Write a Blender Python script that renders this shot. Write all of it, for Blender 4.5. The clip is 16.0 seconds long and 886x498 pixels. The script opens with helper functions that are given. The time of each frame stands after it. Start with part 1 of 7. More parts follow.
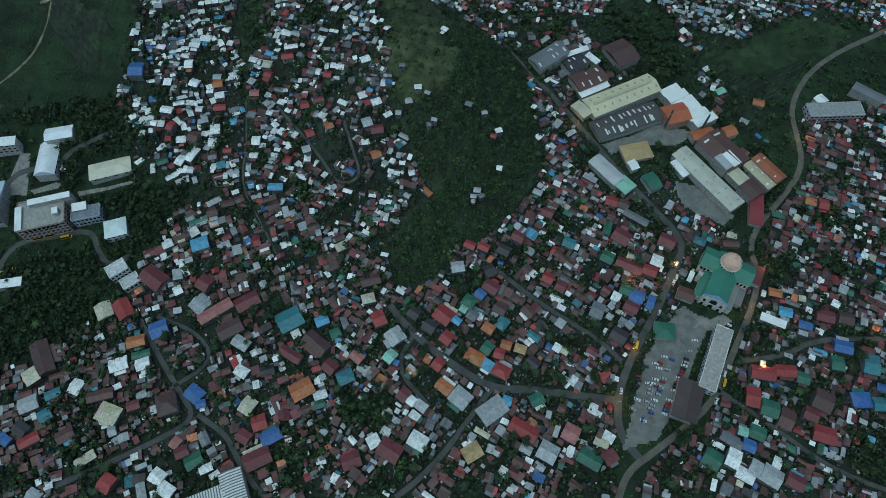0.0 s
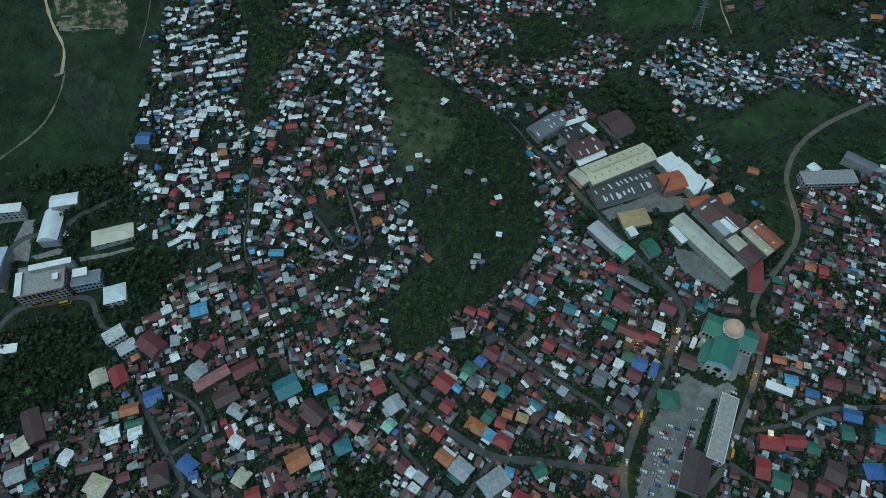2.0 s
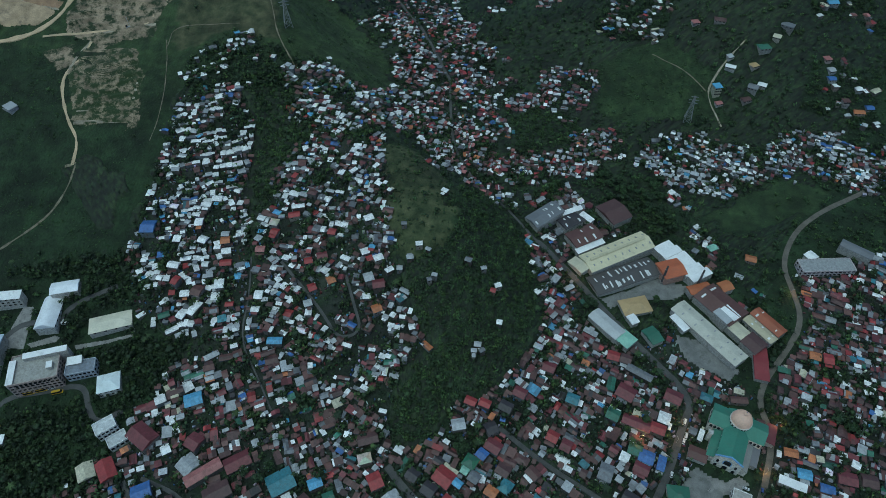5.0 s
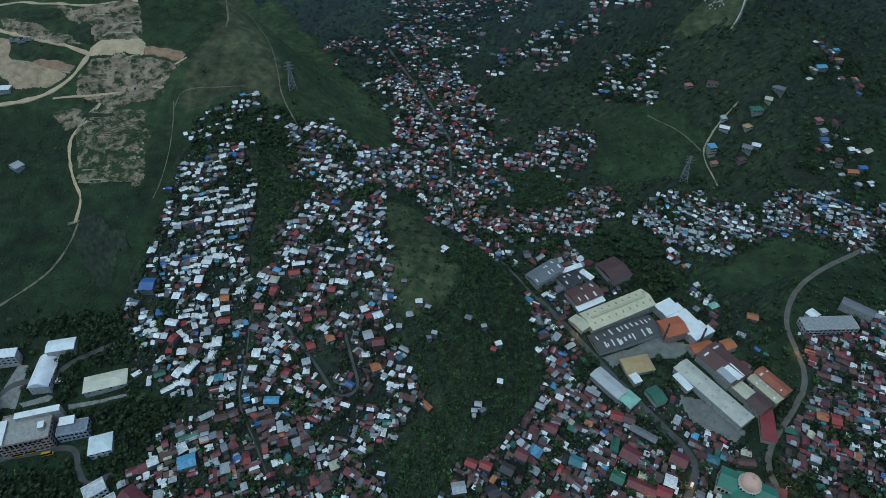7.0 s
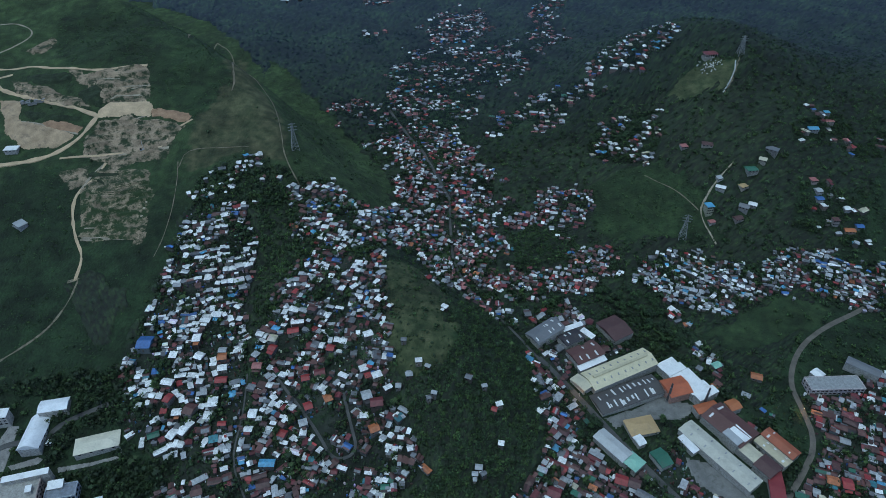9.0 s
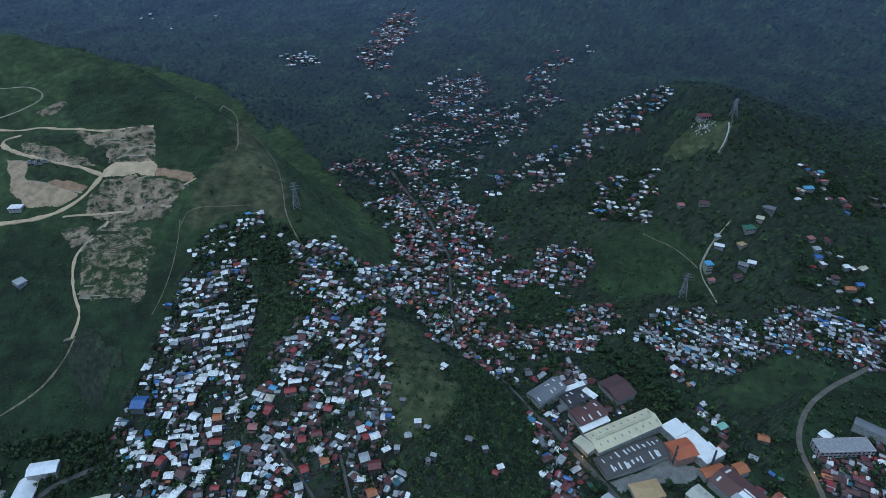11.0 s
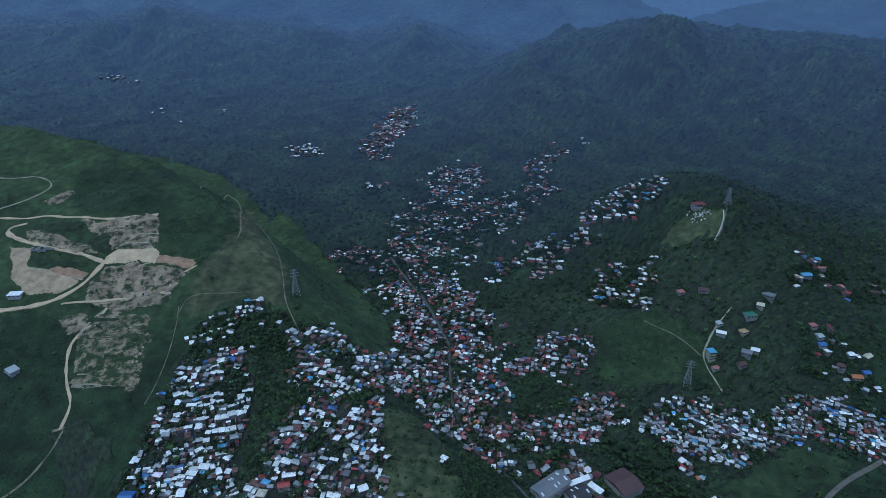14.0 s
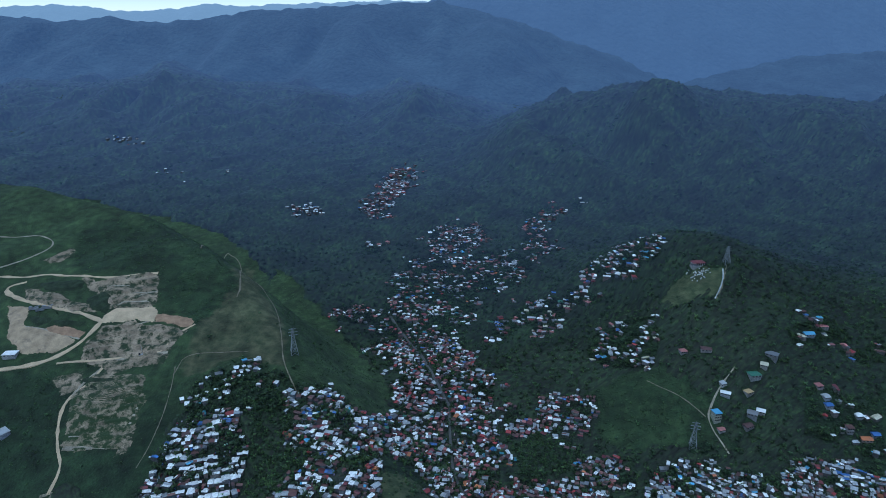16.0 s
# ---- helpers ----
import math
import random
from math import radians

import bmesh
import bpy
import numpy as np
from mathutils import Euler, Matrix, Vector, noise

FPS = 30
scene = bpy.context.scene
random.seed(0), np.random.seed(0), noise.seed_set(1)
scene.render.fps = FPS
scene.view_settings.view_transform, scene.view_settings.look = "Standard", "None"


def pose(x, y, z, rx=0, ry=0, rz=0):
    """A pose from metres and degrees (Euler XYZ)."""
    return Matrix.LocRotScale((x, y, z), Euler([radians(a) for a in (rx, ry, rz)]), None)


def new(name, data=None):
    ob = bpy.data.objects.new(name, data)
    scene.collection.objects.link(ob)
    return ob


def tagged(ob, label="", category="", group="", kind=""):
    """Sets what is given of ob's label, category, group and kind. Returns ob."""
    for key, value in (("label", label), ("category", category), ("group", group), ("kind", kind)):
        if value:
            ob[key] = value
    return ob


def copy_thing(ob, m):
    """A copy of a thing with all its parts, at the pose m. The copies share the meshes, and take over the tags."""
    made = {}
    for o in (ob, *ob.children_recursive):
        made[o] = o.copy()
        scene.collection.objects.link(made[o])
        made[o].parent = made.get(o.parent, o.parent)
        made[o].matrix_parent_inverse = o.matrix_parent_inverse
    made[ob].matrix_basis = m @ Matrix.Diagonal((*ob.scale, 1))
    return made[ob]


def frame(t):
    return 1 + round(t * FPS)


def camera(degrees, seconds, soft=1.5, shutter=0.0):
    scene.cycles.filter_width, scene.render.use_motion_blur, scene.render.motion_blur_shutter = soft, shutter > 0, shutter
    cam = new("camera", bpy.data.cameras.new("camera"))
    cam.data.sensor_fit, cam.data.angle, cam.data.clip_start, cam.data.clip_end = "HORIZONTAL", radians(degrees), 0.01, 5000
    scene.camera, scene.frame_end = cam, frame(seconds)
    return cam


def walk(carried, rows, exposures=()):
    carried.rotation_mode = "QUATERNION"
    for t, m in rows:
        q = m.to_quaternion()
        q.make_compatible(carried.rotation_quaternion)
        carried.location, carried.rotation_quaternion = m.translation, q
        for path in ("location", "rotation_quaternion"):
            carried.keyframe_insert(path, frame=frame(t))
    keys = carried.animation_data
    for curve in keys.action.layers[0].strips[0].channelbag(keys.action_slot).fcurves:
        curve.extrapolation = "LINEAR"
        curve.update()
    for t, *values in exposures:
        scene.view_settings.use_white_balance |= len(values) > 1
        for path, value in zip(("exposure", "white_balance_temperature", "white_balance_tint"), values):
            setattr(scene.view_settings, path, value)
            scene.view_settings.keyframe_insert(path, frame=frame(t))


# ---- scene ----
cam = camera(69.85, 16.0, soft=0.6)

# the drone hovers and slowly tilts up: seconds, turn, tilt, lean in degrees
TILT = [(0.0, 26.39), (0.5, 27.83), (1.0, 29.31), (1.5, 30.80), (2.0, 32.33), (2.5, 33.80), (3.0, 35.15), (3.5, 36.43), (4.0, 37.69),
        (6.5, 44.10), (7.0, 45.41), (7.5, 46.71), (8.0, 48.04), (8.5, 49.35), (9.0, 50.66), (11.5, 57.20), (12.0, 58.51), (12.5, 59.82),
        (13.0, 61.12), (13.5, 62.41), (14.0, 63.72), (14.5, 65.03), (15.0, 66.37), (15.5, 67.69), (16.0, 69.00)]


def hover(t, tilt):
    turn = 0.17 * (1 - t / 16)
    lean = float(np.interp(t, [0, 8, 12, 16], [-0.25, -0.06, 0.03, 0.0]))
    return pose(0, 0, 430, 0, 0, turn) @ pose(0, 0, 0, tilt + 1.0, 0, 0) @ pose(0, 0, 0, 0, 0, lean)


walk(cam, [(t, hover(t, tilt)) for t, tilt in TILT], exposures=[(0, 0.54, 7000, -2), (4, 0.57, 6950, -1), (9, 0.70, 6480, 9), (12.5, 0.80, 6060, 13), (16, 0.79, 5850, 11)])

# ---- light: a dull evening under cloud ----
world = bpy.data.worlds.new("evening_sky")
scene.world = world
world.use_nodes = True
_n, _l = world.node_tree.nodes, world.node_tree.links
_sky = _n.new("ShaderNodeTexSky")
_sky.sky_type, _sky.sun_disc = "NISHITA", False
_sky.air_density, _sky.dust_density, _sky.ozone_density, _sky.altitude = 0.6, 0.0, 3.5, 100
_sky.sun_elevation, _sky.sun_rotation = radians(74), radians(242)
_l.new(_sky.outputs[0], _n["Background"].inputs[0])
_n["Background"].inputs[1].default_value = 0.08
sun_data = bpy.data.lights.new("sun", "SUN")
sun_data.energy, sun_data.angle, sun_data.color = 1.05, radians(75), (0.72, 0.93, 1.0)
sun = new("sun", sun_data)
sun.matrix_basis = pose(0, 0, 600, 16, 0, -50)


# ---- the lie of the land ----

def smooth(a, b, v):
    s = np.clip((np.asarray(v, float) - a) / (b - a), 0, 1)
    return s * s * (3 - 2 * s)


def bump(x, y, cx, cy, rx, ry, turn=0.0):
    c, s = math.cos(radians(turn)), math.sin(radians(turn))
    u, v = ((x - cx) * c + (y - cy) * s) / rx, (-(x - cx) * s + (y - cy) * c) / ry
    return np.exp(-(u * u + v * v))


def wrinkle(x, y, size, seed=0.0):
    """Cheap smooth waves, between -1 and 1."""
    x, y = np.asarray(x, float) / size + seed * 7.31, np.asarray(y, float) / size - seed * 3.77
    return (np.sin(1.3 * x + 1.9 * np.sin(0.9 * y + seed)) + np.sin(1.7 * y + 1.6 * np.sin(1.1 * x - seed))
            + 0.6 * np.sin(2.9 * x - 2.3 * y + 1.2 * np.sin(2.1 * y))) / 2.6


def ground(x, y):
    """Height of the land at x, y."""
    x, y = np.asarray(x, float), np.asarray(y, float)
    left = np.interp(y, [100, 180, 260, 400, 550, 700, 850, 930, 1010, 1150, 1500, 5000],
                     [2, 6, 18, 62, 112, 160, 205, 214, 196, 120, 70, 60])
    right = np.interp(y, [100, 420, 600, 900, 1300, 1800, 5000], [0, 4, 20, 52, 85, 90, 60])
    edge = np.interp(y, [100, 200, 280, 350, 420, 500, 574, 691, 797, 894, 1000, 1200], [60, 60, 45, 25, -10, -55, -97, -178, -295, -550, -850, -1400])
    wide = np.interp(y, [100, 300, 600, 900], [50, 58, 80, 120])
    k = smooth(-1, 1, (edge - x) / wide)
    z = right + (left - right) * k
    z = z + 30 * bump(x, y, 10, 360, 75, 110)
    z = z + 95 * bump(x, y, 330, 800, 120, 150, 15) + 45 * bump(x, y, 300, 620, 130, 90) + 60 * bump(x, y, 520, 760, 200, 140)
    z = z - 14 * bump(x, y, -150, 470, 24, 120, -8)
    b = x / np.maximum(y, 60.0)
    east = np.interp(b, [-0.1, -0.04, 0.014, 0.085, 0.137, 0.189, 0.232, 0.274, 0.317, 0.36, 0.405, 0.45, 0.521, 0.581, 0.688, 0.847],
                     [10, 44, 92, 149, 195, 221, 236, 251, 259, 262, 240, 230, 221, 225, 195, 203])
    west = np.interp(b, [-0.9, -0.68, -0.634, -0.584, -0.505, -0.46, -0.424, -0.383, -0.332, -0.263, -0.195, -0.143, -0.09, -0.038, 0.014, 0.067, 0.12, 0.193],
                     [181, 200, 223, 210, 214, 239, 264, 239, 214, 210, 190, 161, 181, 210, 171, 121, 81, 30])
    for crest, foot, top, back, seed in ((east, 1130, 1750, 2300, 3), (west, 1450, 2300, 3000, 4)):
        k = smooth(foot, top, y) * (1 - smooth(top, back, y))
        spur = 1 + 0.55 * wrinkle(x + 60 * wrinkle(x, y, 160, seed), y * 0.45, 75, seed) * smooth(0, 0.25, k) * smooth(1.0, 0.75, k)
        z = np.maximum(z, z + (crest - z) * k * spur)
        z = z + 8 * wrinkle(x, y, 34, seed) * smooth(0.1, 0.4, k) * smooth(1.02, 0.9, k)
    z = z + 2.2 * wrinkle(x, y, 26, 1) * smooth(180, 420, y) + 5 * wrinkle(x, y, 80, 2) * smooth(260, 600, y)
    return z


# ---- the plan: outlines of quarters, woods, fields, earthworks and roads ----
QUARTERS = {}
QUARTERS["low_town"] = [(-75, 226), (-40, 203), (-35, 183), (-11, 187), (6, 215), (40, 229), (68, 265), (78, 287), (83, 325), (100, 318), (124, 277), (171, 232), (154, 176), (118, 118), (107, 45), (-75, 45)]
QUARTERS["low_west"] = [(-137, 267), (-75, 226), (-75, 45), (-324, 45), (-353, 126), (-284, 130), (-262, 150), (-243, 175), (-212, 213), (-204, 245), (-167, 261)]
QUARTERS["hill_upper"] = [(-239, 491), (-188, 494), (-170, 461), (-168, 394), (-160, 349), (-147, 298), (-137, 267), (-167, 261), (-194, 271), (-240, 287), (-256, 338), (-247, 396), (-242, 432)]
QUARTERS["hill_mid"] = [(-154, 527), (-102, 534), (-58, 525), (-53, 432), (-46, 376), (-41, 333), (-28, 288), (-11, 254), (-36, 237), (-40, 203), (-60, 183), (-137, 267), (-155, 349), (-154, 393), (-132, 433)]
QUARTERS["right_town"] = [(239, 222), (276, 268), (295, 294), (295, 346), (309, 343), (344, 352), (456, 394), (345, 44), (116, 45), (146, 73), (180, 99), (214, 167)]
QUARTERS["centre"] = [(130, 270), (156, 278), (183, 294), (192, 267), (221, 244), (231, 227), (190, 217), (171, 176), (139, 126), (128, 134), (154, 174), (162, 203), (173, 227), (153, 257)]
QUARTERS["side_strip"] = [(70, 355), (76, 397), (46, 407), (57, 420), (91, 368), (118, 309), (81, 288)]
QUARTERS["valley_street"] = [(-96, 736), (-63, 751), (4, 752), (34, 716), (36, 661), (58, 636), (54, 606), (59, 571), (57, 523), (50, 452), (59, 416), (44, 414), (16, 449), (-8, 443), (-27, 476), (-45, 470), (-55, 526), (-55, 574), (-42, 606), (-64, 644), (-41, 662), (-90, 711)]
QUARTERS["valley_head"] = [(-28, 1035), (-19, 1093), (14, 1109), (64, 1132), (78, 1065), (58, 1003), (13, 995), (-22, 983)]
QUARTERS["valley_hall"] = [(55, 746), (99, 791), (122, 829), (159, 820), (167, 780), (145, 736), (128, 740), (108, 764), (77, 733)]
QUARTERS["valley_back"] = [(-49, 983), (13, 967), (103, 996), (151, 947), (97, 861), (53, 861), (38, 781), (4, 748), (-64, 756), (-94, 745), (-78, 864)]
QUARTERS["valley_east"] = [(70, 605), (81, 599), (85, 579), (100, 576), (109, 603), (139, 610), (170, 607), (167, 579), (144, 552), (136, 536), (121, 540), (115, 562), (89, 556), (67, 548)]
QUARTERS["east_band"] = [(195, 480), (230, 514), (315, 490), (356, 513), (411, 501), (489, 490), (456, 424), (383, 453), (344, 469), (279, 435), (221, 445)]
QUARTERS["east_slope"] = [(389, 642), (447, 671), (470, 673), (472, 652), (427, 632), (385, 624)]
QUARTERS["knoll_a"] = [(173, 690), (203, 714), (224, 707), (256, 696), (246, 643), (231, 616), (199, 635), (175, 661)]
QUARTERS["knoll_b"] = [(203, 865), (251, 914), (272, 880), (300, 850), (288, 785), (284, 772), (261, 781), (251, 761), (231, 791), (202, 846)]
QUARTERS["hill_top"] = [(-243, 512), (-231, 532), (-200, 560), (-170, 551), (-140, 534), (-108, 540), (-120, 516), (-177, 492), (-233, 488)]
QUARTERS["side_gully"] = [(194, 377), (207, 396), (242, 350), (253, 306), (238, 327), (220, 358)]
QUARTERS["far_c"] = [(-921, 1759), (-896, 1818), (-786, 1714), (-778, 1663), (-875, 1688)]
QUARTERS["far_d"] = [(155, 1188), (229, 1200), (214, 1139), (160, 1138)]
QUARTERS["far_e"] = [(253, 1213), (281, 1239), (268, 1181), (250, 1181)]
QUARTERS["valley_left"] = [(-156, 823), (-115, 827), (-89, 794), (-95, 771), (-125, 774), (-148, 778)]
QUARTERS["valley_right"] = [(172, 829), (195, 813), (203, 777), (220, 760), (194, 763), (170, 789)]
QUARTERS["works_fill"] = [(86, 435), (116, 448), (139, 421), (160, 417), (166, 388), (143, 381), (126, 388), (102, 352), (85, 381)]
QUARTERS["gully_row"] = [(211, 437), (227, 438), (232, 408), (242, 384), (252, 370), (245, 355), (234, 369), (224, 392), (212, 413)]
QUARTERS["works_east"] = [(197, 395), (247, 350), (275, 284), (248, 247), (233, 278), (219, 328), (196, 358)]
QUARTERS["far_a"] = [(-304, 1206), (-274, 1242), (-239, 1238), (-232, 1165), (-285, 1159)]
QUARTERS["far_b"] = [(-170, 1146), (-162, 1212), (-139, 1266), (-124, 1446), (-95, 1527), (-60, 1494), (-60, 1333), (-97, 1258), (-109, 1149)]
QUARTERS["valley_bend"] = [(65, 486), (78, 504), (99, 499), (124, 495), (158, 476), (160, 466), (125, 465), (96, 458), (75, 439), (61, 446)]
QUARTERS["valley_terrace"] = [(128, 521), (147, 529), (173, 525), (184, 496), (178, 481), (156, 484), (131, 502)]
QUARTERS["valley_fork"] = [(162, 1169), (192, 1167), (186, 1077), (178, 969), (139, 960), (128, 1017), (146, 1063)]
QUARTERS["valley_lane"] = [(-80, 806), (-69, 863), (-41, 883), (-30, 853), (-34, 805), (-65, 786)]
QUARTERS["east_hamlet"] = [(446, 633), (485, 647), (520, 669), (510, 639), (469, 625)]
QUARTERS["east_edge"] = [(383, 578), (403, 591), (420, 586), (425, 576), (464, 590), (460, 567), (434, 517), (412, 516), (420, 548), (386, 528), (364, 536)]
QUARTERS["far_g"] = [(-666, 1416), (-678, 1553), (-653, 1559), (-475, 1456), (-459, 1382), (-608, 1375)]
QUARTERS["far_h"] = [(-140, 1027), (-109, 1027), (-106, 993), (-126, 989)]
WOODS = {}
WOODS["forest_hill"] = [(-7, 377), (32, 427), (67, 381), (79, 340), (71, 290), (61, 259), (33, 229), (2, 215), (-11, 194), (-33, 187), (-38, 203), (-34, 232), (-11, 252), (-19, 273), (-26, 288), (-28, 311), (-11, 326)]
WOODS["campus_wood"] = [(-351, 197), (-283, 213), (-260, 222), (-232, 267), (-194, 268), (-205, 222), (-224, 213), (-225, 192), (-252, 179), (-262, 150), (-285, 134), (-332, 134)]
WOODS["valley_wood"] = [(71, 538), (103, 567), (134, 544), (162, 514), (125, 502), (75, 501)]
WOODS["campus_trees"] = [(-305, 296), (-281, 314), (-252, 313), (-246, 293), (-276, 287), (-276, 271), (-289, 266), (-298, 278)]
WOODS["campus_hedge"] = [(-279, 261), (-238, 275), (-227, 267), (-234, 245), (-260, 250), (-278, 253)]
WOODS["campus_back"] = [(-348, 324), (-321, 326), (-287, 333), (-243, 338), (-242, 302), (-277, 318), (-320, 314), (-347, 315)]
WOODS["works_trees"] = [(146, 433), (178, 441), (218, 399), (195, 383), (188, 363), (170, 381), (148, 405)]
WOODS["bend_trees"] = [(224, 334), (248, 307), (273, 278), (243, 244), (231, 278), (212, 315)]
WOODS["yard_wood"] = [(-272, 105), (-257, 114), (-237, 103), (-223, 88), (-217, 73), (-232, 63), (-251, 73), (-265, 88)]
WOODS["corner_wood"] = [(270, 84), (288, 86), (301, 73), (281, 57), (267, 64)]
WOODS["hall_wood"] = [(192, 116), (200, 120), (215, 110), (209, 97), (195, 97)]
WOODS["mid_wood"] = [(-68, 114), (-48, 114), (-37, 102), (-47, 84), (-66, 87)]
WOODS["gully"] = [(-180, 505), (-154, 521), (-137, 507), (-138, 464), (-114, 438), (-127, 428), (-140, 407), (-146, 380), (-158, 377), (-167, 405), (-162, 448), (-173, 465), (-172, 482)]
WOODS["campus_foot"] = [(-276, 162), (-244, 174), (-236, 158), (-240, 141), (-248, 131), (-256, 126), (-269, 137)]
WOODS["yard_trees"] = [(-209, 95), (-193, 99), (-185, 88), (-197, 84), (-208, 84)]
WOODS["shed_trees"] = [(-247, 74), (-230, 84), (-219, 70), (-225, 56), (-240, 60)]
WOODS["lane_trees"] = [(-107, 95), (-85, 99), (-73, 84), (-88, 56), (-103, 56)]
WOODS["hall_trees"] = [(197, 120), (207, 122), (212, 103), (224, 99), (217, 84), (201, 95)]
WOODS["bank_trees"] = [(267, 88), (295, 99), (280, 53), (263, 53)]
WOODS["park_trees"] = [(140, 90), (162, 99), (170, 88), (157, 80), (140, 81)]
WOODS["slope_trees"] = [(236, 221), (262, 216), (260, 200), (237, 207)]
WOODS["garden_a"] = [(-75, 112), (-57, 125), (-33, 108), (-36, 97), (-59, 99)]
WOODS["town_belt"] = [(292, 262), (306, 262), (315, 250), (335, 233), (333, 218), (318, 221), (299, 240), (291, 251)]
WOODS["church_trees"] = [(231, 228), (245, 231), (244, 214), (234, 202), (228, 212)]
WOODS["yard_grove"] = [(280, 211), (298, 214), (298, 200), (280, 198)]
FIELDS = {}
FIELDS["west_fields"] = [(-721, 893), (-627, 874), (-734, 1258), (-519, 1152), (-385, 1066), (-324, 993), (-237, 858), (-150, 672), (-81, 542), (-123, 531), (-156, 533), (-238, 503), (-243, 475), (-243, 410), (-257, 351), (-281, 317), (-390, 307)]
FIELDS["crest"] = [(-56, 432), (-34, 452), (-8, 437), (9, 387), (9, 335), (-9, 311), (-35, 319), (-49, 345)]
FIELDS["east_field"] = [(237, 415), (277, 430), (341, 462), (378, 441), (321, 404), (259, 389)]
FIELDS["pylon_hill"] = [(164, 621), (237, 623), (287, 552), (288, 521), (197, 530), (157, 557)]
FIELDS["chapel_hill"] = [(262, 712), (294, 735), (344, 723), (326, 683), (280, 685)]
FIELDS["spur_side"] = [(-272, 935), (-237, 913), (-161, 788), (-105, 716), (-64, 644), (-54, 585), (-76, 514), (-102, 517), (-133, 528), (-151, 554), (-154, 590), (-179, 647)]
EARTHWORKS = {}
EARTHWORKS["bench"] = [(-362, 610), (-353, 620), (-315, 625), (-306, 615), (-306, 605), (-338, 603), (-360, 601)]
EARTHWORKS["tip"] = [(-309, 616), (-263, 608), (-264, 595), (-275, 598), (-305, 605)]
EARTHWORKS["face"] = [(-358, 619), (-378, 650), (-396, 662), (-368, 672), (-334, 675), (-323, 668), (-311, 625), (-332, 622)]
EARTHWORKS["flank"] = [(-469, 656), (-445, 646), (-388, 625), (-370, 611), (-399, 611), (-459, 632)]
EARTHWORKS["brow"] = [(-413, 665), (-398, 667), (-378, 650), (-373, 633), (-387, 643)]
EARTHWORKS["yard"] = [(-470, 624), (-446, 619), (-433, 590), (-397, 583), (-374, 576), (-386, 560), (-416, 554), (-443, 575)]
EARTHWORKS["mound"] = [(-416, 584), (-404, 591), (-369, 587), (-371, 577), (-390, 579)]
EARTHWORKS["spoil"] = [(-359, 550), (-363, 570), (-357, 596), (-331, 604), (-275, 597), (-266, 590), (-276, 566), (-275, 548), (-317, 554), (-331, 561)]
EARTHWORKS["lower"] = [(-353, 551), (-330, 565), (-299, 559), (-279, 555), (-282, 547), (-306, 546), (-322, 537), (-338, 545)]
EARTHWORKS["loop"] = [(-350, 508), (-330, 546), (-315, 532), (-281, 508), (-281, 501), (-320, 490), (-341, 502)]
EARTHWORKS["terrace"] = [(-345, 515), (-338, 536), (-290, 536), (-276, 505), (-275, 482), (-275, 454), (-324, 453), (-332, 457), (-336, 482), (-346, 502)]
EARTHWORKS["cut"] = [(-377, 530), (-350, 542), (-343, 517), (-356, 511)]
EARTHWORKS["slip"] = [(-283, 474), (-274, 477), (-271, 452), (-281, 447)]
EARTHWORKS["scar"] = [(-477, 706), (-471, 713), (-456, 734), (-448, 726), (-453, 703), (-465, 698)]
EARTHWORKS["island_a"] = [(-392, 633), (-373, 647), (-357, 625), (-358, 611), (-377, 614)]
EARTHWORKS["island_b"] = [(-455, 661), (-406, 662), (-401, 647), (-426, 640), (-450, 651)]
EARTHWORKS["island_e"] = [(-436, 604), (-427, 609), (-412, 596), (-422, 587)]
EARTHWORKS["island_f"] = [(-407, 598), (-376, 599), (-379, 592), (-401, 590)]
EARTHWORKS["island_h"] = [(-349, 529), (-316, 537), (-286, 524), (-286, 511), (-319, 504)]
EARTHWORKS["campus_court"] = [(-336, 266), (-328, 293), (-320, 292), (-319, 270), (-319, 260), (-331, 260)]
EARTHWORKS["campus_drive"] = [(-318, 264), (-298, 270), (-293, 269), (-296, 265), (-314, 261)]
EARTHWORKS["campus_walk"] = [(-281, 263), (-257, 267), (-239, 272), (-239, 278), (-237, 270), (-257, 264), (-279, 259)]
EARTHWORKS["gravel"] = [(183, 283), (201, 278), (227, 249), (216, 241), (188, 257)]
EARTHWORKS["works_yard"] = [(129, 316), (184, 341), (211, 329), (191, 315), (147, 315), (136, 307)]
EARTHWORKS["lot"] = [(175, 176), (188, 158), (163, 113), (141, 80), (116, 73), (139, 135), (149, 149), (169, 173)]
SCRUBLAND = dict(hollow=[(-470, 769), (-384, 784), (-446, 1056), (-335, 957), (-232, 659), (-242, 600), (-259, 605), (-311, 639), (-323, 678), (-411, 680), (-451, 721)],
                 valley_side=[(-272, 935), (-237, 913), (-161, 788), (-105, 716), (-64, 644), (-54, 585), (-76, 514), (-102, 517), (-133, 528), (-151, 554), (-154, 590), (-179, 647)],
                 foot=[(-440, 543), (-406, 540), (-365, 535), (-337, 494), (-333, 435), (-331, 376), (-355, 371)],
                 bank=[(-370, 405), (-301, 420), (-267, 403), (-272, 365), (-292, 333), (-302, 310), (-320, 288), (-345, 279)])
DRY_RIDGE = [(-259, 595), (-234, 653), (-313, 940), (-299, 931), (-215, 681), (-179, 634), (-158, 575), (-162, 549), (-204, 563), (-228, 543), (-253, 535), (-258, 571)]
ROADS = []
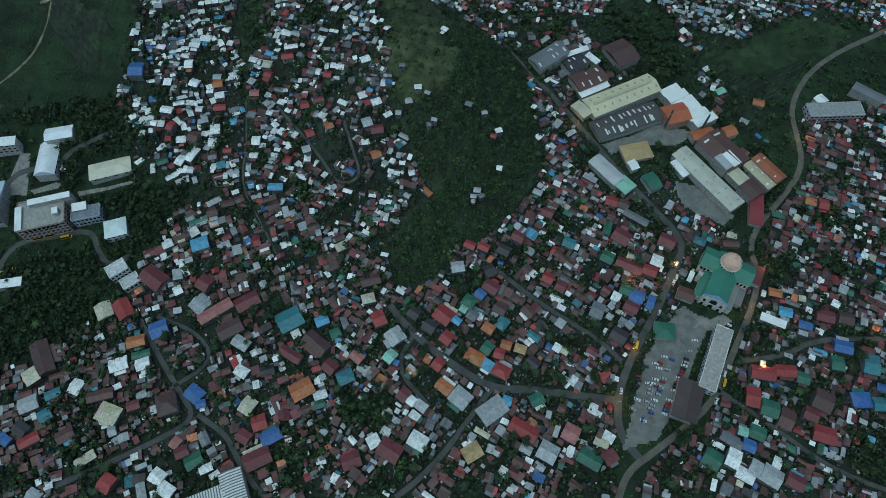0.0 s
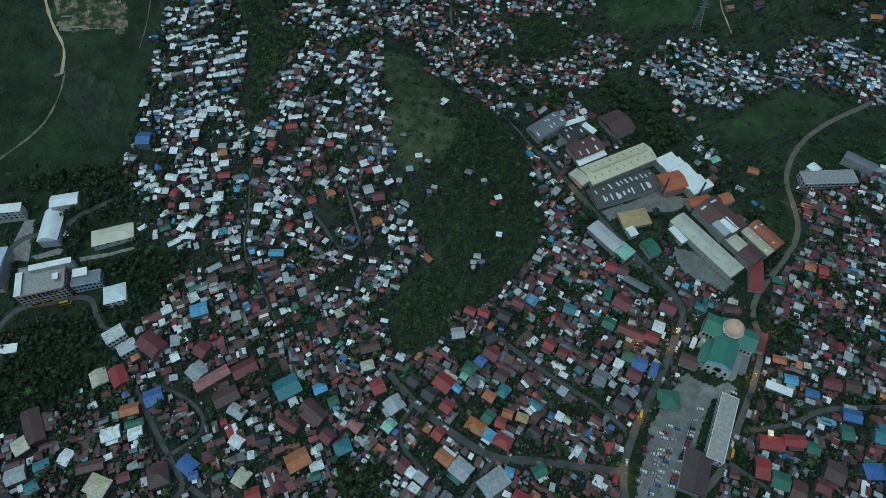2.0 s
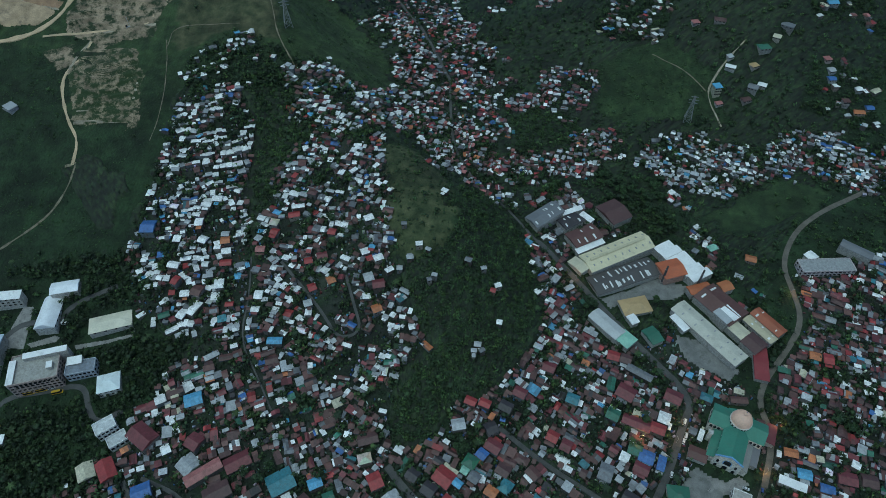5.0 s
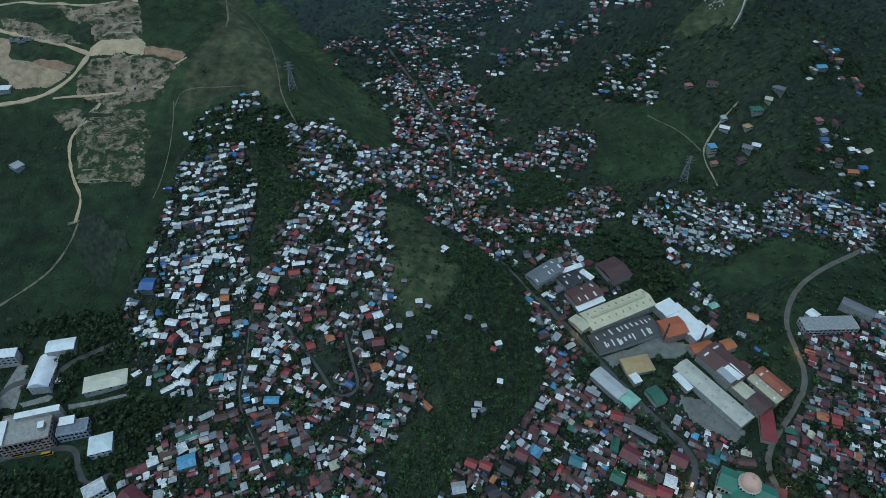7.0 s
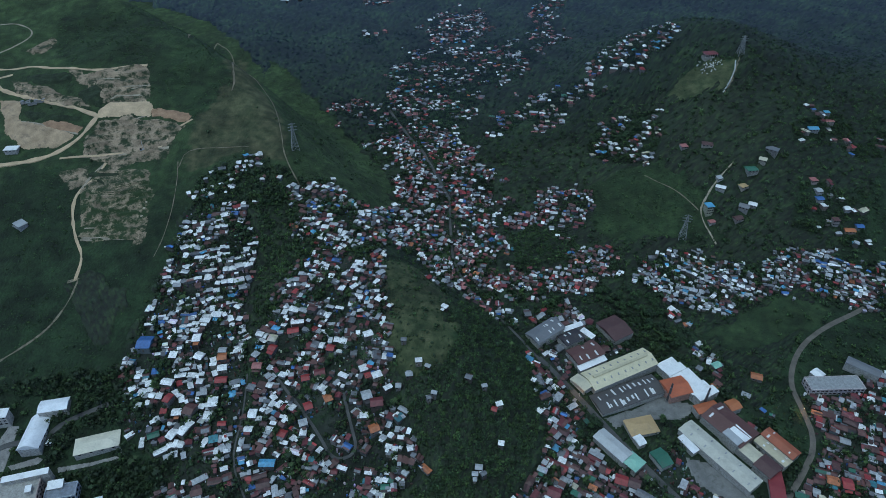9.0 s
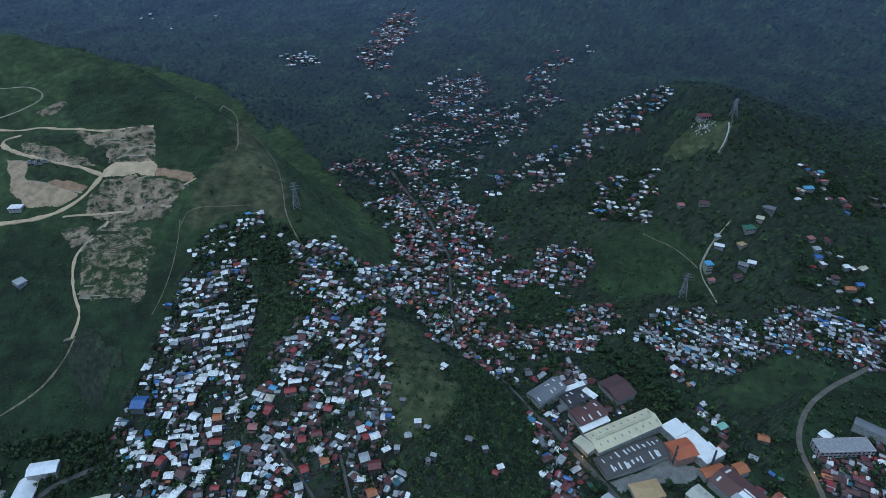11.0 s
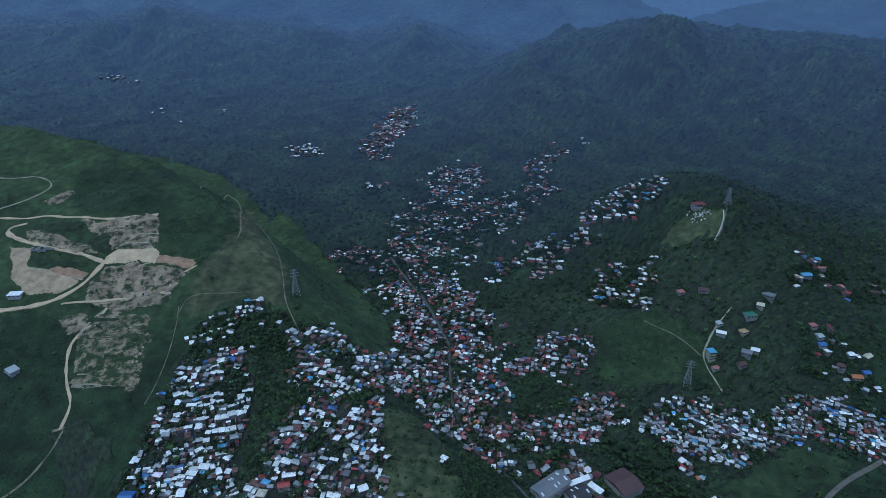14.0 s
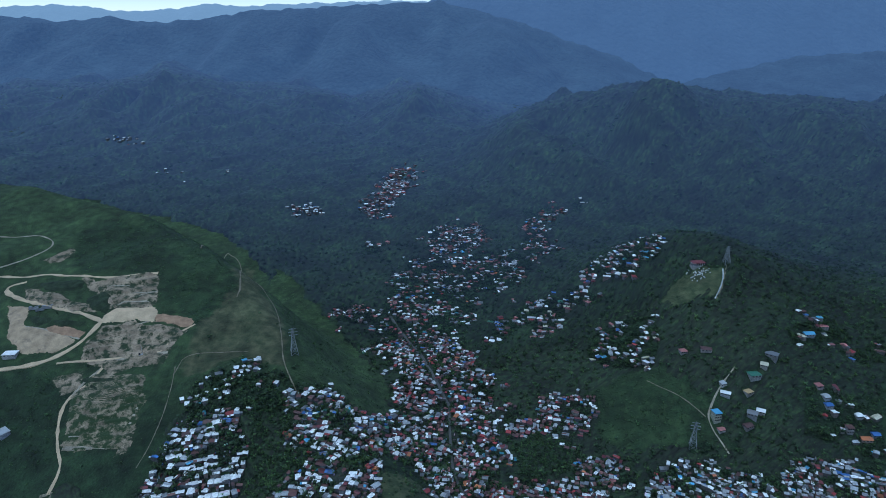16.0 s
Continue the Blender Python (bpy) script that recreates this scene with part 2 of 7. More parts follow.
ROADS.append(("main_road", 4.4, [(405, 444), (352, 417), (322, 396), (297, 359), (295, 328), (291, 294), (269, 268), (242, 241), (232, 222), (235, 199), (220, 167), (199, 134), (182, 104), (138, 73), (118, 61), (108, 39)]))
ROADS.append(("church_road", 5.2, [(127, 69), (116, 84), (117, 106), (127, 130), (143, 155), (157, 176), (171, 204), (186, 227), (155, 270), (128, 312), (106, 343), (82, 373)]))
ROADS.append(("valley_street", 2.6, [(82, 373), (34, 435), (11, 482), (7, 557), (7, 603)]))
ROADS.append(("valley_lane", 3.6, [(7, 603), (-9, 658), (-48, 750), (-74, 798)]))
ROADS.append(("town_street", 5.2, [(-39, 174), (-24, 155), (2, 133), (32, 114), (59, 114), (90, 110), (117, 107)]))
ROADS.append(("town_lane", 3.6, [(32, 114), (17, 95), (1, 73), (-17, 55), (-31, 45)]))
ROADS.append(("inner_lane", 3, [(-22, 151), (-34, 129), (-10, 102)]))
ROADS.append(("west_street", 3.6, [(-217, 164), (-202, 142), (-181, 114), (-166, 95), (-182, 84), (-213, 68), (-248, 52)]))
ROADS.append(("west_lane", 3.4, [(-165, 97), (-144, 84), (-137, 73), (-125, 56), (-113, 45)]))
ROADS.append(("north_lane", 2.8, [(-187, 114), (-159, 134), (-174, 154), (-205, 166)]))
ROADS.append(("hill_lane", 2.2, [(-131, 329), (-110, 305), (-93, 285), (-80, 265), (-62, 270), (-69, 289), (-77, 313)]))
ROADS.append(("hill_path", 1.3, [(-156, 334), (-153, 302), (-156, 267), (-139, 240), (-124, 213)]))
ROADS.append(("market_lane", 3.4, [(39, 200), (71, 175), (110, 150), (124, 134)]))
ROADS.append(("east_lane", 3.6, [(207, 134), (239, 138), (263, 150), (314, 150)]))
ROADS.append(("east_lane", 3.2, [(187, 114), (220, 88), (250, 62), (282, 49)]))
ROADS.append(("campus_road", 4, [(-331, 184), (-323, 222), (-290, 227), (-264, 233), (-256, 214), (-246, 203), (-231, 213)]))
ROADS.append(("campus_road", 4, [(-337, 267), (-325, 280), (-297, 280), (-291, 293), (-258, 309)]))
TRACKS = []
TRACKS.append([(-548, 674), (-473, 679), (-407, 666), (-327, 675)])
TRACKS.append([(-473, 665), (-492, 660), (-484, 643), (-443, 625), (-370, 605), (-361, 604), (-360, 597), (-371, 564), (-399, 543), (-459, 532)])
TRACKS.append([(-379, 546), (-344, 553), (-332, 557), (-280, 563), (-281, 582), (-261, 601)])
TRACKS.append([(-333, 553), (-336, 524), (-350, 508), (-347, 486), (-334, 457), (-319, 436), (-319, 413)])
TRACKS.append([(-344, 508), (-322, 494), (-282, 504)])
TRACKS.append([(-328, 454), (-302, 455)])
TRACKS.append([(-278, 452), (-280, 474), (-281, 501)])
TRACKS.append([(-225, 701), (-191, 661), (-168, 591), (-161, 559), (-138, 523)])
TRACKS.append([(-257, 436), (-253, 475), (-256, 511), (-262, 544)])
TRACKS.append([(-260, 537), (-257, 562), (-197, 568)])
TRACKS.append([(-316, 415), (-318, 392), (-333, 363), (-367, 334)])
TRACKS.append([(-319, 413), (-329, 411), (-316, 415)])
TRACKS.append([(313, 596), (289, 576), (278, 563), (270, 550), (282, 518)])
TRACKS.append([(349, 727), (331, 691), (319, 676)])
TRACKS.append([(-593, 747), (-513, 754), (-486, 746), (-476, 730), (-491, 712), (-519, 691)])
TRACKS.append([(223, 603), (249, 578), (270, 553)])
TRACKS.append([(-371, 641), (-334, 644), (-317, 646)])
TRACKS.append([(-377, 654), (-351, 654)])
TRACKS.append([(-361, 629), (-316, 632)])
TRACKS.append([(-433, 590), (-397, 583), (-371, 577)])

TRACKS.append([(-294, 724), (-372, 1006), (-339, 973), (-318, 936), (-229, 666), (-229, 644)])
TRACKS.append([(-276, 563), (-304, 561), (-328, 555), (-338, 536), (-345, 518), (-346, 508)])
TRACKS.append([(-281, 505), (-280, 487), (-280, 470), (-282, 454), (-305, 457), (-327, 455)])
TRACKS.append([(-328, 466), (-308, 468), (-290, 468)])
TRACKS.append([(-329, 516), (-308, 521), (-286, 523)])
TRACKS.append([(-348, 585), (-326, 599), (-309, 606)])
TRACKS.append([(-355, 622), (-339, 638), (-319, 647)])


# ---- materials ----
def sock(node, name):
    return node.inputs[name]


def mat(name, colour, rough=0.8, metal=0.0, vary=0.35, size=3.0, fine=0.4, bump_by=0.2, tint=False, glow=None, dirt=None, spread=0.0, rising=None):
    """A surface with coarse stains and fine grain, at sizes in metres. tint: its colour is each piece's own "tint"."""
    m = bpy.data.materials.new(name)
    m.use_nodes = True
    n, l = m.node_tree.nodes, m.node_tree.links
    p = n["Principled BSDF"]
    geo = n.new("ShaderNodeNewGeometry")
    where = geo.outputs["Position"]
    a, b = n.new("ShaderNodeTexNoise"), n.new("ShaderNodeTexNoise")
    for node, scale, detail in ((a, 1 / size, 4.0), (b, 1 / fine, 3.0)):
        sock(node, "Scale").default_value, sock(node, "Detail").default_value = scale, detail
        l.new(where, sock(node, "Vector"))
    if tint:
        src = n.new("ShaderNodeAttribute")
        src.attribute_name = "tint"
        base = src.outputs["Color"]
    else:
        src = n.new("ShaderNodeRGB")
        src.outputs[0].default_value = (*colour, 1)
        base = src.outputs[0]
    if spread:
        info, hsv = n.new("ShaderNodeObjectInfo"), n.new("ShaderNodeHueSaturation")
        rng = n.new("ShaderNodeMapRange")
        l.new(info.outputs["Random"], sock(rng, "Value"))
        sock(rng, "To Min").default_value, sock(rng, "To Max").default_value = 1 - spread, 1 + spread
        l.new(rng.outputs[0], sock(hsv, "Value"))
        l.new(base, sock(hsv, "Color"))
        base = hsv.outputs[0]
    ramp = n.new("ShaderNodeMapRange")
    l.new(a.outputs["Fac"], sock(ramp, "Value"))
    sock(ramp, "From Min").default_value, sock(ramp, "From Max").default_value = 0.3, 0.7
    sock(ramp, "To Min").default_value, sock(ramp, "To Max").default_value = 1 - vary, 1 + vary
    grain = n.new("ShaderNodeMapRange")
    l.new(b.outputs["Fac"], sock(grain, "Value"))
    sock(grain, "From Min").default_value, sock(grain, "From Max").default_value = 0.3, 0.7
    sock(grain, "To Min").default_value, sock(grain, "To Max").default_value = 1 - vary * 0.6, 1 + vary * 0.6
    both = n.new("ShaderNodeMath")
    both.operation = "MULTIPLY"
    l.new(ramp.outputs[0], both.inputs[0]), l.new(grain.outputs[0], both.inputs[1])
    mul = n.new("ShaderNodeVectorMath")
    mul.operation = "SCALE"
    l.new(base, mul.inputs[0]), l.new(both.outputs[0], sock(mul, "Scale"))
    out = mul.outputs[0]
    if dirt:
        mix, cut = n.new("ShaderNodeMix"), n.new("ShaderNodeMapRange")
        mix.data_type = "RGBA"
        third = n.new("ShaderNodeTexNoise")
        sock(third, "Scale").default_value, sock(third, "Detail").default_value, sock(third, "Roughness").default_value = 1 / (size * 0.7), 6.0, 0.7
        l.new(where, sock(third, "Vector"))
        l.new(third.outputs["Fac"], sock(cut, "Value"))
        sock(cut, "From Min").default_value, sock(cut, "From Max").default_value = (dirt[4] if len(dirt) > 4 else 0.54), (dirt[4] if len(dirt) > 4 else 0.54) + 0.12
        sock(cut, "To Max").default_value = dirt[3]
        l.new(cut.outputs[0], mix.inputs[0])
        l.new(out, mix.inputs[6])
        mix.inputs[7].default_value = (*dirt[:3], 1)
        out = mix.outputs[2]
    l.new(out, sock(p, "Base Color"))
    sock(p, "Roughness").default_value, sock(p, "Metallic").default_value = rough, metal
    if bump_by:
        bp = n.new("ShaderNodeBump")
        sock(bp, "Strength").default_value, sock(bp, "Distance").default_value = bump_by, fine
        l.new(b.outputs["Fac"], sock(bp, "Height"))
        l.new(bp.outputs[0], sock(p, "Normal"))
    if glow:
        sock(p, "Emission Color").default_value, sock(p, "Emission Strength").default_value = (*glow[:3], 1), glow[3]
    # emission that grows along y, painting haze into the surface
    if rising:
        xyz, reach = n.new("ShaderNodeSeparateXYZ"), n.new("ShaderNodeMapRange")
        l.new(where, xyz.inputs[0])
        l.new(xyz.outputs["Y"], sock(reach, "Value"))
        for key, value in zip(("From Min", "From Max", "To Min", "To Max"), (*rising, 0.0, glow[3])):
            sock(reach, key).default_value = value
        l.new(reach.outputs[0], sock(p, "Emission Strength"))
    return m


def land_material():
    """Grass, forest floor, town soil and bare earth, mixed by the land's own "cover" (red: soil, green: grass, blue: bare)."""
    m = mat("land_cover", (0.015, 0.033, 0.0125), rough=0.95, vary=0.5, size=12, fine=2.0, bump_by=0.9)
    n, l = m.node_tree.nodes, m.node_tree.links
    p = n["Principled BSDF"]
    base = sock(p, "Base Color").links[0].from_socket
    att, split = n.new("ShaderNodeAttribute"), n.new("ShaderNodeSeparateColor")
    att.attribute_name = "cover"
    l.new(att.outputs["Color"], split.inputs[0])
    patch = n.new("ShaderNodeTexNoise")
    sock(patch, "Scale").default_value, sock(patch, "Detail").default_value = 1 / 9.0, 6.0
    l.new(n["Geometry"].outputs["Position"], sock(patch, "Vector"))
    for k, (channel, colour) in enumerate((("Green", (0.041, 0.071, 0.025)), ("Red", (0.030, 0.031, 0.029)), ("Blue", (0.092, 0.080, 0.045)))):
        mix, cut, tone = n.new("ShaderNodeMix"), n.new("ShaderNodeMath"), n.new("ShaderNodeVectorMath")
        mix.data_type, cut.operation, tone.operation = "RGBA", "MULTIPLY_ADD", "SCALE"
        add = n.new("ShaderNodeMath")
        add.operation = "SUBTRACT"
        l.new(patch.outputs["Fac"], add.inputs[0])
        add.inputs[1].default_value = 0.5
        cut.use_clamp = True
        l.new(add.outputs[0], cut.inputs[0])
        cut.inputs[1].default_value = 1.2
        l.new(split.outputs[channel], cut.inputs[2])
        rgb, scale = n.new("ShaderNodeRGB"), n.new("ShaderNodeMapRange")
        rgb.outputs[0].default_value = (*colour, 1)
        l.new(patch.outputs["Fac"], sock(scale, "Value"))
        sock(scale, "From Min").default_value, sock(scale, "From Max").default_value = 0.25, 0.75
        sock(scale, "To Min").default_value, sock(scale, "To Max").default_value = 0.5, 1.5
        l.new(rgb.outputs[0], tone.inputs[0]), l.new(scale.outputs[0], sock(tone, "Scale"))
        gate = n.new("ShaderNodeMath")
        gate.operation = "MULTIPLY"
        wide = n.new("ShaderNodeMath")
        wide.operation, wide.use_clamp = "MULTIPLY", True
        l.new(split.outputs[channel], wide.inputs[0])
        wide.inputs[1].default_value = 4.0
        l.new(cut.outputs[0], gate.inputs[0]), l.new(wide.outputs[0], gate.inputs[1])
        l.new(gate.outputs[0], mix.inputs[0])
        l.new(base, mix.inputs[6]), l.new(tone.outputs[0], mix.inputs[7])
        base = mix.outputs[2]
    broad, span, last = n.new("ShaderNodeTexNoise"), n.new("ShaderNodeMapRange"), n.new("ShaderNodeVectorMath")
    sock(broad, "Scale").default_value, sock(broad, "Detail").default_value, sock(broad, "Roughness").default_value = 1 / 55.0, 9.0, 0.68
    l.new(n["Geometry"].outputs["Position"], sock(broad, "Vector"))
    l.new(broad.outputs["Fac"], sock(span, "Value"))
    sock(span, "From Min").default_value, sock(span, "From Max").default_value = 0.3, 0.7
    sock(span, "To Min").default_value, sock(span, "To Max").default_value = 0.45, 1.55
    last.operation = "SCALE"
    l.new(base, last.inputs[0]), l.new(span.outputs[0], sock(last, "Scale"))
    l.new(last.outputs[0], sock(p, "Base Color"))
    return m


LAND = land_material()
ROOF = mat("roof_sheet", (0, 0, 0), rough=0.5, vary=0.22, size=2.2, fine=0.5, bump_by=0.1, tint=True, dirt=(0.12, 0.075, 0.06, 0.4))
WALL = mat("house_wall", (0, 0, 0), rough=0.9, vary=0.3, size=1.6, fine=0.4, bump_by=0.15, tint=True, dirt=(0.07, 0.065, 0.06, 0.6))
LEAF = mat("leaves", (0.036, 0.058, 0.024), rough=0.75, vary=0.5, size=7, fine=0.9, bump_by=0.4, tint=True)
BARK = mat("bark", (0.09, 0.07, 0.055), rough=0.95, vary=0.3, size=0.6, fine=0.15)
SHEET = mat("long_roof_sheet", (0, 0, 0), rough=0.55, vary=0.1, size=9, fine=1.2, bump_by=0.05, tint=True, dirt=(0.16, 0.13, 0.11, 0.22))
YARD = mat("gravel_yard", (0.19, 0.19, 0.18), rough=0.95, vary=0.25, size=7, fine=0.6, dirt=(0.10, 0.10, 0.085, 0.6))
PALE = mat("pale_earth", (0.55, 0.405, 0.26), rough=0.97, vary=0.2, size=9, fine=1.0, bump_by=0.4)
CLAY = mat("brown_clay", (0.34, 0.21, 0.13), rough=0.97, vary=0.25, size=6, fine=1.0, bump_by=0.5)
OVERGROWN = mat("overgrown_earth", (0.31, 0.235, 0.16), rough=0.97, vary=0.4, size=13, fine=1.0, bump_by=0.6, dirt=(0.028, 0.046, 0.02, 1.0, 0.455))
TERRACED = mat("overgrown_terrace", (0.27, 0.21, 0.14), rough=0.97, vary=0.4, size=11, fine=1.0, bump_by=0.6, dirt=(0.028, 0.052, 0.018, 1.0, 0.40))
ASPHALT = mat("asphalt", (0.085, 0.085, 0.083), rough=0.9, vary=0.25, size=8, fine=0.7, dirt=(0.11, 0.105, 0.095, 0.5))
DUSTY = mat("dusty_road", (0.14, 0.125, 0.105), rough=0.95, vary=0.25, size=6, fine=0.7, dirt=(0.12, 0.11, 0.10, 0.6))
SCRUB = mat("dark_scrub", (0.022, 0.036, 0.016), rough=0.97, vary=0.5, size=6, fine=0.9, bump_by=0.8)
CONCRETE = mat("concrete", (0.27, 0.26, 0.245), rough=0.9, vary=0.25, size=5, fine=0.5, dirt=(0.1, 0.1, 0.095, 0.6))
EARTH = mat("quarry_earth", (0.42, 0.305, 0.195), rough=0.97, vary=0.28, size=10, fine=1.0, bump_by=0.6, dirt=(0.16, 0.13, 0.10, 0.6))
TRACK = mat("dirt_track", (0.34, 0.29, 0.22), rough=0.97, vary=0.3, size=5, fine=0.8, dirt=(0.12, 0.12, 0.07, 0.7))
PATH = mat("foot_path", (0.20, 0.17, 0.12), rough=0.97, vary=0.3, size=4, fine=0.6, dirt=(0.05, 0.06, 0.03, 0.8))
WHITE = mat("white_paint", (0.72, 0.73, 0.72), rough=0.6, vary=0.12, size=3, fine=0.5, dirt=(0.4, 0.39, 0.36, 0.4))
DARK = mat("dark_window", (0.02, 0.023, 0.027), rough=0.25, vary=0.2, bump_by=0)
STEEL = mat("galvanised_steel", (0.35, 0.36, 0.37), rough=0.5, metal=0.6, vary=0.15, bump_by=0)
GLASS = mat("car_glass", (0.015, 0.017, 0.02), rough=0.1, vary=0.1, bump_by=0)
RUBBER = mat("tyre_rubber", (0.02, 0.02, 0.02), rough=0.9, vary=0.1, bump_by=0)
CAR = mat("car_paint", (0, 0, 0), rough=0.3, vary=0.05, bump_by=0, tint=True)


# ---- small tools ----
def mesh_of(name, verts, faces, material, tint=None):
    """A mesh from lists. tint: one colour, or one for each face."""
    me = bpy.data.meshes.new(name)
    me.from_pydata([tuple(v) for v in verts], [], faces)
    for one in material if isinstance(material, (list, tuple)) else [material]:
        me.materials.append(one)
    if tint is not None:
        att = me.color_attributes.new("tint", "FLOAT_COLOR", "CORNER")
        if np.ndim(tint) == 1:
            flat = np.tile([*tint, 1.0], len(me.loops))
        else:
            count = [len(f) for f in faces]
            flat = np.repeat(np.c_[np.asarray(tint, float), np.ones(len(faces))], count, 0).ravel()
        att.data.foreach_set("color", flat.astype(np.float32))
    return me


def part(name, me, parent, label="", m=None):
    ob = new(name, me)
    ob.parent = parent
    if m is not None:
        ob.matrix_basis = m
    return tagged(ob, label)


def thing(name, label, category, at=(0, 0, 0), turn=0.0, group="", kind=""):
    ob = new(name)
    ob.empty_display_size = 0.5
    ob.matrix_basis = pose(*at, 0, 0, turn)
    return tagged(ob, label, category, group, kind)


def gz(x, y):
    return float(ground(x, y))


def inside(poly, x, y):
    """Which of the points x, y lie in the polygon."""
    x, y = np.asarray(x, float), np.asarray(y, float)
    ok = np.zeros(np.broadcast(x, y).shape, bool)
    for (ax, ay), (bx, by) in zip(poly, poly[1:] + poly[:1]):
        if ay != by:
            ok ^= ((ay > y) != (by > y)) & (x < (bx - ax) * (y - ay) / (by - ay) + ax)
    return ok


def along(line, step):
    """Points about every step metres on a smoothed line, with its directions."""
    p = np.array(line, float)
    for _ in range(2):
        q = np.empty((2 * len(p), 2))
        q[0], q[-1] = p[0], p[-1]
        q[1:-1:2], q[2:-1:2] = p[:-1] * 0.75 + p[1:] * 0.25, p[:-1] * 0.25 + p[1:] * 0.75
        p = q
    far = np.r_[0, np.cumsum(np.hypot(*np.diff(p, axis=0).T))]
    s = np.linspace(0, far[-1], max(2, int(far[-1] / step) + 1))
    p = np.c_[np.interp(s, far, p[:, 0]), np.interp(s, far, p[:, 1])]
    d = np.gradient(p, axis=0)
    return p, d / np.maximum(np.hypot(*d.T), 1e-6)[:, None]


# which ground is taken, in cells of 1.5 m
CELL, X0, Y0 = 1.5, -1400, -120
TAKEN = np.zeros((1900, 1600), np.uint8)


def cells(x, y):
    return np.clip(((np.asarray(x) - X0) / CELL).astype(int), 0, 1899), np.clip(((np.asarray(y) - Y0) / CELL).astype(int), 0, 1599)


def box_points(x, y, w, d, turn, step=1.2):
    u, v = np.meshgrid(np.arange(-w / 2, w / 2 + 0.01, step), np.arange(-d / 2, d / 2 + 0.01, step))
    c, s = math.cos(radians(turn)), math.sin(radians(turn))
    return x + u * c - v * s, y + u * s + v * c


def take(x, y, w, d, turn, value=1):
    TAKEN[cells(*box_points(x, y, w, d, turn))] = value


def free(x, y, w, d, turn):
    return not TAKEN[cells(*box_points(x, y, w, d, turn))].any()


# ---- the ground: one sheet out to the horizon ----
def spread_rows(stops):
    return np.concatenate([np.arange(a, b, step) for a, b, step in stops])


_rows = spread_rows([(-400, 0, 20), (0, 700, 4), (700, 1300, 7), (1300, 2500, 18), (2500, 5200, 90)])
_cols = spread_rows([(-3400, -1900, 110), (-1900, -1200, 35), (-1200, -700, 16), (-700, 700, 5), (700, 1200, 16), (1200, 1900, 35), (1900, 3500, 110)])
_gx, _gy = np.meshgrid(_cols, _rows)
_gz = ground(_gx, _gy)
_nx, _ny = len(_cols), len(_rows)


def grid_mesh(name, gx, gy, gzz, material, keep=None):
    ny, nx = gx.shape
    me = bpy.data.meshes.new(name)
    me.vertices.add(nx * ny)
    me.vertices.foreach_set("co", np.stack([gx, gy, gzz], -1).astype(np.float32).ravel())
    i = (np.arange(ny - 1)[:, None] * nx + np.arange(nx - 1)).ravel()
    quads = np.stack([i, i + 1, i + nx + 1, i + nx], -1).astype(np.int32)
    quads = quads if keep is None else quads[keep.ravel()]
    me.loops.add(quads.size)
    me.loops.foreach_set("vertex_index", quads.ravel())
    me.polygons.add(len(quads))
    me.polygons.foreach_set("loop_start", np.arange(0, quads.size, 4, dtype=np.int32))
    me.polygons.foreach_set("use_smooth", np.ones(len(quads), bool))
    me.materials.append(material)
    me.update(calc_edges=True)
    me.validate()
    return me


def cover(x, y):
    """What grows or lies on the ground: soil, grass, bare."""
    jx, jy = x + 5 * wrinkle(x, y, 9, 5), y + 5 * wrinkle(x, y, 11, 6)
    c = np.zeros((*x.shape, 3))
    for name, poly in QUARTERS.items():
        c[inside(poly, jx, jy), 0] = {"low_town": 0.5, "low_west": 0.5, "centre": 0.5, "right_town": 0.5, "hill_upper": 0.55, "hill_mid": 0.5, "valley_street": 0.55, "valley_east": 0.5, "valley_bend": 0.5, "valley_terrace": 0.5,
                                      "east_band": 0.55, "side_strip": 0.5, "works_fill": 0.8}.get(name, 0.18)
    for name, poly in FIELDS.items():
        k = inside(poly, jx, jy)
        c[k, 1] = {"spur_side": 0.8, "pylon_hill": 0.35, "east_field": 0.38, "chapel_hill": 1.0, "crest": 0.9}.get(name, 0.7) if name != "west_fields" else (0.1 + 0.65 * smooth(400, 640, y))[k]
    c[..., 1] = np.maximum(c[..., 1], 0.12 * smooth(0.0, 0.6, wrinkle(x, y, 60, 8)))
    for poly in (SCRUBLAND["hollow"], SCRUBLAND["foot"], SCRUBLAND["bank"]):
        k = inside(poly, x + 14 * wrinkle(x, y, 20, 5), y + 14 * wrinkle(x, y, 22, 6))
        c[k, 1] *= 0.35
    c[inside(DRY_RIDGE, jx, jy), 2] = 0.48
    c[inside(FIELDS["crest"], jx, jy), 2] = 0.3
    c[inside(FIELDS["chapel_hill"], jx, jy), 2] = 0.35
    for poly in WOODS.values():
        k = inside(poly, jx, jy) & ~inside(FIELDS["crest"], jx, jy)
        c[k, 0], c[k, 1] = 0, 0.12
    return c


ground_me = grid_mesh("ground", _gx, _gy, _gz, LAND)
_c = cover(_gx, _gy)
_att = ground_me.color_attributes.new("cover", "FLOAT_COLOR", "POINT")
_att.data.foreach_set("color", np.concatenate([_c, np.ones((*_c.shape[:2], 1))], -1).astype(np.float32).ravel())
tagged(new("ground", ground_me), "hilly ground with grass, woodland and bare town soil", "ground", kind="structure")
# the distance: wooded hills; blue emission growing with y paints the evening haze
HAZE_GLOW_LEAVES = mat("far_leaves_haze_glow", (0, 0, 0), rough=0.9, vary=0.42, size=70, fine=6, bump_by=0, tint=True, glow=(0.19, 0.40, 1.0, 0.090), rising=(670, 2500))


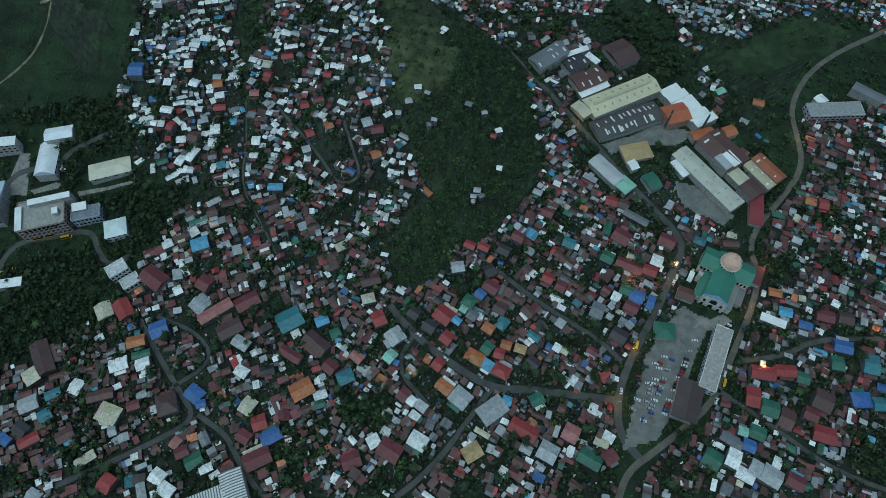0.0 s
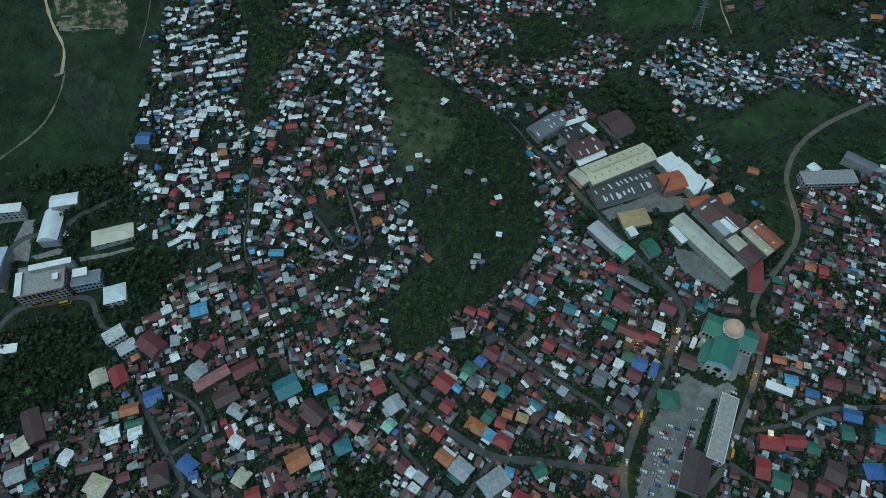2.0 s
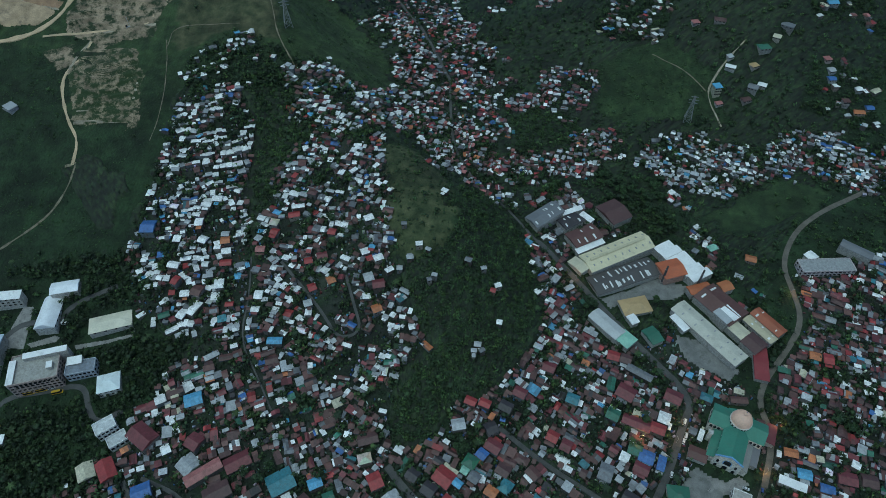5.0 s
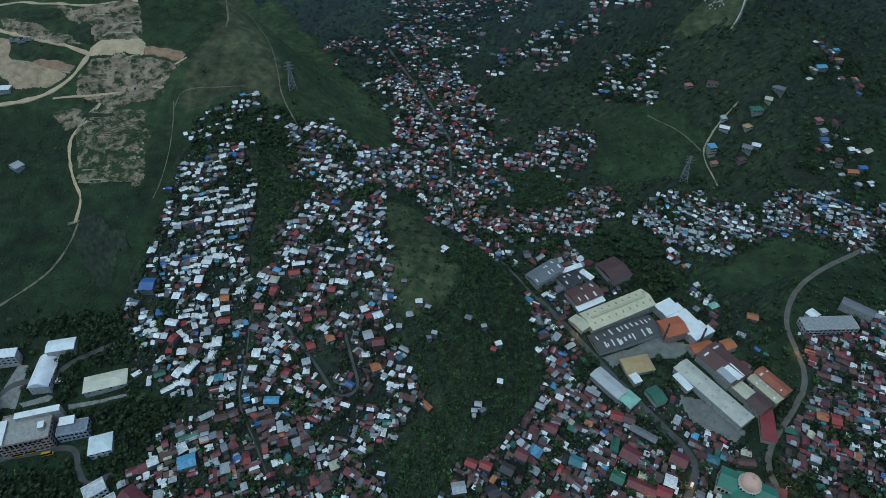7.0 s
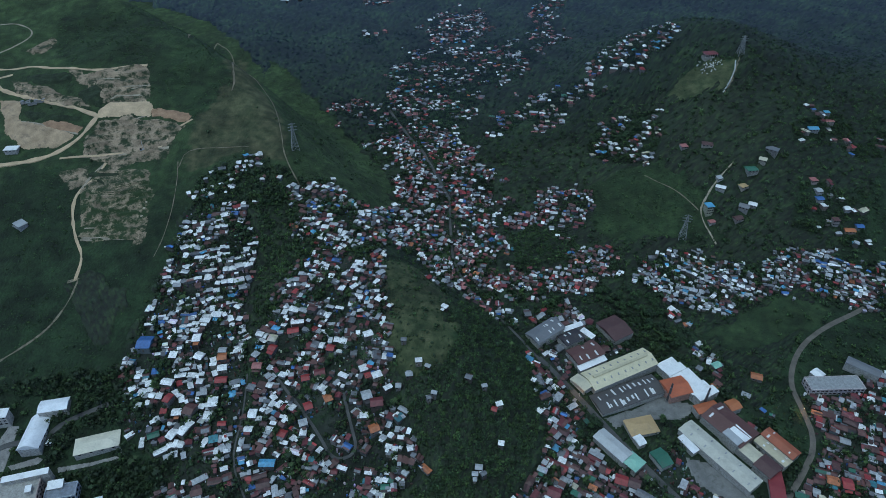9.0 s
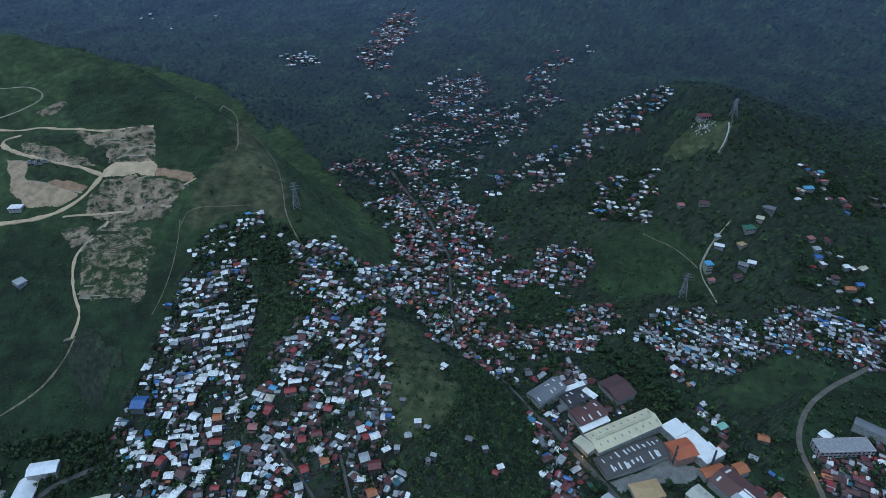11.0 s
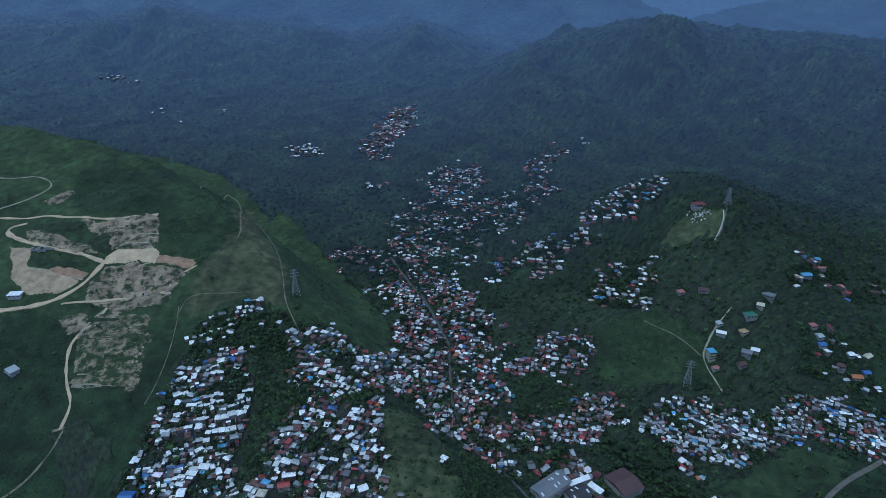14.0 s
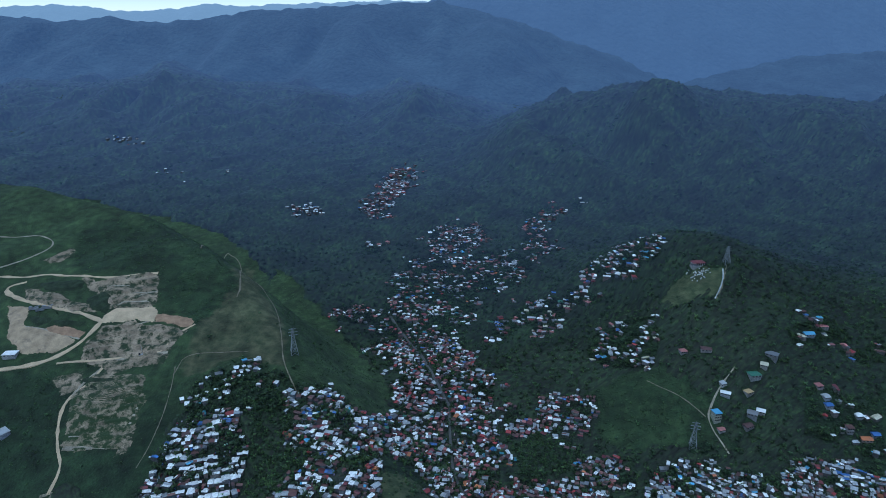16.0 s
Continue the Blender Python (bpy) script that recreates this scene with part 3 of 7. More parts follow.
def mountain_range(far, foot, bearings, heights, material, label, seed, relief=0.3):
    """A hazy range on the skyline, its front slope and its back."""
    b = np.linspace(bearings[0], bearings[-1], 260)
    r = np.r_[np.linspace(0, 1, 34), np.linspace(1.04, 1.4, 8)]
    bb, rr = np.meshgrid(b, r)
    yy = foot + (far - foot) * rr
    xx = bb * yy
    crest = np.interp(bb, bearings, heights) + 9 * wrinkle(bb * 3000, 0 * bb, 34, seed) + 4 * wrinkle(bb * 3000, 0 * bb, 11, seed + 1)
    k = np.where(rr <= 1, smooth(0, 1, rr) * 0.5 + rr * 0.5, 1 - (rr - 1) * 1.4)
    spur = 1 + relief * wrinkle(xx + 120 * wrinkle(xx, yy, 260, seed), yy * 0.4, 120, seed) * smooth(0, 0.2, k) * smooth(1, 0.7, k)
    zz = 40 + (crest - 40) * k * spur
    me = grid_mesh("mountain_range", xx, yy, zz, material)
    return tagged(new("mountain_range", me), label, "mountains", kind="backdrop")


# haze is painted on each range as an even blue emission
HAZE_NEAR = mat("blue_mountain_haze_glow", (0.035, 0.052, 0.055), rough=1, vary=0.3, size=150, fine=20, bump_by=0.8, glow=(0.18, 0.42, 1.0, 0.082))
HAZE_MID = mat("bluer_mountain_haze_glow", (0.03, 0.045, 0.055), rough=1, vary=0.15, size=200, fine=30, bump_by=0.5, glow=(0.20, 0.44, 0.95, 0.13))
HAZE_FAR = mat("pale_mountain_haze_glow", (0.03, 0.045, 0.055), rough=1, vary=0.1, size=300, fine=40, bump_by=0.3, glow=(0.34, 0.60, 0.92, 0.27))
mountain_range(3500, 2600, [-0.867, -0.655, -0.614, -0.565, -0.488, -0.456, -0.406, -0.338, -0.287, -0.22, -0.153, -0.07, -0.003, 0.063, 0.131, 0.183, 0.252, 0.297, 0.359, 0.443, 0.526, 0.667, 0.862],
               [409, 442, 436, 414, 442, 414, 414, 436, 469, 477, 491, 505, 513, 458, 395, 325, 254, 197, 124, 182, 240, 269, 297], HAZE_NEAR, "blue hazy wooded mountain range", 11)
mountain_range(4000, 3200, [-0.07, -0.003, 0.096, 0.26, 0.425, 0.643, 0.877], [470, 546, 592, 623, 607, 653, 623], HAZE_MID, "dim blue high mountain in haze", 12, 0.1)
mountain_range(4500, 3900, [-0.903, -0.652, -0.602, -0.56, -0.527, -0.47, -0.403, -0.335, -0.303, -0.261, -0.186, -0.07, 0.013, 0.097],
               [491, 502, 512, 516, 505, 473, 488, 526, 502, 516, 526, 543, 526, 473], HAZE_FAR, "skyline mountains with pale blue haze painted on", 13, 0.2)


# ---- roads, tracks and earthworks, draped on the ground ----
def ribbon(name, line, width, material, label, lift, ragged=0.0, category="road"):
    p, d = along(line, 3.0)
    n = np.c_[-d[:, 1], d[:, 0]]
    offs = np.linspace(-0.5, 0.5, 5)
    w = width * (1 + ragged * wrinkle(p[:, 0], p[:, 1], 6, 3))
    q = p[:, None] + n[:, None] * offs[None, :, None] * w[:, None, None]
    z = ground(q[..., 0], q[..., 1]) + lift
    z = np.maximum(z, z.mean(1, keepdims=True) - 0.3)
    v = np.concatenate([q, z[..., None]], -1)
    low = v.copy()
    low[..., 2] -= lift + 1.2
    k, m = len(p), 5
    verts = np.concatenate([v.reshape(-1, 3), low.reshape(-1, 3)])
    faces = [(i * m + j, i * m + j + 1, (i + 1) * m + j + 1, (i + 1) * m + j)[::-1] for i in range(k - 1) for j in range(m - 1)]
    o = k * m
    for i in range(k - 1):
        faces += [(i * m, (i + 1) * m, o + (i + 1) * m, o + i * m)[::-1], (i * m + 4, (i + 1) * m + 4, o + (i + 1) * m + 4, o + i * m + 4)]
    TAKEN[cells(q[..., 0], q[..., 1])] = 2
    fine = p[:-1, None] + (p[1:] - p[:-1])[:, None] * np.array([0.25, 0.5, 0.75])[None, :, None]
    for o2 in np.arange(-width / 2, width / 2 + 0.1, 1.0):
        TAKEN[cells(fine[..., 0] + n[:-1, None, 0] * o2, fine[..., 1] + n[:-1, None, 1] * o2)] = 2
    return tagged(new(name, mesh_of(name, verts, faces, material)), label, category, kind="structure")


def patch(name, poly, material, label, lift=0.35, rough=1.0, step=1.1, category="ground", benches=0.0):
    """A spread of earth or paving with an uneven edge and its own relief."""
    p = np.array(poly, float)
    (ax, ay), (bx, by) = p.min(0) - 3, p.max(0) + 3
    gx, gy = np.meshgrid(np.arange(ax, bx, step), np.arange(ay, by, step))
    jx = gx + rough * (1.7 * wrinkle(gx, gy, 7, 2) + 0.4 * wrinkle(gx, gy, 2.1, 5))
    jy = gy + rough * (1.7 * wrinkle(gx, gy, 8, 3) + 0.4 * wrinkle(gx, gy, 1.9, 6))
    ok = inside([tuple(q) for q in p], jx, jy)
    z = ground(gx, gy) + lift + 0.9 * rough * np.abs(wrinkle(gx, gy, 8, 4)) * ok
    if benches:
        land = ground(gx, gy) + 1.5 * wrinkle(gx, gy, 25, 7)
        z = z + (np.floor(land / benches) + smooth(0.55, 1.0, land / benches % 1)) * benches - land + benches * 0.4 + 1.5 * wrinkle(gx, gy, 25, 7)
        z = np.maximum(z, ground(gx, gy) + 0.12)
    r, wide = 4, np.pad(ok.astype(float), 5)
    core = np.mean([wide[5 + i:5 + i + ok.shape[0], 5 + j:5 + j + ok.shape[1]] for i in range(-r, r + 1) for j in range(-r, r + 1)], 0)
    rest = ground(gx, gy)
    z = rest + 0.2 + (z - rest - 0.2) * (smooth(0.5, 1.0, core) if rough > 1 else 1.0)
    for ox in (-0.8, 0, 0.8):
        for oy in (-0.8, 0, 0.8):
            TAKEN[cells(gx[ok] + ox, gy[ok] + oy)] = 3
    index = np.full(ok.shape, -1)
    keep = ok.copy()
    keep[1:] |= ok[:-1]
    keep[:, 1:] |= ok[:, :-1]
    keep[1:, 1:] |= ok[:-1, :-1]
    z = np.where(ok, z, ground(gx, gy) - 0.3)
    index[keep] = np.arange(keep.sum())
    faces = [(index[i, j], index[i, j + 1], index[i + 1, j + 1], index[i + 1, j]) for i in range(ok.shape[0] - 1) for j in range(ok.shape[1] - 1) if ok[i, j]]
    verts = np.stack([gx[keep], gy[keep], z[keep]], -1)
    me = mesh_of(name, verts, [tuple(int(c) for c in f) for f in faces], material)
    return tagged(new(name, me), label, category, kind="structure")


for _name, _poly in EARTHWORKS.items():
    if _name.startswith("campus"):
        patch(_name, _poly, CONCRETE, "pale paved campus court", 0.25, 0.12, 0.5, "pavement")
    elif _name in ("gravel", "works_yard"):
        patch(_name, _poly, YARD, "grey gravel yard between buildings", 0.25, 0.6, 1.8, "pavement")
    elif _name == "lot":
        patch("car_park", _poly, YARD, "worn grey asphalt car park", 0.25, 0.3, 2.0, "pavement")
    elif _name.startswith("island"):
        patch("scrub_patch", _poly, SCRUB, "dark green scrub on the quarry slope", 1.0, 1.3)
    else:
        patch("quarry_" + _name, _poly, {"bench": PALE, "tip": CLAY, "mound": CLAY, "yard": EARTH, "terrace": TERRACED}.get(_name, OVERGROWN), "bare pale quarry earth with wheel marks", 0.5, 1.3, benches={"face": 5.0, "flank": 3.0, "spoil": 3.5, "lower": 3.0, "loop": 2.5, "terrace": 2.5, "cut": 2.5, "scar": 3.0}.get(_name, 0.0))
for _name, _w, _line in ROADS:
    ribbon(_name, _line, _w, DUSTY if _name == "main_road" else ASPHALT, "worn grey road between houses", 0.3)
for _k, _line in enumerate(TRACKS):
    ribbon("dirt_track", _line, {0: 2.6, 1: 4.4, 2: 2.4, 3: 2.6, 4: 2.8, 5: 1.8, 15: 0.8, 21: 3.0, 22: 2.4, 23: 1.6, 24: 1.6, 25: 1.2, 26: 1.2, 8: 0.7, 9: 0.6, 7: 1.0}.get(_k, 1.5), PALE if _k < 5 else TRACK if _k < 7 or _k in (12, 14, 16, 17, 18, 19) or _k >= 21 else PATH, "pale dirt track over the grass", 0.3, 0.6, "track")


# ---- houses ----
PAINT = dict(white=(0.89, 0.90, 0.89), silver=(0.41, 0.43, 0.445), grey=(0.17, 0.18, 0.195), dark=(0.045, 0.04, 0.045), rust=(0.125, 0.057, 0.05), maroon=(0.17, 0.04, 0.046),
             red=(0.34, 0.046, 0.046), orange=(0.48, 0.16, 0.065), blue=(0.05, 0.15, 0.38), cyan=(0.1, 0.36, 0.56), teal=(0.045, 0.2, 0.24), green=(0.035, 0.15, 0.1),
             mint=(0.28, 0.56, 0.44), cream=(0.58, 0.54, 0.40), tan=(0.5, 0.34, 0.17), brown=(0.10, 0.05, 0.048), pink=(0.4, 0.15, 0.14), yellow=(0.6, 0.42, 0.12))
MIXES = dict(
    bright="white*64 silver*14 grey*10 rust*6 maroon*4 blue*3 cyan*3 red*2 teal*2",
    slope="silver*16 white*32 grey*15 rust*22 maroon*10 red*5 blue*3 cyan*2 teal*1 green*2 orange*1",
    town="rust*24 maroon*18 brown*11 grey*9 silver*10 white*9 red*7 dark*5 blue*2 teal*2 green*3 orange*2 cream*2 cyan*1",
    scrap="white*13 silver*13 grey*16 rust*34 brown*16 maroon*14 blue*2 red*3 cyan*1",
    pink="pink*16 maroon*9 red*6 silver*16 white*16 grey*12 rust*14 blue*4 cyan*3 teal*2",
    villas="white*24 silver*18 grey*16 pink*10 maroon*8 rust*10 red*4 blue*4 cyan*3 cream*4 green*2",
    slate="silver*34 white*20 grey*24 rust*10 maroon*4 red*4 blue*4 cyan*4 orange*3",
    valley="silver*20 white*20 grey*17 rust*17 maroon*13 red*8 pink*11 blue*3 teal*3 orange*2 green*2")
MIXES = {k: [w for one in v.split() for w in [one.split("*")[0]] * int(one.split("*")[1])] for k, v in MIXES.items()}
WALLS = [(0.20, 0.19, 0.17), (0.30, 0.28, 0.26), (0.15, 0.14, 0.135), (0.36, 0.33, 0.28), (0.11, 0.09, 0.08), (0.24, 0.24, 0.24), (0.2, 0.235, 0.25), (0.28, 0.22, 0.2)]
WALLS = [tuple(0.62 * c for c in w) for w in WALLS]


def box_faces(o=0):
    return [(o, o + 3, o + 2, o + 1), (o + 4, o + 5, o + 6, o + 7), (o, o + 1, o + 5, o + 4), (o + 1, o + 2, o + 6, o + 5), (o + 2, o + 3, o + 7, o + 6), (o + 3, o, o + 4, o + 7)]


def box_verts(x0, x1, y0, y1, z0, z1):
    return [(x0, y0, z0), (x1, y0, z0), (x1, y1, z0), (x0, y1, z0), (x0, y0, z1), (x1, y0, z1), (x1, y1, z1), (x0, y1, z1)]


def roof_shape(kind, w, d, h, rise, over=0.3):
    """Corners and faces of a solid roof over a w by d house with its eaves at h."""
    a, b, t = w / 2 + over, d / 2 + over, 0.16
    low = [(-a, -b, h), (a, -b, h), (a, b, h), (-a, b, h)]
    if kind == "shed":
        up = [(-a, -b, h + t), (a, -b, h + t), (a, b, h + t + rise), (-a, b, h + t + rise)]
        low[2], low[3] = (a, b, h + rise), (-a, b, h + rise)
        return low + up, box_faces()
    if kind == "flat":
        return [(x, y, z) for x, y, z in low] + [(x, y, h + 0.4) for x, y, z in low], box_faces()
    inset = min(b, a * 0.8) if kind == "hip" else 0.0
    eave = [(x, y, h + t) for x, y, _ in low]
    top = [(-a + inset, 0, h + t + rise), (a - inset, 0, h + t + rise)]
    faces = [(3, 2, 1, 0), (0, 1, 5, 4), (1, 2, 6, 5), (2, 3, 7, 6), (3, 0, 4, 7), (4, 5, 9, 8), (6, 7, 8, 9), (5, 6, 9), (7, 4, 8)]
    return low + eave + top, faces


def sheets(rv, rf, p, tone, rng):
    """Split the slopes of a roof into sheets, each weathered in its own way; corners, faces, tints."""
    slopes = {"shed": [(4, 5, 6, 7)], "gable": [(4, 5, 9, 8), (6, 7, 8, 9)], "flat": [(4, 5, 6, 7)]}.get(p["kind"], [])
    pale = p["roof"] in ("white", "silver", "cream")
    verts, faces, tints = list(rv), [], []
    for f in rf:
        if tuple(f) not in slopes:
            faces.append(f), tints.append(tuple(c * rng.choice((0.85, 0.95, 1.0, 1.05)) for c in tone))
            continue
        q = [np.array(rv[i]) for i in f]
        side = rng.uniform(0.88, 1.08)
        cuts = max(1, int(p["w"] / rng.uniform(1.5, 3.2)))
        rows = 2 if rng.random() < 0.45 and not pale and p["d"] > 4 else 1
        us = [0] + sorted(rng.uniform(0.08, 0.92) for _ in range(cuts - 1)) + [1]
        vs = [0, rng.uniform(0.35, 0.65), 1] if rows == 2 else [0, 1]
        at = lambda u, v: tuple((q[0] * (1 - u) + q[1] * u) * (1 - v) + (q[3] * (1 - u) + q[2] * u) * v)
        for u0, u1 in zip(us, us[1:]):
            for v0, v1 in zip(vs, vs[1:]):
                o = len(verts)
                verts += [at(u0, v0), at(u1, v0), at(u1, v1), at(u0, v1)]
                faces.append((o, o + 1, o + 2, o + 3))
                base = tone if rng.random() > (0.08 if pale else 0.24) or p.get("plain") else PAINT[rng.choice((p["roof2"], "brown", "rust", "grey", "rust", "silver"))]
                k = side * rng.choice((0.9, 0.96, 1.0, 1.03) if pale or p.get("plain") else (0.62, 0.78, 0.9, 1.0, 1.0, 1.15, 1.3))
                tints.append(tuple(c * k for c in base))
    return verts, faces, tints


def house_plan(rng, mix, w, d):
    """The make-up of one house."""
    two = rng.random() < (0.08 if mix in ("bright", "slope") else 0.15 if w * d < 45 else 0.3)
    h = rng.uniform(1.8, 2.6) + (2.3 if two else 0)
    kind = rng.choices(["gable", "shed", "hip", "flat"], [5, 4, 1.2 if w > 7 else 0.2, 0.4])[0]
    rise = d * rng.uniform(0.13, 0.24) if kind != "shed" else d * rng.uniform(0.08, 0.18)
    return dict(w=w, d=d, h=h, kind=kind, rise=rise, roof=rng.choice(MIXES[mix]), wall=rng.choice(WALLS), annex=rng.random() < 0.55, two=two,
                aw=w * rng.uniform(0.4, 0.9), ad=rng.uniform(1.6, 3.2), side=rng.choice([-1, 1]), roof2=rng.choice(MIXES[mix]), shade=rng.uniform(0.8, 1.15))


def annex_pieces(p):
    """The lean-to at the side of a house."""
    out, w, d, h = [], p["w"], p["d"], p["h"]
    if p["annex"]:
        v, f = roof_shape("shed", p["aw"], p["ad"], h * 0.55 + 0.6, 0.35, 0.25)
        off = p["side"] * (d / 2 + p["ad"] / 2 + 0.02)
        v = [(x, y * -p["side"] + off, z) for x, y, z in v]
        if p["side"] > 0:
            f = [q[::-1] for q in f]
        tone2 = tuple(c * 0.95 for c in PAINT[p["roof2"]])
        y0, y1 = sorted((off - p["ad"] / 2, off + p["ad"] / 2 - 0.1 * p["side"]))
        out.append(("annex_wall", box_verts(-p["aw"] / 2 + 0.2, p["aw"] / 2 - 0.2, y0 + 0.15, y1 - 0.15, -3.0, h * 0.55 + 0.62), box_faces(), WALL, tuple(c * 0.8 for c in p["wall"])))
        out.append(("annex_roof", v, f, ROOF, tone2))
    return out


def house_pieces(p):
    """Named pieces of a house: name, corners, faces, material, tint."""
    w, d, h = p["w"], p["d"], p["h"]
    tone = tuple(c * p["shade"] for c in PAINT[p["roof"]])
    out = [("wall", box_verts(-w / 2, w / 2, -d / 2, d / 2, -3.0, h + (0.0 if p["kind"] != "shed" else 0.02)), box_faces(), WALL, p["wall"])]
    rv, rf = roof_shape(p["kind"], w, d, h, p["rise"])
    rng = random.Random(int(w * 977 + d * 613 + h * 311))
    rv, rf, tints = sheets(rv, rf, p, tone, rng)
    out.append(("roof", rv, rf, ROOF, tints))
    if not p.get("detail", True):
        return out + annex_pieces(p)
    for x in (-w / 4,):
        out.append(("window", box_verts(x - 0.6, x + 0.6, -d / 2 - 0.06, -d / 2 + 0.05, h - 1.7, h - 0.6), box_faces(), DARK, (0.02, 0.02, 0.025)))
    out.append(("door", box_verts(-0.45, 0.45, -d / 2 - 0.05, -d / 2 + 0.05, 0.0, 2.0), box_faces(), WALL, (0.12, 0.08, 0.06)))
    return out + annex_pieces(p)


def build_house(x, y, turn, p, name, label, category, group):
    ob = thing(name, label, category, (x, y, gz(x, y)), turn, group)
    for piece, v, f, material, tint in house_pieces(p):
        part(piece, mesh_of(piece, v, f, material, tint), ob)
    return ob


def build_many(name, rows, label, category):
    """Houses too many to count, in one mesh."""
    mats = [WALL, ROOF, DARK]
    verts, faces, tints, slots = [], [], [], []
    for x, y, turn, p in rows:
        c, s, z0 = math.cos(radians(turn)), math.sin(radians(turn)), gz(x, y)
        for piece, v, f, material, tint in house_pieces(p):
            o = len(verts)
            verts += [(x + a * c - b * s, y + a * s + b * c, z0 + e) for a, b, e in v]
            faces += [tuple(i + o for i in q) for q in f]
            tints += list(tint) if isinstance(tint, list) else [tint] * len(f)
            slots += [mats.index(material)] * len(f)
    if not verts:
        return
    me = mesh_of(name, verts, faces, mats, tints)
    me.polygons.foreach_set("material_index", np.array(slots, np.int32))
    tagged(new(name, me), label, category, kind="stuff")


def fill(zone, mix, turn, sizes, gap, skip, seed, sway=8.0):
    """Rows of houses over a quarter, street by street."""
    rng = random.Random(seed)
    poly, soft = QUARTERS[zone], 7.0 if zone in ("low_town", "low_west", "hill_upper", "hill_mid", "right_town") else 14.0 if QUARTERS[zone][0][1] < 640 or zone.startswith("knoll") else 26.0
    pts = np.array(poly, float)
    mid, reach = pts.mean(0), np.hypot(*(pts - pts.mean(0)).T).max() + 10
    c, s = math.cos(radians(turn)), math.sin(radians(turn))
    out, v = [], -reach
    while v < reach:
        depth = rng.uniform(*sizes)
        u = -reach + rng.uniform(0, 5)
        while u < reach:
            w = rng.uniform(*sizes) * rng.choice([0.6, 0.8, 0.9, 1.0, 1.2, 1.45])
            d = depth * rng.uniform(0.65, 1.0)
            uu, vv = u + w / 2, v + depth / 2 + rng.uniform(-1.4, 1.4) + 3.0 * float(wrinkle(u, v, 22, 3))
            x, y = mid[0] + uu * c - vv * s, mid[1] + uu * s + vv * c
            u += w + rng.uniform(*gap)
            clump = float(wrinkle(x, y, 13, seed % 7)) > 0.18 if gap[1] < 5 else float(wrinkle(x, y, 30, seed % 7)) > -0.1
            if rng.random() < (min(0.9, 3.0 * skip) if clump else 0.3 * skip) or not inside(poly, x + soft * float(wrinkle(x, y, 16, 2)), y + soft * float(wrinkle(x, y, 14, 5))) or (zone != "gully_row" and any(inside(q, x, y) for q in WOODS.values())):
                continue
            a = turn + sway * float(wrinkle(x, y, 45, 4)) + rng.gauss(0, 6 if zone in ("low_west", "low_town", "right_town", "centre") else 15) + (90 if rng.random() < 0.35 else 0)
            if w * d > 180 or not free(x, y, w * 0.74, d * 0.74, a):
                continue
            take(x, y, w * 0.88, d * 0.88, a, 4)
            out.append((x, y, a, house_plan(rng, mix, w, d)))
        v += depth + rng.uniform(*gap)
    return out


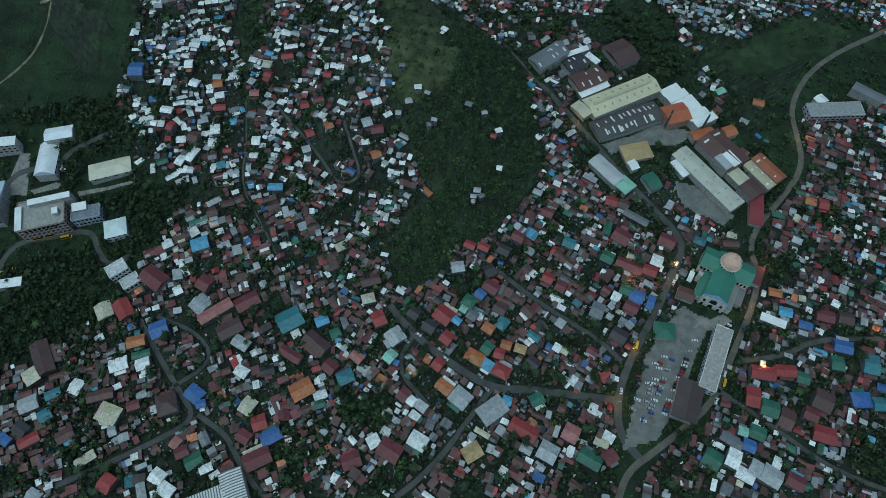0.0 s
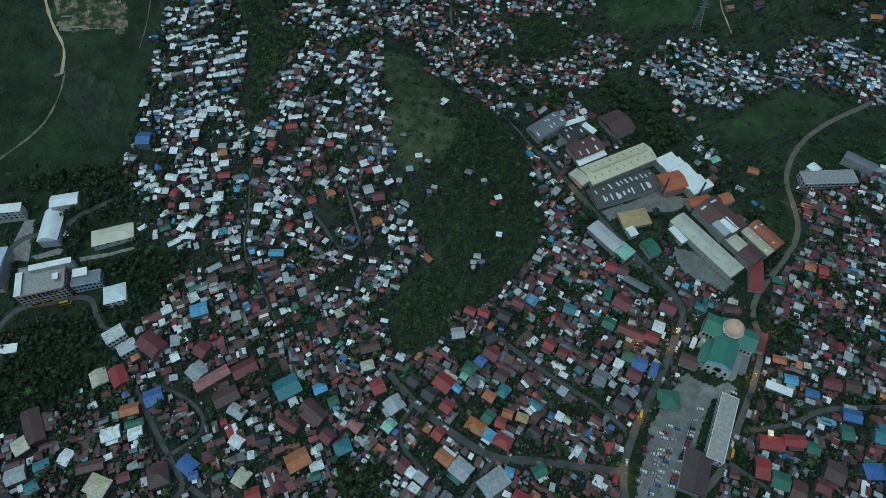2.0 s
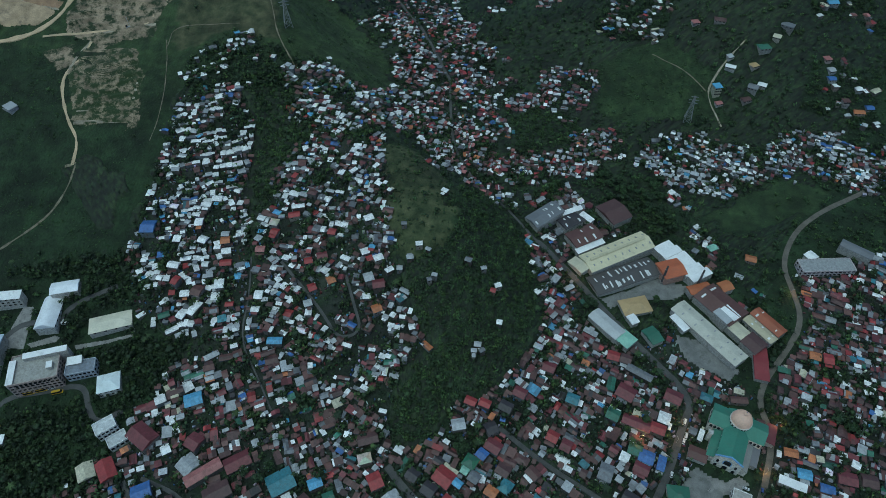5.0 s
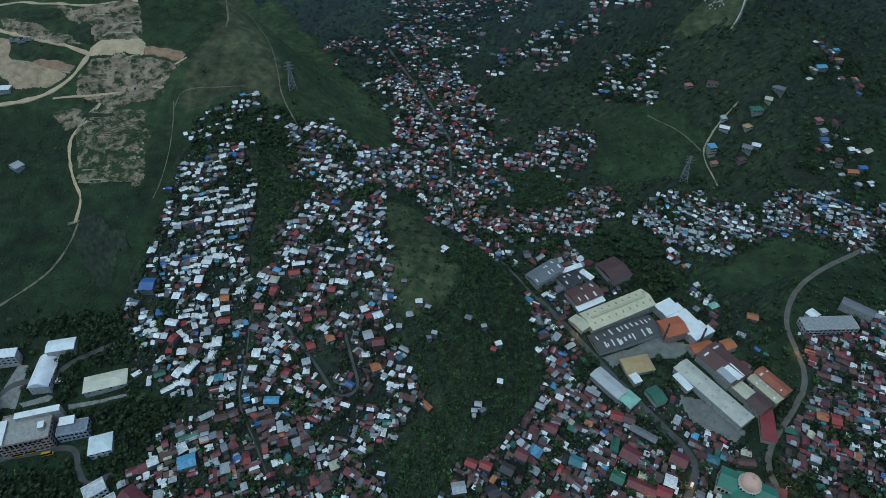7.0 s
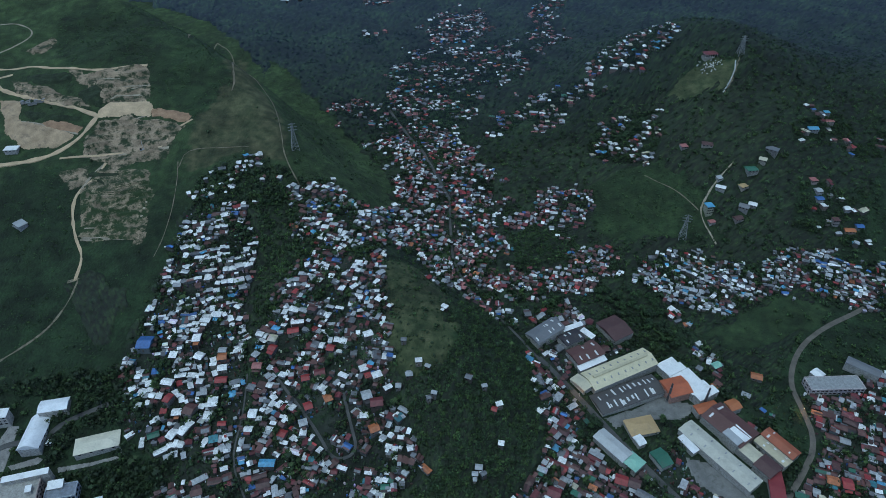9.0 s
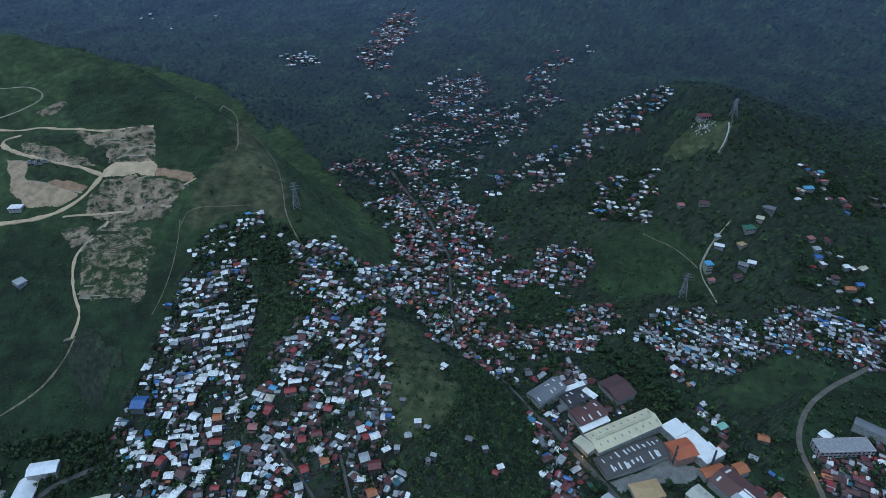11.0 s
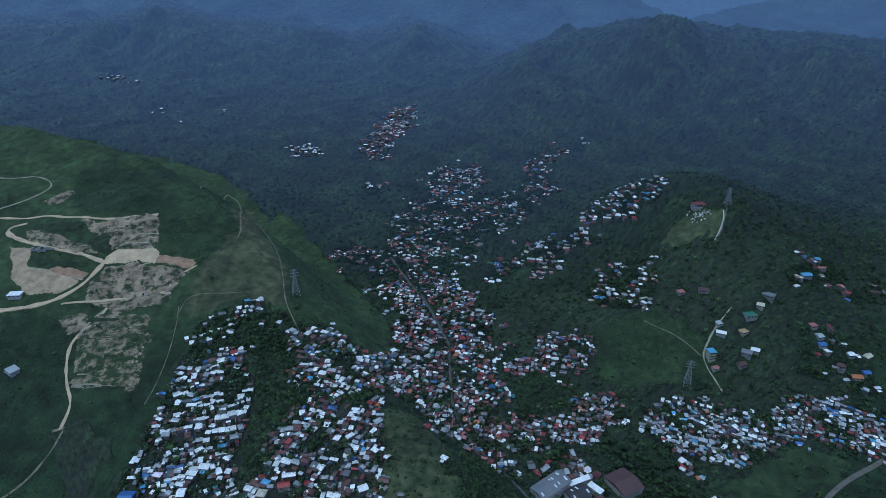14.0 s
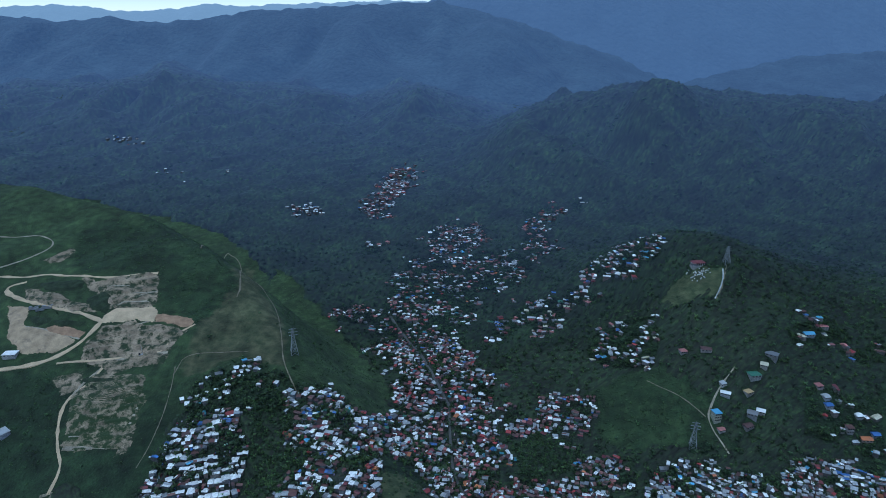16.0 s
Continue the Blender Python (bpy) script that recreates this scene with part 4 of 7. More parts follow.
# ---- large buildings ----
def hall(name, label, x, y, length, width, turn, h, roof, kind="gable", rise=None, wall=(0.4, 0.39, 0.36), vents=0, strips=0, ridge_vent=False, category="warehouse", windows=0, group="", over=0.5):
    """A long building: walls, roof, rows of roof lights or vents, windows along both sides."""
    take(x, y, length + 2, width + 2, turn, 5)
    us, vs = box_points(0, 0, length, width, turn, 4.0)
    base = float(ground(x + us, y + vs).mean())
    ob = thing(name, label, category, (x, y, base), turn, group)
    rise = width * 0.14 if rise is None else rise
    rv, rf = roof_shape(kind, length, width, h, rise, over)
    part("wall", mesh_of("wall", box_verts(-length / 2, length / 2, -width / 2, width / 2, -6, h), box_faces(), WALL, wall), ob)
    if kind == "gable":
        gv = [(-length / 2, -width / 2, h), (-length / 2, width / 2, h), (-length / 2, 0, h + rise), (length / 2, -width / 2, h), (length / 2, width / 2, h), (length / 2, 0, h + rise)]
        part("gable_wall", mesh_of("gable_wall", gv, [(0, 1, 2)[::-1], (3, 4, 5), (0, 3, 5, 2), (1, 2, 5, 4)], WALL, wall), ob)
    if kind == "arch":
        seg, a, b = 12, length / 2 + over, width / 2 + over
        prof = [(-b + 2 * b * i / seg, h + rise * math.sin(math.pi * i / seg)) for i in range(seg + 1)]
        rv = [(sx * a, py, pz) for sx in (-1, 1) for py, pz in prof]
        m = seg + 1
        rf = [(i, i + m, i + m + 1, i + 1) for i in range(seg)] + [tuple(range(m)), tuple(range(2 * m - 1, m - 1, -1)), (0, m - 1, 2 * m - 1, m)]
    tone = PAINT[roof] if isinstance(roof, str) else roof
    roof_ob = part("roof", mesh_of("roof", rv, rf, SHEET, tone), ob)
    slope = math.atan2(rise, width / 2 + over)
    for side in (-1, 1):
        for i in range(vents):
            u, k = (i + 0.7) / vents * length - length / 2, 0.5
            z = h + 0.2 + rise * (1 - k)
            m = pose(u, side * (width / 2 + over) * k, z, side * -math.degrees(slope) if side > 0 else math.degrees(slope))
            part("roof_vent", mesh_of("roof_vent", box_verts(-0.5, 0.5, -1.1, 1.1, -0.05, 0.3), box_faces(), STEEL), ob, m=m)
        for i in range(strips):
            shake = random.Random(int(x * 7 + y * 3 + i * 5 + side))
            u = ((i + 0.5 + shake.uniform(-0.4, 0.4)) / strips - 0.5) * length * 0.94
            z = h + 0.2 + rise * 0.5
            if shake.random() < 0.25:
                continue
            m = pose(u, side * (width / 2 + over) * 0.5, z, side * -math.degrees(slope) if side > 0 else math.degrees(slope))
            part("roof_light", mesh_of("roof_light", box_verts(-shake.uniform(0.4, 1.3), 0.6, -width * shake.uniform(0.05, 0.2), width * shake.uniform(0.03, 0.18), -0.02, 0.06), box_faces(), WHITE), ob, m=m)
        for i in range(windows):
            u = (i + 0.5) / windows * length - length / 2
            y0 = side * width / 2
            for z in np.arange(h - 1.9, 0.8, -3.2):
                part("window", mesh_of("window", box_verts(u - 0.9, u + 0.9, y0 - 0.08, y0 + 0.08, z, z + 1.3), box_faces(), DARK), ob)
    if ridge_vent:
        v, f = roof_shape("gable", length * 0.86, 2.0, 0.9, 0.5, 0.2)
        part("ridge_vent", mesh_of("ridge_vent", box_verts(-length * 0.43, length * 0.43, -1, 1, -0.6, 0.9) + v, box_faces() + [tuple(i + 8 for i in q) for q in f], SHEET, tuple(c * 0.85 for c in tone)), ob, m=pose(0, 0, h + rise + 0.1))
    return ob


def flat_block(name, label, x, y, length, width, turn, h, wall, deck, storeys=2, category="building", bays=8, parapet=0.9):
    """A flat-roofed block with a parapet and rows of windows."""
    take(x, y, length + 2, width + 2, turn, 5)
    us, vs = box_points(0, 0, length, width, turn, 4.0)
    ob = thing(name, label, category, (x, y, float(ground(x + us, y + vs).mean())), turn)
    a, b = length / 2, width / 2
    part("wall", mesh_of("wall", box_verts(-a, a, -b, b, -6, h), box_faces(), WALL, wall), ob)
    part("roof_deck", mesh_of("roof_deck", box_verts(-a + 0.3, a - 0.3, -b + 0.3, b - 0.3, h, h + 0.12), box_faces(), ROOF, deck), ob)
    for x0, x1, y0, y1 in ((-a, a, -b - 0.15, -b + 0.3), (-a, a, b - 0.3, b + 0.15), (-a - 0.15, -a + 0.3, -b + 0.3, b - 0.3), (a - 0.3, a + 0.15, -b + 0.3, b - 0.3)):
        part("parapet", mesh_of("parapet", box_verts(x0, x1, y0, y1, h - 0.2, h + parapet), box_faces(), WALL, tuple(min(0.8, c * 1.25) for c in wall)), ob)
    for s in range(storeys):
        z = h * (s + 0.35) / storeys
        for i in range(bays):
            u = (i + 0.5) / bays * length - a
            for side in (-1, 1):
                part("window", mesh_of("window", box_verts(u - length / bays * 0.32, u + length / bays * 0.32, side * b - 0.07, side * b + 0.07, z, z + h / storeys * 0.42), box_faces(), DARK), ob)
        for i in range(max(2, int(bays * width / length))):
            v = (i + 0.5) / max(2, int(bays * width / length)) * width - b
            for side in (-1, 1):
                part("window", mesh_of("window", box_verts(side * a - 0.07, side * a + 0.07, v - 0.9, v + 0.9, z, z + h / storeys * 0.42), box_faces(), DARK), ob)
    return ob


hall("warehouse", "long cream warehouse with a vented low gable roof", 151, 363, 66.0, 20, 26, 7.5, (0.70, 0.63, 0.43), rise=3.2, vents=9, ridge_vent=True)
hall("factory_shed", "long dark patched factory shed with roof lights", 153, 339, 61.2, 20, 22, 5, (0.085, 0.08, 0.078), rise=2.0, strips=14)
hall("warehouse", "grey steel warehouse with white roof lights", 91, 400, 33.1, 16.1, 38, 8, "grey", rise=2.2, strips=5)
hall("warehouse", "rusty maroon warehouse with a white roof edge", 124, 379, 28.3, 18.1, 27, 8, "rust", rise=2, strips=3)
hall("canopy", "white sheet canopy along a warehouse", 128, 368, 28, 5, 27, 7, "white", "shed", 0.8, category="roof")
hall("shed", "dark sheet-roofed workshop with roof lights", 114, 396, 19.9, 13.2, 31, 7, "dark", strips=3)
hall("shed", "long narrow white-roofed store", 117, 408, 20, 4, 24, 7.5, "white", "shed", 0.6)
hall("shed", "white-roofed store beside the workshop", 130, 402, 13, 5, -50, 6, "white", "shed", 0.6)
hall("old_mill", "old brown-roofed mill with worn walls", 157, 412, 21.6, 26, 29, 7, "brown", rise=3)
hall("store", "small yellowish store with a gable roof", 115, 347, 9.2, 15.8, 38, 5, "cream", rise=1.2)
for _i in range(6):
    _u = (_i - 2.5) * 7.4
    hall("factory_bay", "white stepped factory bay with a sheet roof", 205 + _u * math.cos(radians(-63)) + 1.2 * _i - 3, 353 + _u * math.sin(radians(-63)), 7.6, 17 + 1.6 * (_i % 3), -63, 8 + 0.4 * (_i % 2), "white", "shed", 1.1, group="stepped factory bays", over=0.2)
hall("factory_shed", "orange-roofed factory shed beside white bays", 194, 344, 20, 18, 16, 8.9, (0.50, 0.13, 0.06), rise=2.2, wall=(0.42, 0.25, 0.2))
hall("factory_shed", "dark maroon-roofed factory building", 226, 307, 35.8, 23.7, -56, 8, "rust", rise=3, strips=2)
hall("shed", "orange-roofed end of a factory shed", 213, 324, 19, 8.5, 16, 6.6, (0.48, 0.14, 0.06), rise=1.5)
hall("shed", "small orange-roofed shed beside the road", 236, 327, 10, 9.6, 21, 6, "orange", rise=1.5)
hall("raised_roof", "white raised roof over the factory", 230, 297, 14, 7, -59, 11, "white", "shed", 0.8, over=0.2)
hall("raised_roof", "white raised roof over the factory", 223, 294, 14, 6.4, -59, 10.6, "silver", "shed", 0.8, over=0.2)
hall("warehouse", "very long light grey warehouse roof", 209, 281, 64, 15.0, -56, 7, (0.55, 0.54, 0.46), rise=1.8, vents=5)
hall("shed", "beige-roofed shed between factory halls", 234, 283, 13, 11, -57, 7, "cream", rise=1.5)
hall("shed", "brown-roofed shed between factory halls", 242, 271, 14, 15, -56, 7, "brown", rise=1.5)
hall("factory_shed", "orange-red roofed factory shed with roof lights", 260, 291, 27, 10.7, -57, 7, (0.36, 0.1, 0.05), rise=1.8, strips=2)
hall("factory_shed", "cream-roofed narrow factory shed", 251, 284, 27, 8.2, -58, 7.4, (0.5, 0.44, 0.3), rise=1.4, strips=3)
hall("shelter", "low red-roofed shelter along the road", 243, 255, 10, 30, -14, 4, (0.26, 0.04, 0.045), rise=1.2)
hall("depot", "tan hip-roofed depot beside the factory", 157, 308, 23.5, 15.6, 13, 4, "tan", "hip", 2.6)
hall("hall", "white-roofed hall with a long low gable", 130, 289, 28.4, 12, -52, 6, (0.5, 0.52, 0.52), rise=1.8)
hall("hall", "mint-green roofed end of a hall", 143, 275, 12, 12.4, -50, 6.2, "mint", "hip", 2.2)
hall("shed", "dark green pointed-roof shed", 165, 279, 10.1, 14.6, 25, 5, "green", rise=2)
hall("shed", "small white-roofed shed beside the depot", 152, 294, 6.4, 8.3, 24, 5, "white")
hall("shed", "white lean-to beside the warehouse", 189, 291, 6, 15.6, 30, 5, "white", "shed", 0.7)
flat_block("school", "pale grey concrete school with flat roofs", 330, 350, 46, 14, 2, 6.5, (0.46, 0.41, 0.41), (0.33, 0.34, 0.34), 2, "school", 12)
hall("school_wing", "grey school wing with a sheet roof", 362, 366, 26, 9, -40, 8, "grey", category="school")
hall("school_wing", "white-roofed shed beside the school", 322, 362, 8, 9, -60, 5, "white", category="school")
flat_block("parish_hall", "long white flat-roofed hall with a stained roof", 187, 134, 48.5, 11.5, 64, 8, (0.62, 0.61, 0.58), (0.40, 0.38, 0.35), 2, "hall", 14)
hall("covered_court", "dark brown-roofed covered court", 163, 105, 27, 16.5, 68, 7, (0.07, 0.045, 0.045), rise=1.6)
hall("pavilion", "dark green roofed pavilion beside the car park", 156, 155, 13.9, 11.9, -8, 4, "green", "hip", 2.2)
hall("row_shops", "long white-roofed row of shops", 234, 162, 17, 5.0, -25, 5, "white", "shed", 0.8)
hall("assembly_hall", "white barrel-roofed assembly hall", -304, 285, 28, 14.7, 96, 4, (0.86, 0.89, 0.92), "arch", 4.2, category="hall", wall=(0.5, 0.5, 0.48), windows=6)
hall("assembly_wing", "white-roofed wing of the hall", -296, 304, 20, 11, 12, 6.5, (0.86, 0.89, 0.92), rise=1.5, category="hall")
college = flat_block("college", "four-storey beige college with a bare roof deck", -297, 239, 33.3, 25, 15, 13, (0.36, 0.28, 0.25), (0.36, 0.35, 0.32), 4, "school", 10, 1.2)
hall("college_roof", "white sheet roof strip on the college", -292, 249, 30, 4.5, 15, 15.4, "white", "shed", 0.6, category="roof", over=0.1)
hall("college_roof", "white sheet roof strip on the college", -311, 233, 4.6, 20, 15, 15.4, "white", "shed", 0.5, category="roof", over=0.1)
hall("roof_tank_room", "small white room on the college roof", -285, 239, 4, 5, 15, 16.5, "white", "shed", 0.4, category="roof", over=0.1)
hall("gymnasium", "wide beige hip-roofed gymnasium", -256, 279, 30.6, 14.1, 17, 3.8, (0.70, 0.66, 0.52), "hip", 2.0, category="hall", windows=4)
hall("villa", "white hip-roofed house with a balcony", -244, 231, 15.4, 14.4, 17, 6, (0.72, 0.80, 0.80), "hip", 2.4, wall=(0.6, 0.6, 0.57), category="house", windows=4)
flat_block("villa", "white modern villa with terraces", -237, 199, 14, 10, 37, 8, (0.62, 0.63, 0.62), (0.6, 0.62, 0.62), 2, "house", 5)
flat_block("villa_wing", "lower white villa wing with a terrace", -227, 191, 13, 9, 37, 5, (0.6, 0.62, 0.61), (0.5, 0.52, 0.52), 1, "house", 4)
flat_block("college_annexe", "blue-grey college annexe with sloped white roof", -267, 242, 20.6, 10.9, 13, 8, (0.34, 0.38, 0.42), (0.2, 0.23, 0.27), 2, "school", 7)
hall("annexe_roof", "sloping white roof of the annexe", -272, 246, 10, 6, 13, 9, "white", "shed", 1.2, category="roof", over=0.2)
hall("college_wing", "white-roofed college wing with many windows", -338, 294, 24, 7, 7, 12, "white", "shed", 1, category="school", windows=6)
hall("college_wing", "pale blue roofed college wing", -336, 250, 12, 31.8, 7, 12, (0.5, 0.6, 0.68), rise=2, category="school", windows=4)
hall("gatehouse", "long white-roofed shed beside trees", -317, 189, 22.2, 6.1, 9, 5, "white", "shed", 0.7)

for _i in range(7):
    _u = _i * 4.3 - 11
    _m = [(_u, 11.2, 12.9), (_u + 1.6, 7.4, 16.2), (_u + 2.0, 7.4, 16.2), (_u + 0.4, 11.2, 12.9)]
    part("rafter", mesh_of("rafter", _m + [(a, b, c + 0.4) for a, b, c in _m], box_faces(), WALL, (0.4, 0.33, 0.3)), college, "bare concrete rafter")
for _i in range(8):
    part("gallery_opening", mesh_of("gallery_opening", box_verts(_i * 3.0 - 12, _i * 3.0 - 10.2, -12.62, -12.4, 9.6, 11.4), box_faces(), DARK), college)


# ---- the church ----
def prism(name, verts, faces, material, parent, tint=None, label="", m=None):
    return part(name, mesh_of(name, verts, faces, material, tint), parent, label, m)


def block(name, x0, x1, y0, y1, z0, z1, material, parent, tint=None, label=""):
    return prism(name, box_verts(x0, x1, y0, y1, z0, z1), box_faces(), material, parent, tint, label)


def lathe(profile, n=28):
    """A turned shape from (radius, height) pairs."""
    verts = [(r * math.cos(2 * math.pi * k / n), r * math.sin(2 * math.pi * k / n), z) for r, z in profile for k in range(n)]
    faces = [(i * n + k, i * n + (k + 1) % n, (i + 1) * n + (k + 1) % n, (i + 1) * n + k) for i in range(len(profile) - 1) for k in range(n)]
    return verts, faces


def arch_panel(w, h, deep=0.2, n=8):
    """An upright arched panel in the x, z plane, facing -y."""
    out = [(-w / 2, 0), (w / 2, 0)] + [(w / 2 * math.cos(math.pi * k / n), h - w / 2 + w / 2 * math.sin(math.pi * k / n)) for k in range(n + 1)]
    m = len(out)
    verts = [(x, -deep / 2, z) for x, z in out] + [(x, deep / 2, z) for x, z in out]
    return verts, [tuple(range(m)), tuple(range(2 * m - 1, m - 1, -1))] + [(k, k + m, (k + 1) % m + m, (k + 1) % m) for k in range(m)]


def gable_solid(x0, x1, y0, y1, eave, top, axis):
    """A solid gable roof over a rectangle; axis: the way its ridge runs."""
    if axis == "y":
        xm = (x0 + x1) / 2
        ridge = [(xm, y0, top), (xm, y1, top)]
        faces = [(3, 2, 1, 0), (0, 1, 4), (2, 3, 5), (1, 2, 5, 4), (3, 0, 4, 5)]
    else:
        ym = (y0 + y1) / 2
        ridge = [(x0, ym, top), (x1, ym, top)]
        faces = [(3, 2, 1, 0), (3, 0, 4), (1, 2, 5), (0, 1, 5, 4), (2, 3, 4, 5)]
    return [(x0, y0, eave), (x1, y0, eave), (x1, y1, eave), (x0, y1, eave)] + ridge, faces


def church():
    cream, green, blue = (0.6, 0.57, 0.5), (0.045, 0.21, 0.15), (0.15, 0.36, 0.6)
    for y in (16, 32):
        take(192 + y * 0.485, 174 + y * 0.875, 26 if y < 20 else 40, 18, -29, 5)
    ob = thing("church", "cream domed church with a green cross-shaped roof", "church", (192, 174, gz(195, 185)), -29)
    block("nave_wall", -8, 8, 0.4, 40, -4, 12, WALL, ob, cream)
    block("transept_wall", -18, 18, 23.5, 39.5, -4, 11.95, WALL, ob, cream)
    prism("nave_roof", *gable_solid(-8.6, 8.6, 0.9, 41, 12.02, 16.4, "y"), SHEET, ob, green)
    prism("transept_roof", *gable_solid(-18.7, 18.7, 22.8, 40.2, 11.98, 16.2, "x"), SHEET, ob, green)
    front = [(-9, 0, -4), (9, 0, -4), (9, 0, 13), (4.5, 0, 15.2), (0, 0, 18), (-4.5, 0, 15.2), (-9, 0, 13)]
    fv = front + [(x, 0.88, z) for x, _, z in front]
    facade = prism("facade", fv, [tuple(range(6, -1, -1))[::-1], tuple(range(7, 14))[::-1]] + [(k, k + 7, (k + 1) % 7 + 7, (k + 1) % 7) for k in range(7)], WALL, ob, (0.62, 0.6, 0.53))
    prism("facade_window", *arch_panel(4.6, 5.4), DARK, facade, None, "dark arched window", pose(0, -0.03, 7))
    prism("window_surround", *arch_panel(5.6, 6.0, 0.1), ROOF, facade, blue, "pale blue surround", pose(0, -0.02, 6.8))
    for x in (-6, 6):
        prism("facade_window", *arch_panel(1.6, 3.6), DARK, facade, None, "", pose(x, -0.03, 6))
        prism("church_door", *arch_panel(2.0, 3.8), DARK, facade, None, "", pose(x, -0.03, 0))
    prism("church_door", *arch_panel(3.2, 5.0), DARK, facade, None, "", pose(0, -0.03, 0))
    for a, b in (((-9.2, 13), (0, 18.2)), ((0, 18.2), (9.2, 13))):
        prism("coping", [(a[0], -0.2, a[1]), (b[0], -0.2, b[1]), (b[0], 1.0, b[1]), (a[0], 1.0, a[1]), (a[0], -0.2, a[1] + 0.45), (b[0], -0.2, b[1] + 0.45), (b[0], 1.0, b[1] + 0.45), (a[0], 1.0, a[1] + 0.45)], box_faces(), ROOF, facade, blue)
    for side in (-1, 1):
        x0, x1 = sorted((side * 8.1, side * 13.5))
        block("aisle_wall", x0, x1, 1.5, 23.3, -4, 6, WALL, ob, cream)
        lo, hi = (x0, x1) if side < 0 else (x1, x0)
        av = [(lo - 0.3 * -side, 1.2, 6.0), (hi, 1.2, 8.2), (hi, 23.2, 8.2), (lo - 0.3 * -side, 23.2, 6.0)]
        av = [(x, y, z) for x, y, z in av] + [(x, y, z + 0.2) for x, y, z in av]
        f = box_faces() if side < 0 else [q[::-1] for q in box_faces()]
        prism("aisle_roof", av, f, SHEET, ob, green if side < 0 else (0.24, 0.26, 0.25))
        for k in range(6):
            prism("clerestory_window", *arch_panel(1.2, 2.4), DARK, ob, None, "", pose(side * 8.03, 4 + k * 3.3, 8.6, 0, 0, 90))
        for k in range(3):
            prism("transept_window", *arch_panel(1.7, 3.2), DARK, ob, None, "", pose(side * (11 + k * 2.6), 23.47, 6.6))
            prism("transept_window", *arch_panel(2.0, 3.8), DARK, ob, None, "", pose(side * 18.03, 27 + k * 4.2, 5.5, 0, 0, 90))
    v, f = lathe([(7.2, 11), (7.2, 16.6), (7.6, 16.8), (7.6, 17.3), (7.1, 17.4)])
    drum = prism("drum", v, f, SHEET, ob, (0.68, 0.66, 0.6), "", pose(0, 32, 0))
    for k in range(20):
        a = k * 18
        prism("drum_window", *arch_panel(1.1, 2.4), DARK, drum, None, "", pose(0, 0, 0, 0, 0, a) @ pose(0, -7.2, 14.0))
    v, f = lathe([(7.1 * math.cos(t), 17.35 + 7.6 * math.sin(t)) for t in np.linspace(0, 1.45, 12)] + [(1.0, 24.9), (1.0, 26.2), (0.5, 26.6), (0.05, 27.6)])
    dome = prism("dome", v, f, SHEET, ob, (0.80, 0.52, 0.40), "peach-coloured ribbed dome", pose(0, 32, 0))
    for k in range(16):
        rib = [(7.16 * math.cos(t), 17.4 + 7.65 * math.sin(t)) for t in np.linspace(0, 1.4, 9)]
        rv = [(r, s, z) for r, z in rib for s in (-0.08, 0.08)] + [(r + 0.05, s, z + 0.05) for r, z in rib for s in (-0.08, 0.08)]
        rf = [(18 + 2 * i, 18 + 2 * i + 2, 18 + 2 * i + 3, 18 + 2 * i + 1) for i in range(8)] + [(2 * i, 2 * i + 2, 18 + 2 * i + 2, 18 + 2 * i) for i in range(8)] + [(2 * i + 1, 18 + 2 * i + 1, 18 + 2 * i + 3, 2 * i + 3) for i in range(8)]
        prism("rib", rv, rf, SHEET, dome, (0.74, 0.47, 0.36), "", pose(0, 0, 0, 0, 0, k * 22.5))
    block("cross_shaft", -0.09, 0.09, 31.9, 32.1, 27.4, 29.2, STEEL, ob)
    block("cross_arm", -0.5, 0.5, 31.9, 32.1, 28.4, 28.6, STEEL, ob)
    block("bell_tower", -16.6, -13.9, 15.5, 18.2, -4, 11, WALL, ob, cream)
    prism("tower_roof", *roof_shape("hip", 2.7, 2.7, 11, 1.6, 0.3), ROOF, ob, (0.6, 0.62, 0.6), "", pose(-15.25, 16.85, 0))


church()
patch("church_plaza", [(178, 171), (191, 165), (201, 169), (207, 163), (193, 155), (176, 158)], CONCRETE, "pale paved square before the church", 0.28, 0.2, 1.5, "pavement")
hall("church_annexe", "grey flat-roofed church annexe", 216, 184, 22, 5, 61, 4.5, "grey", "shed", 0.5, category="building")
hall("church_annexe", "maroon sheet-roofed church annexe", 231, 197, 15, 6, 64, 5, "maroon", "shed", 0.9, category="building")
hall("church_annexe", "rusty sheet-roofed sheds beside the church", 176, 183, 12, 9, -25, 4.2, "rust", category="building")


# ---- tall things ----
def beam(a, b, t):
    """A square bar from a to b."""
    a, b = Vector(a), Vector(b)
    q = (b - a).to_track_quat("Z", "Y")
    c = [q @ Vector(s) * (t / 2) for s in ((-1, -1, 0), (1, -1, 0), (1, 1, 0), (-1, 1, 0))]
    return [tuple(a + s) for s in c] + [tuple(b + s) for s in c], box_faces()


def beams(pairs, t):
    verts, faces = [], []
    for a, b in pairs:
        v, f = beam(a, b, t)
        faces += [tuple(i + len(verts) for i in q) for q in f]
        verts += v
    return verts, faces


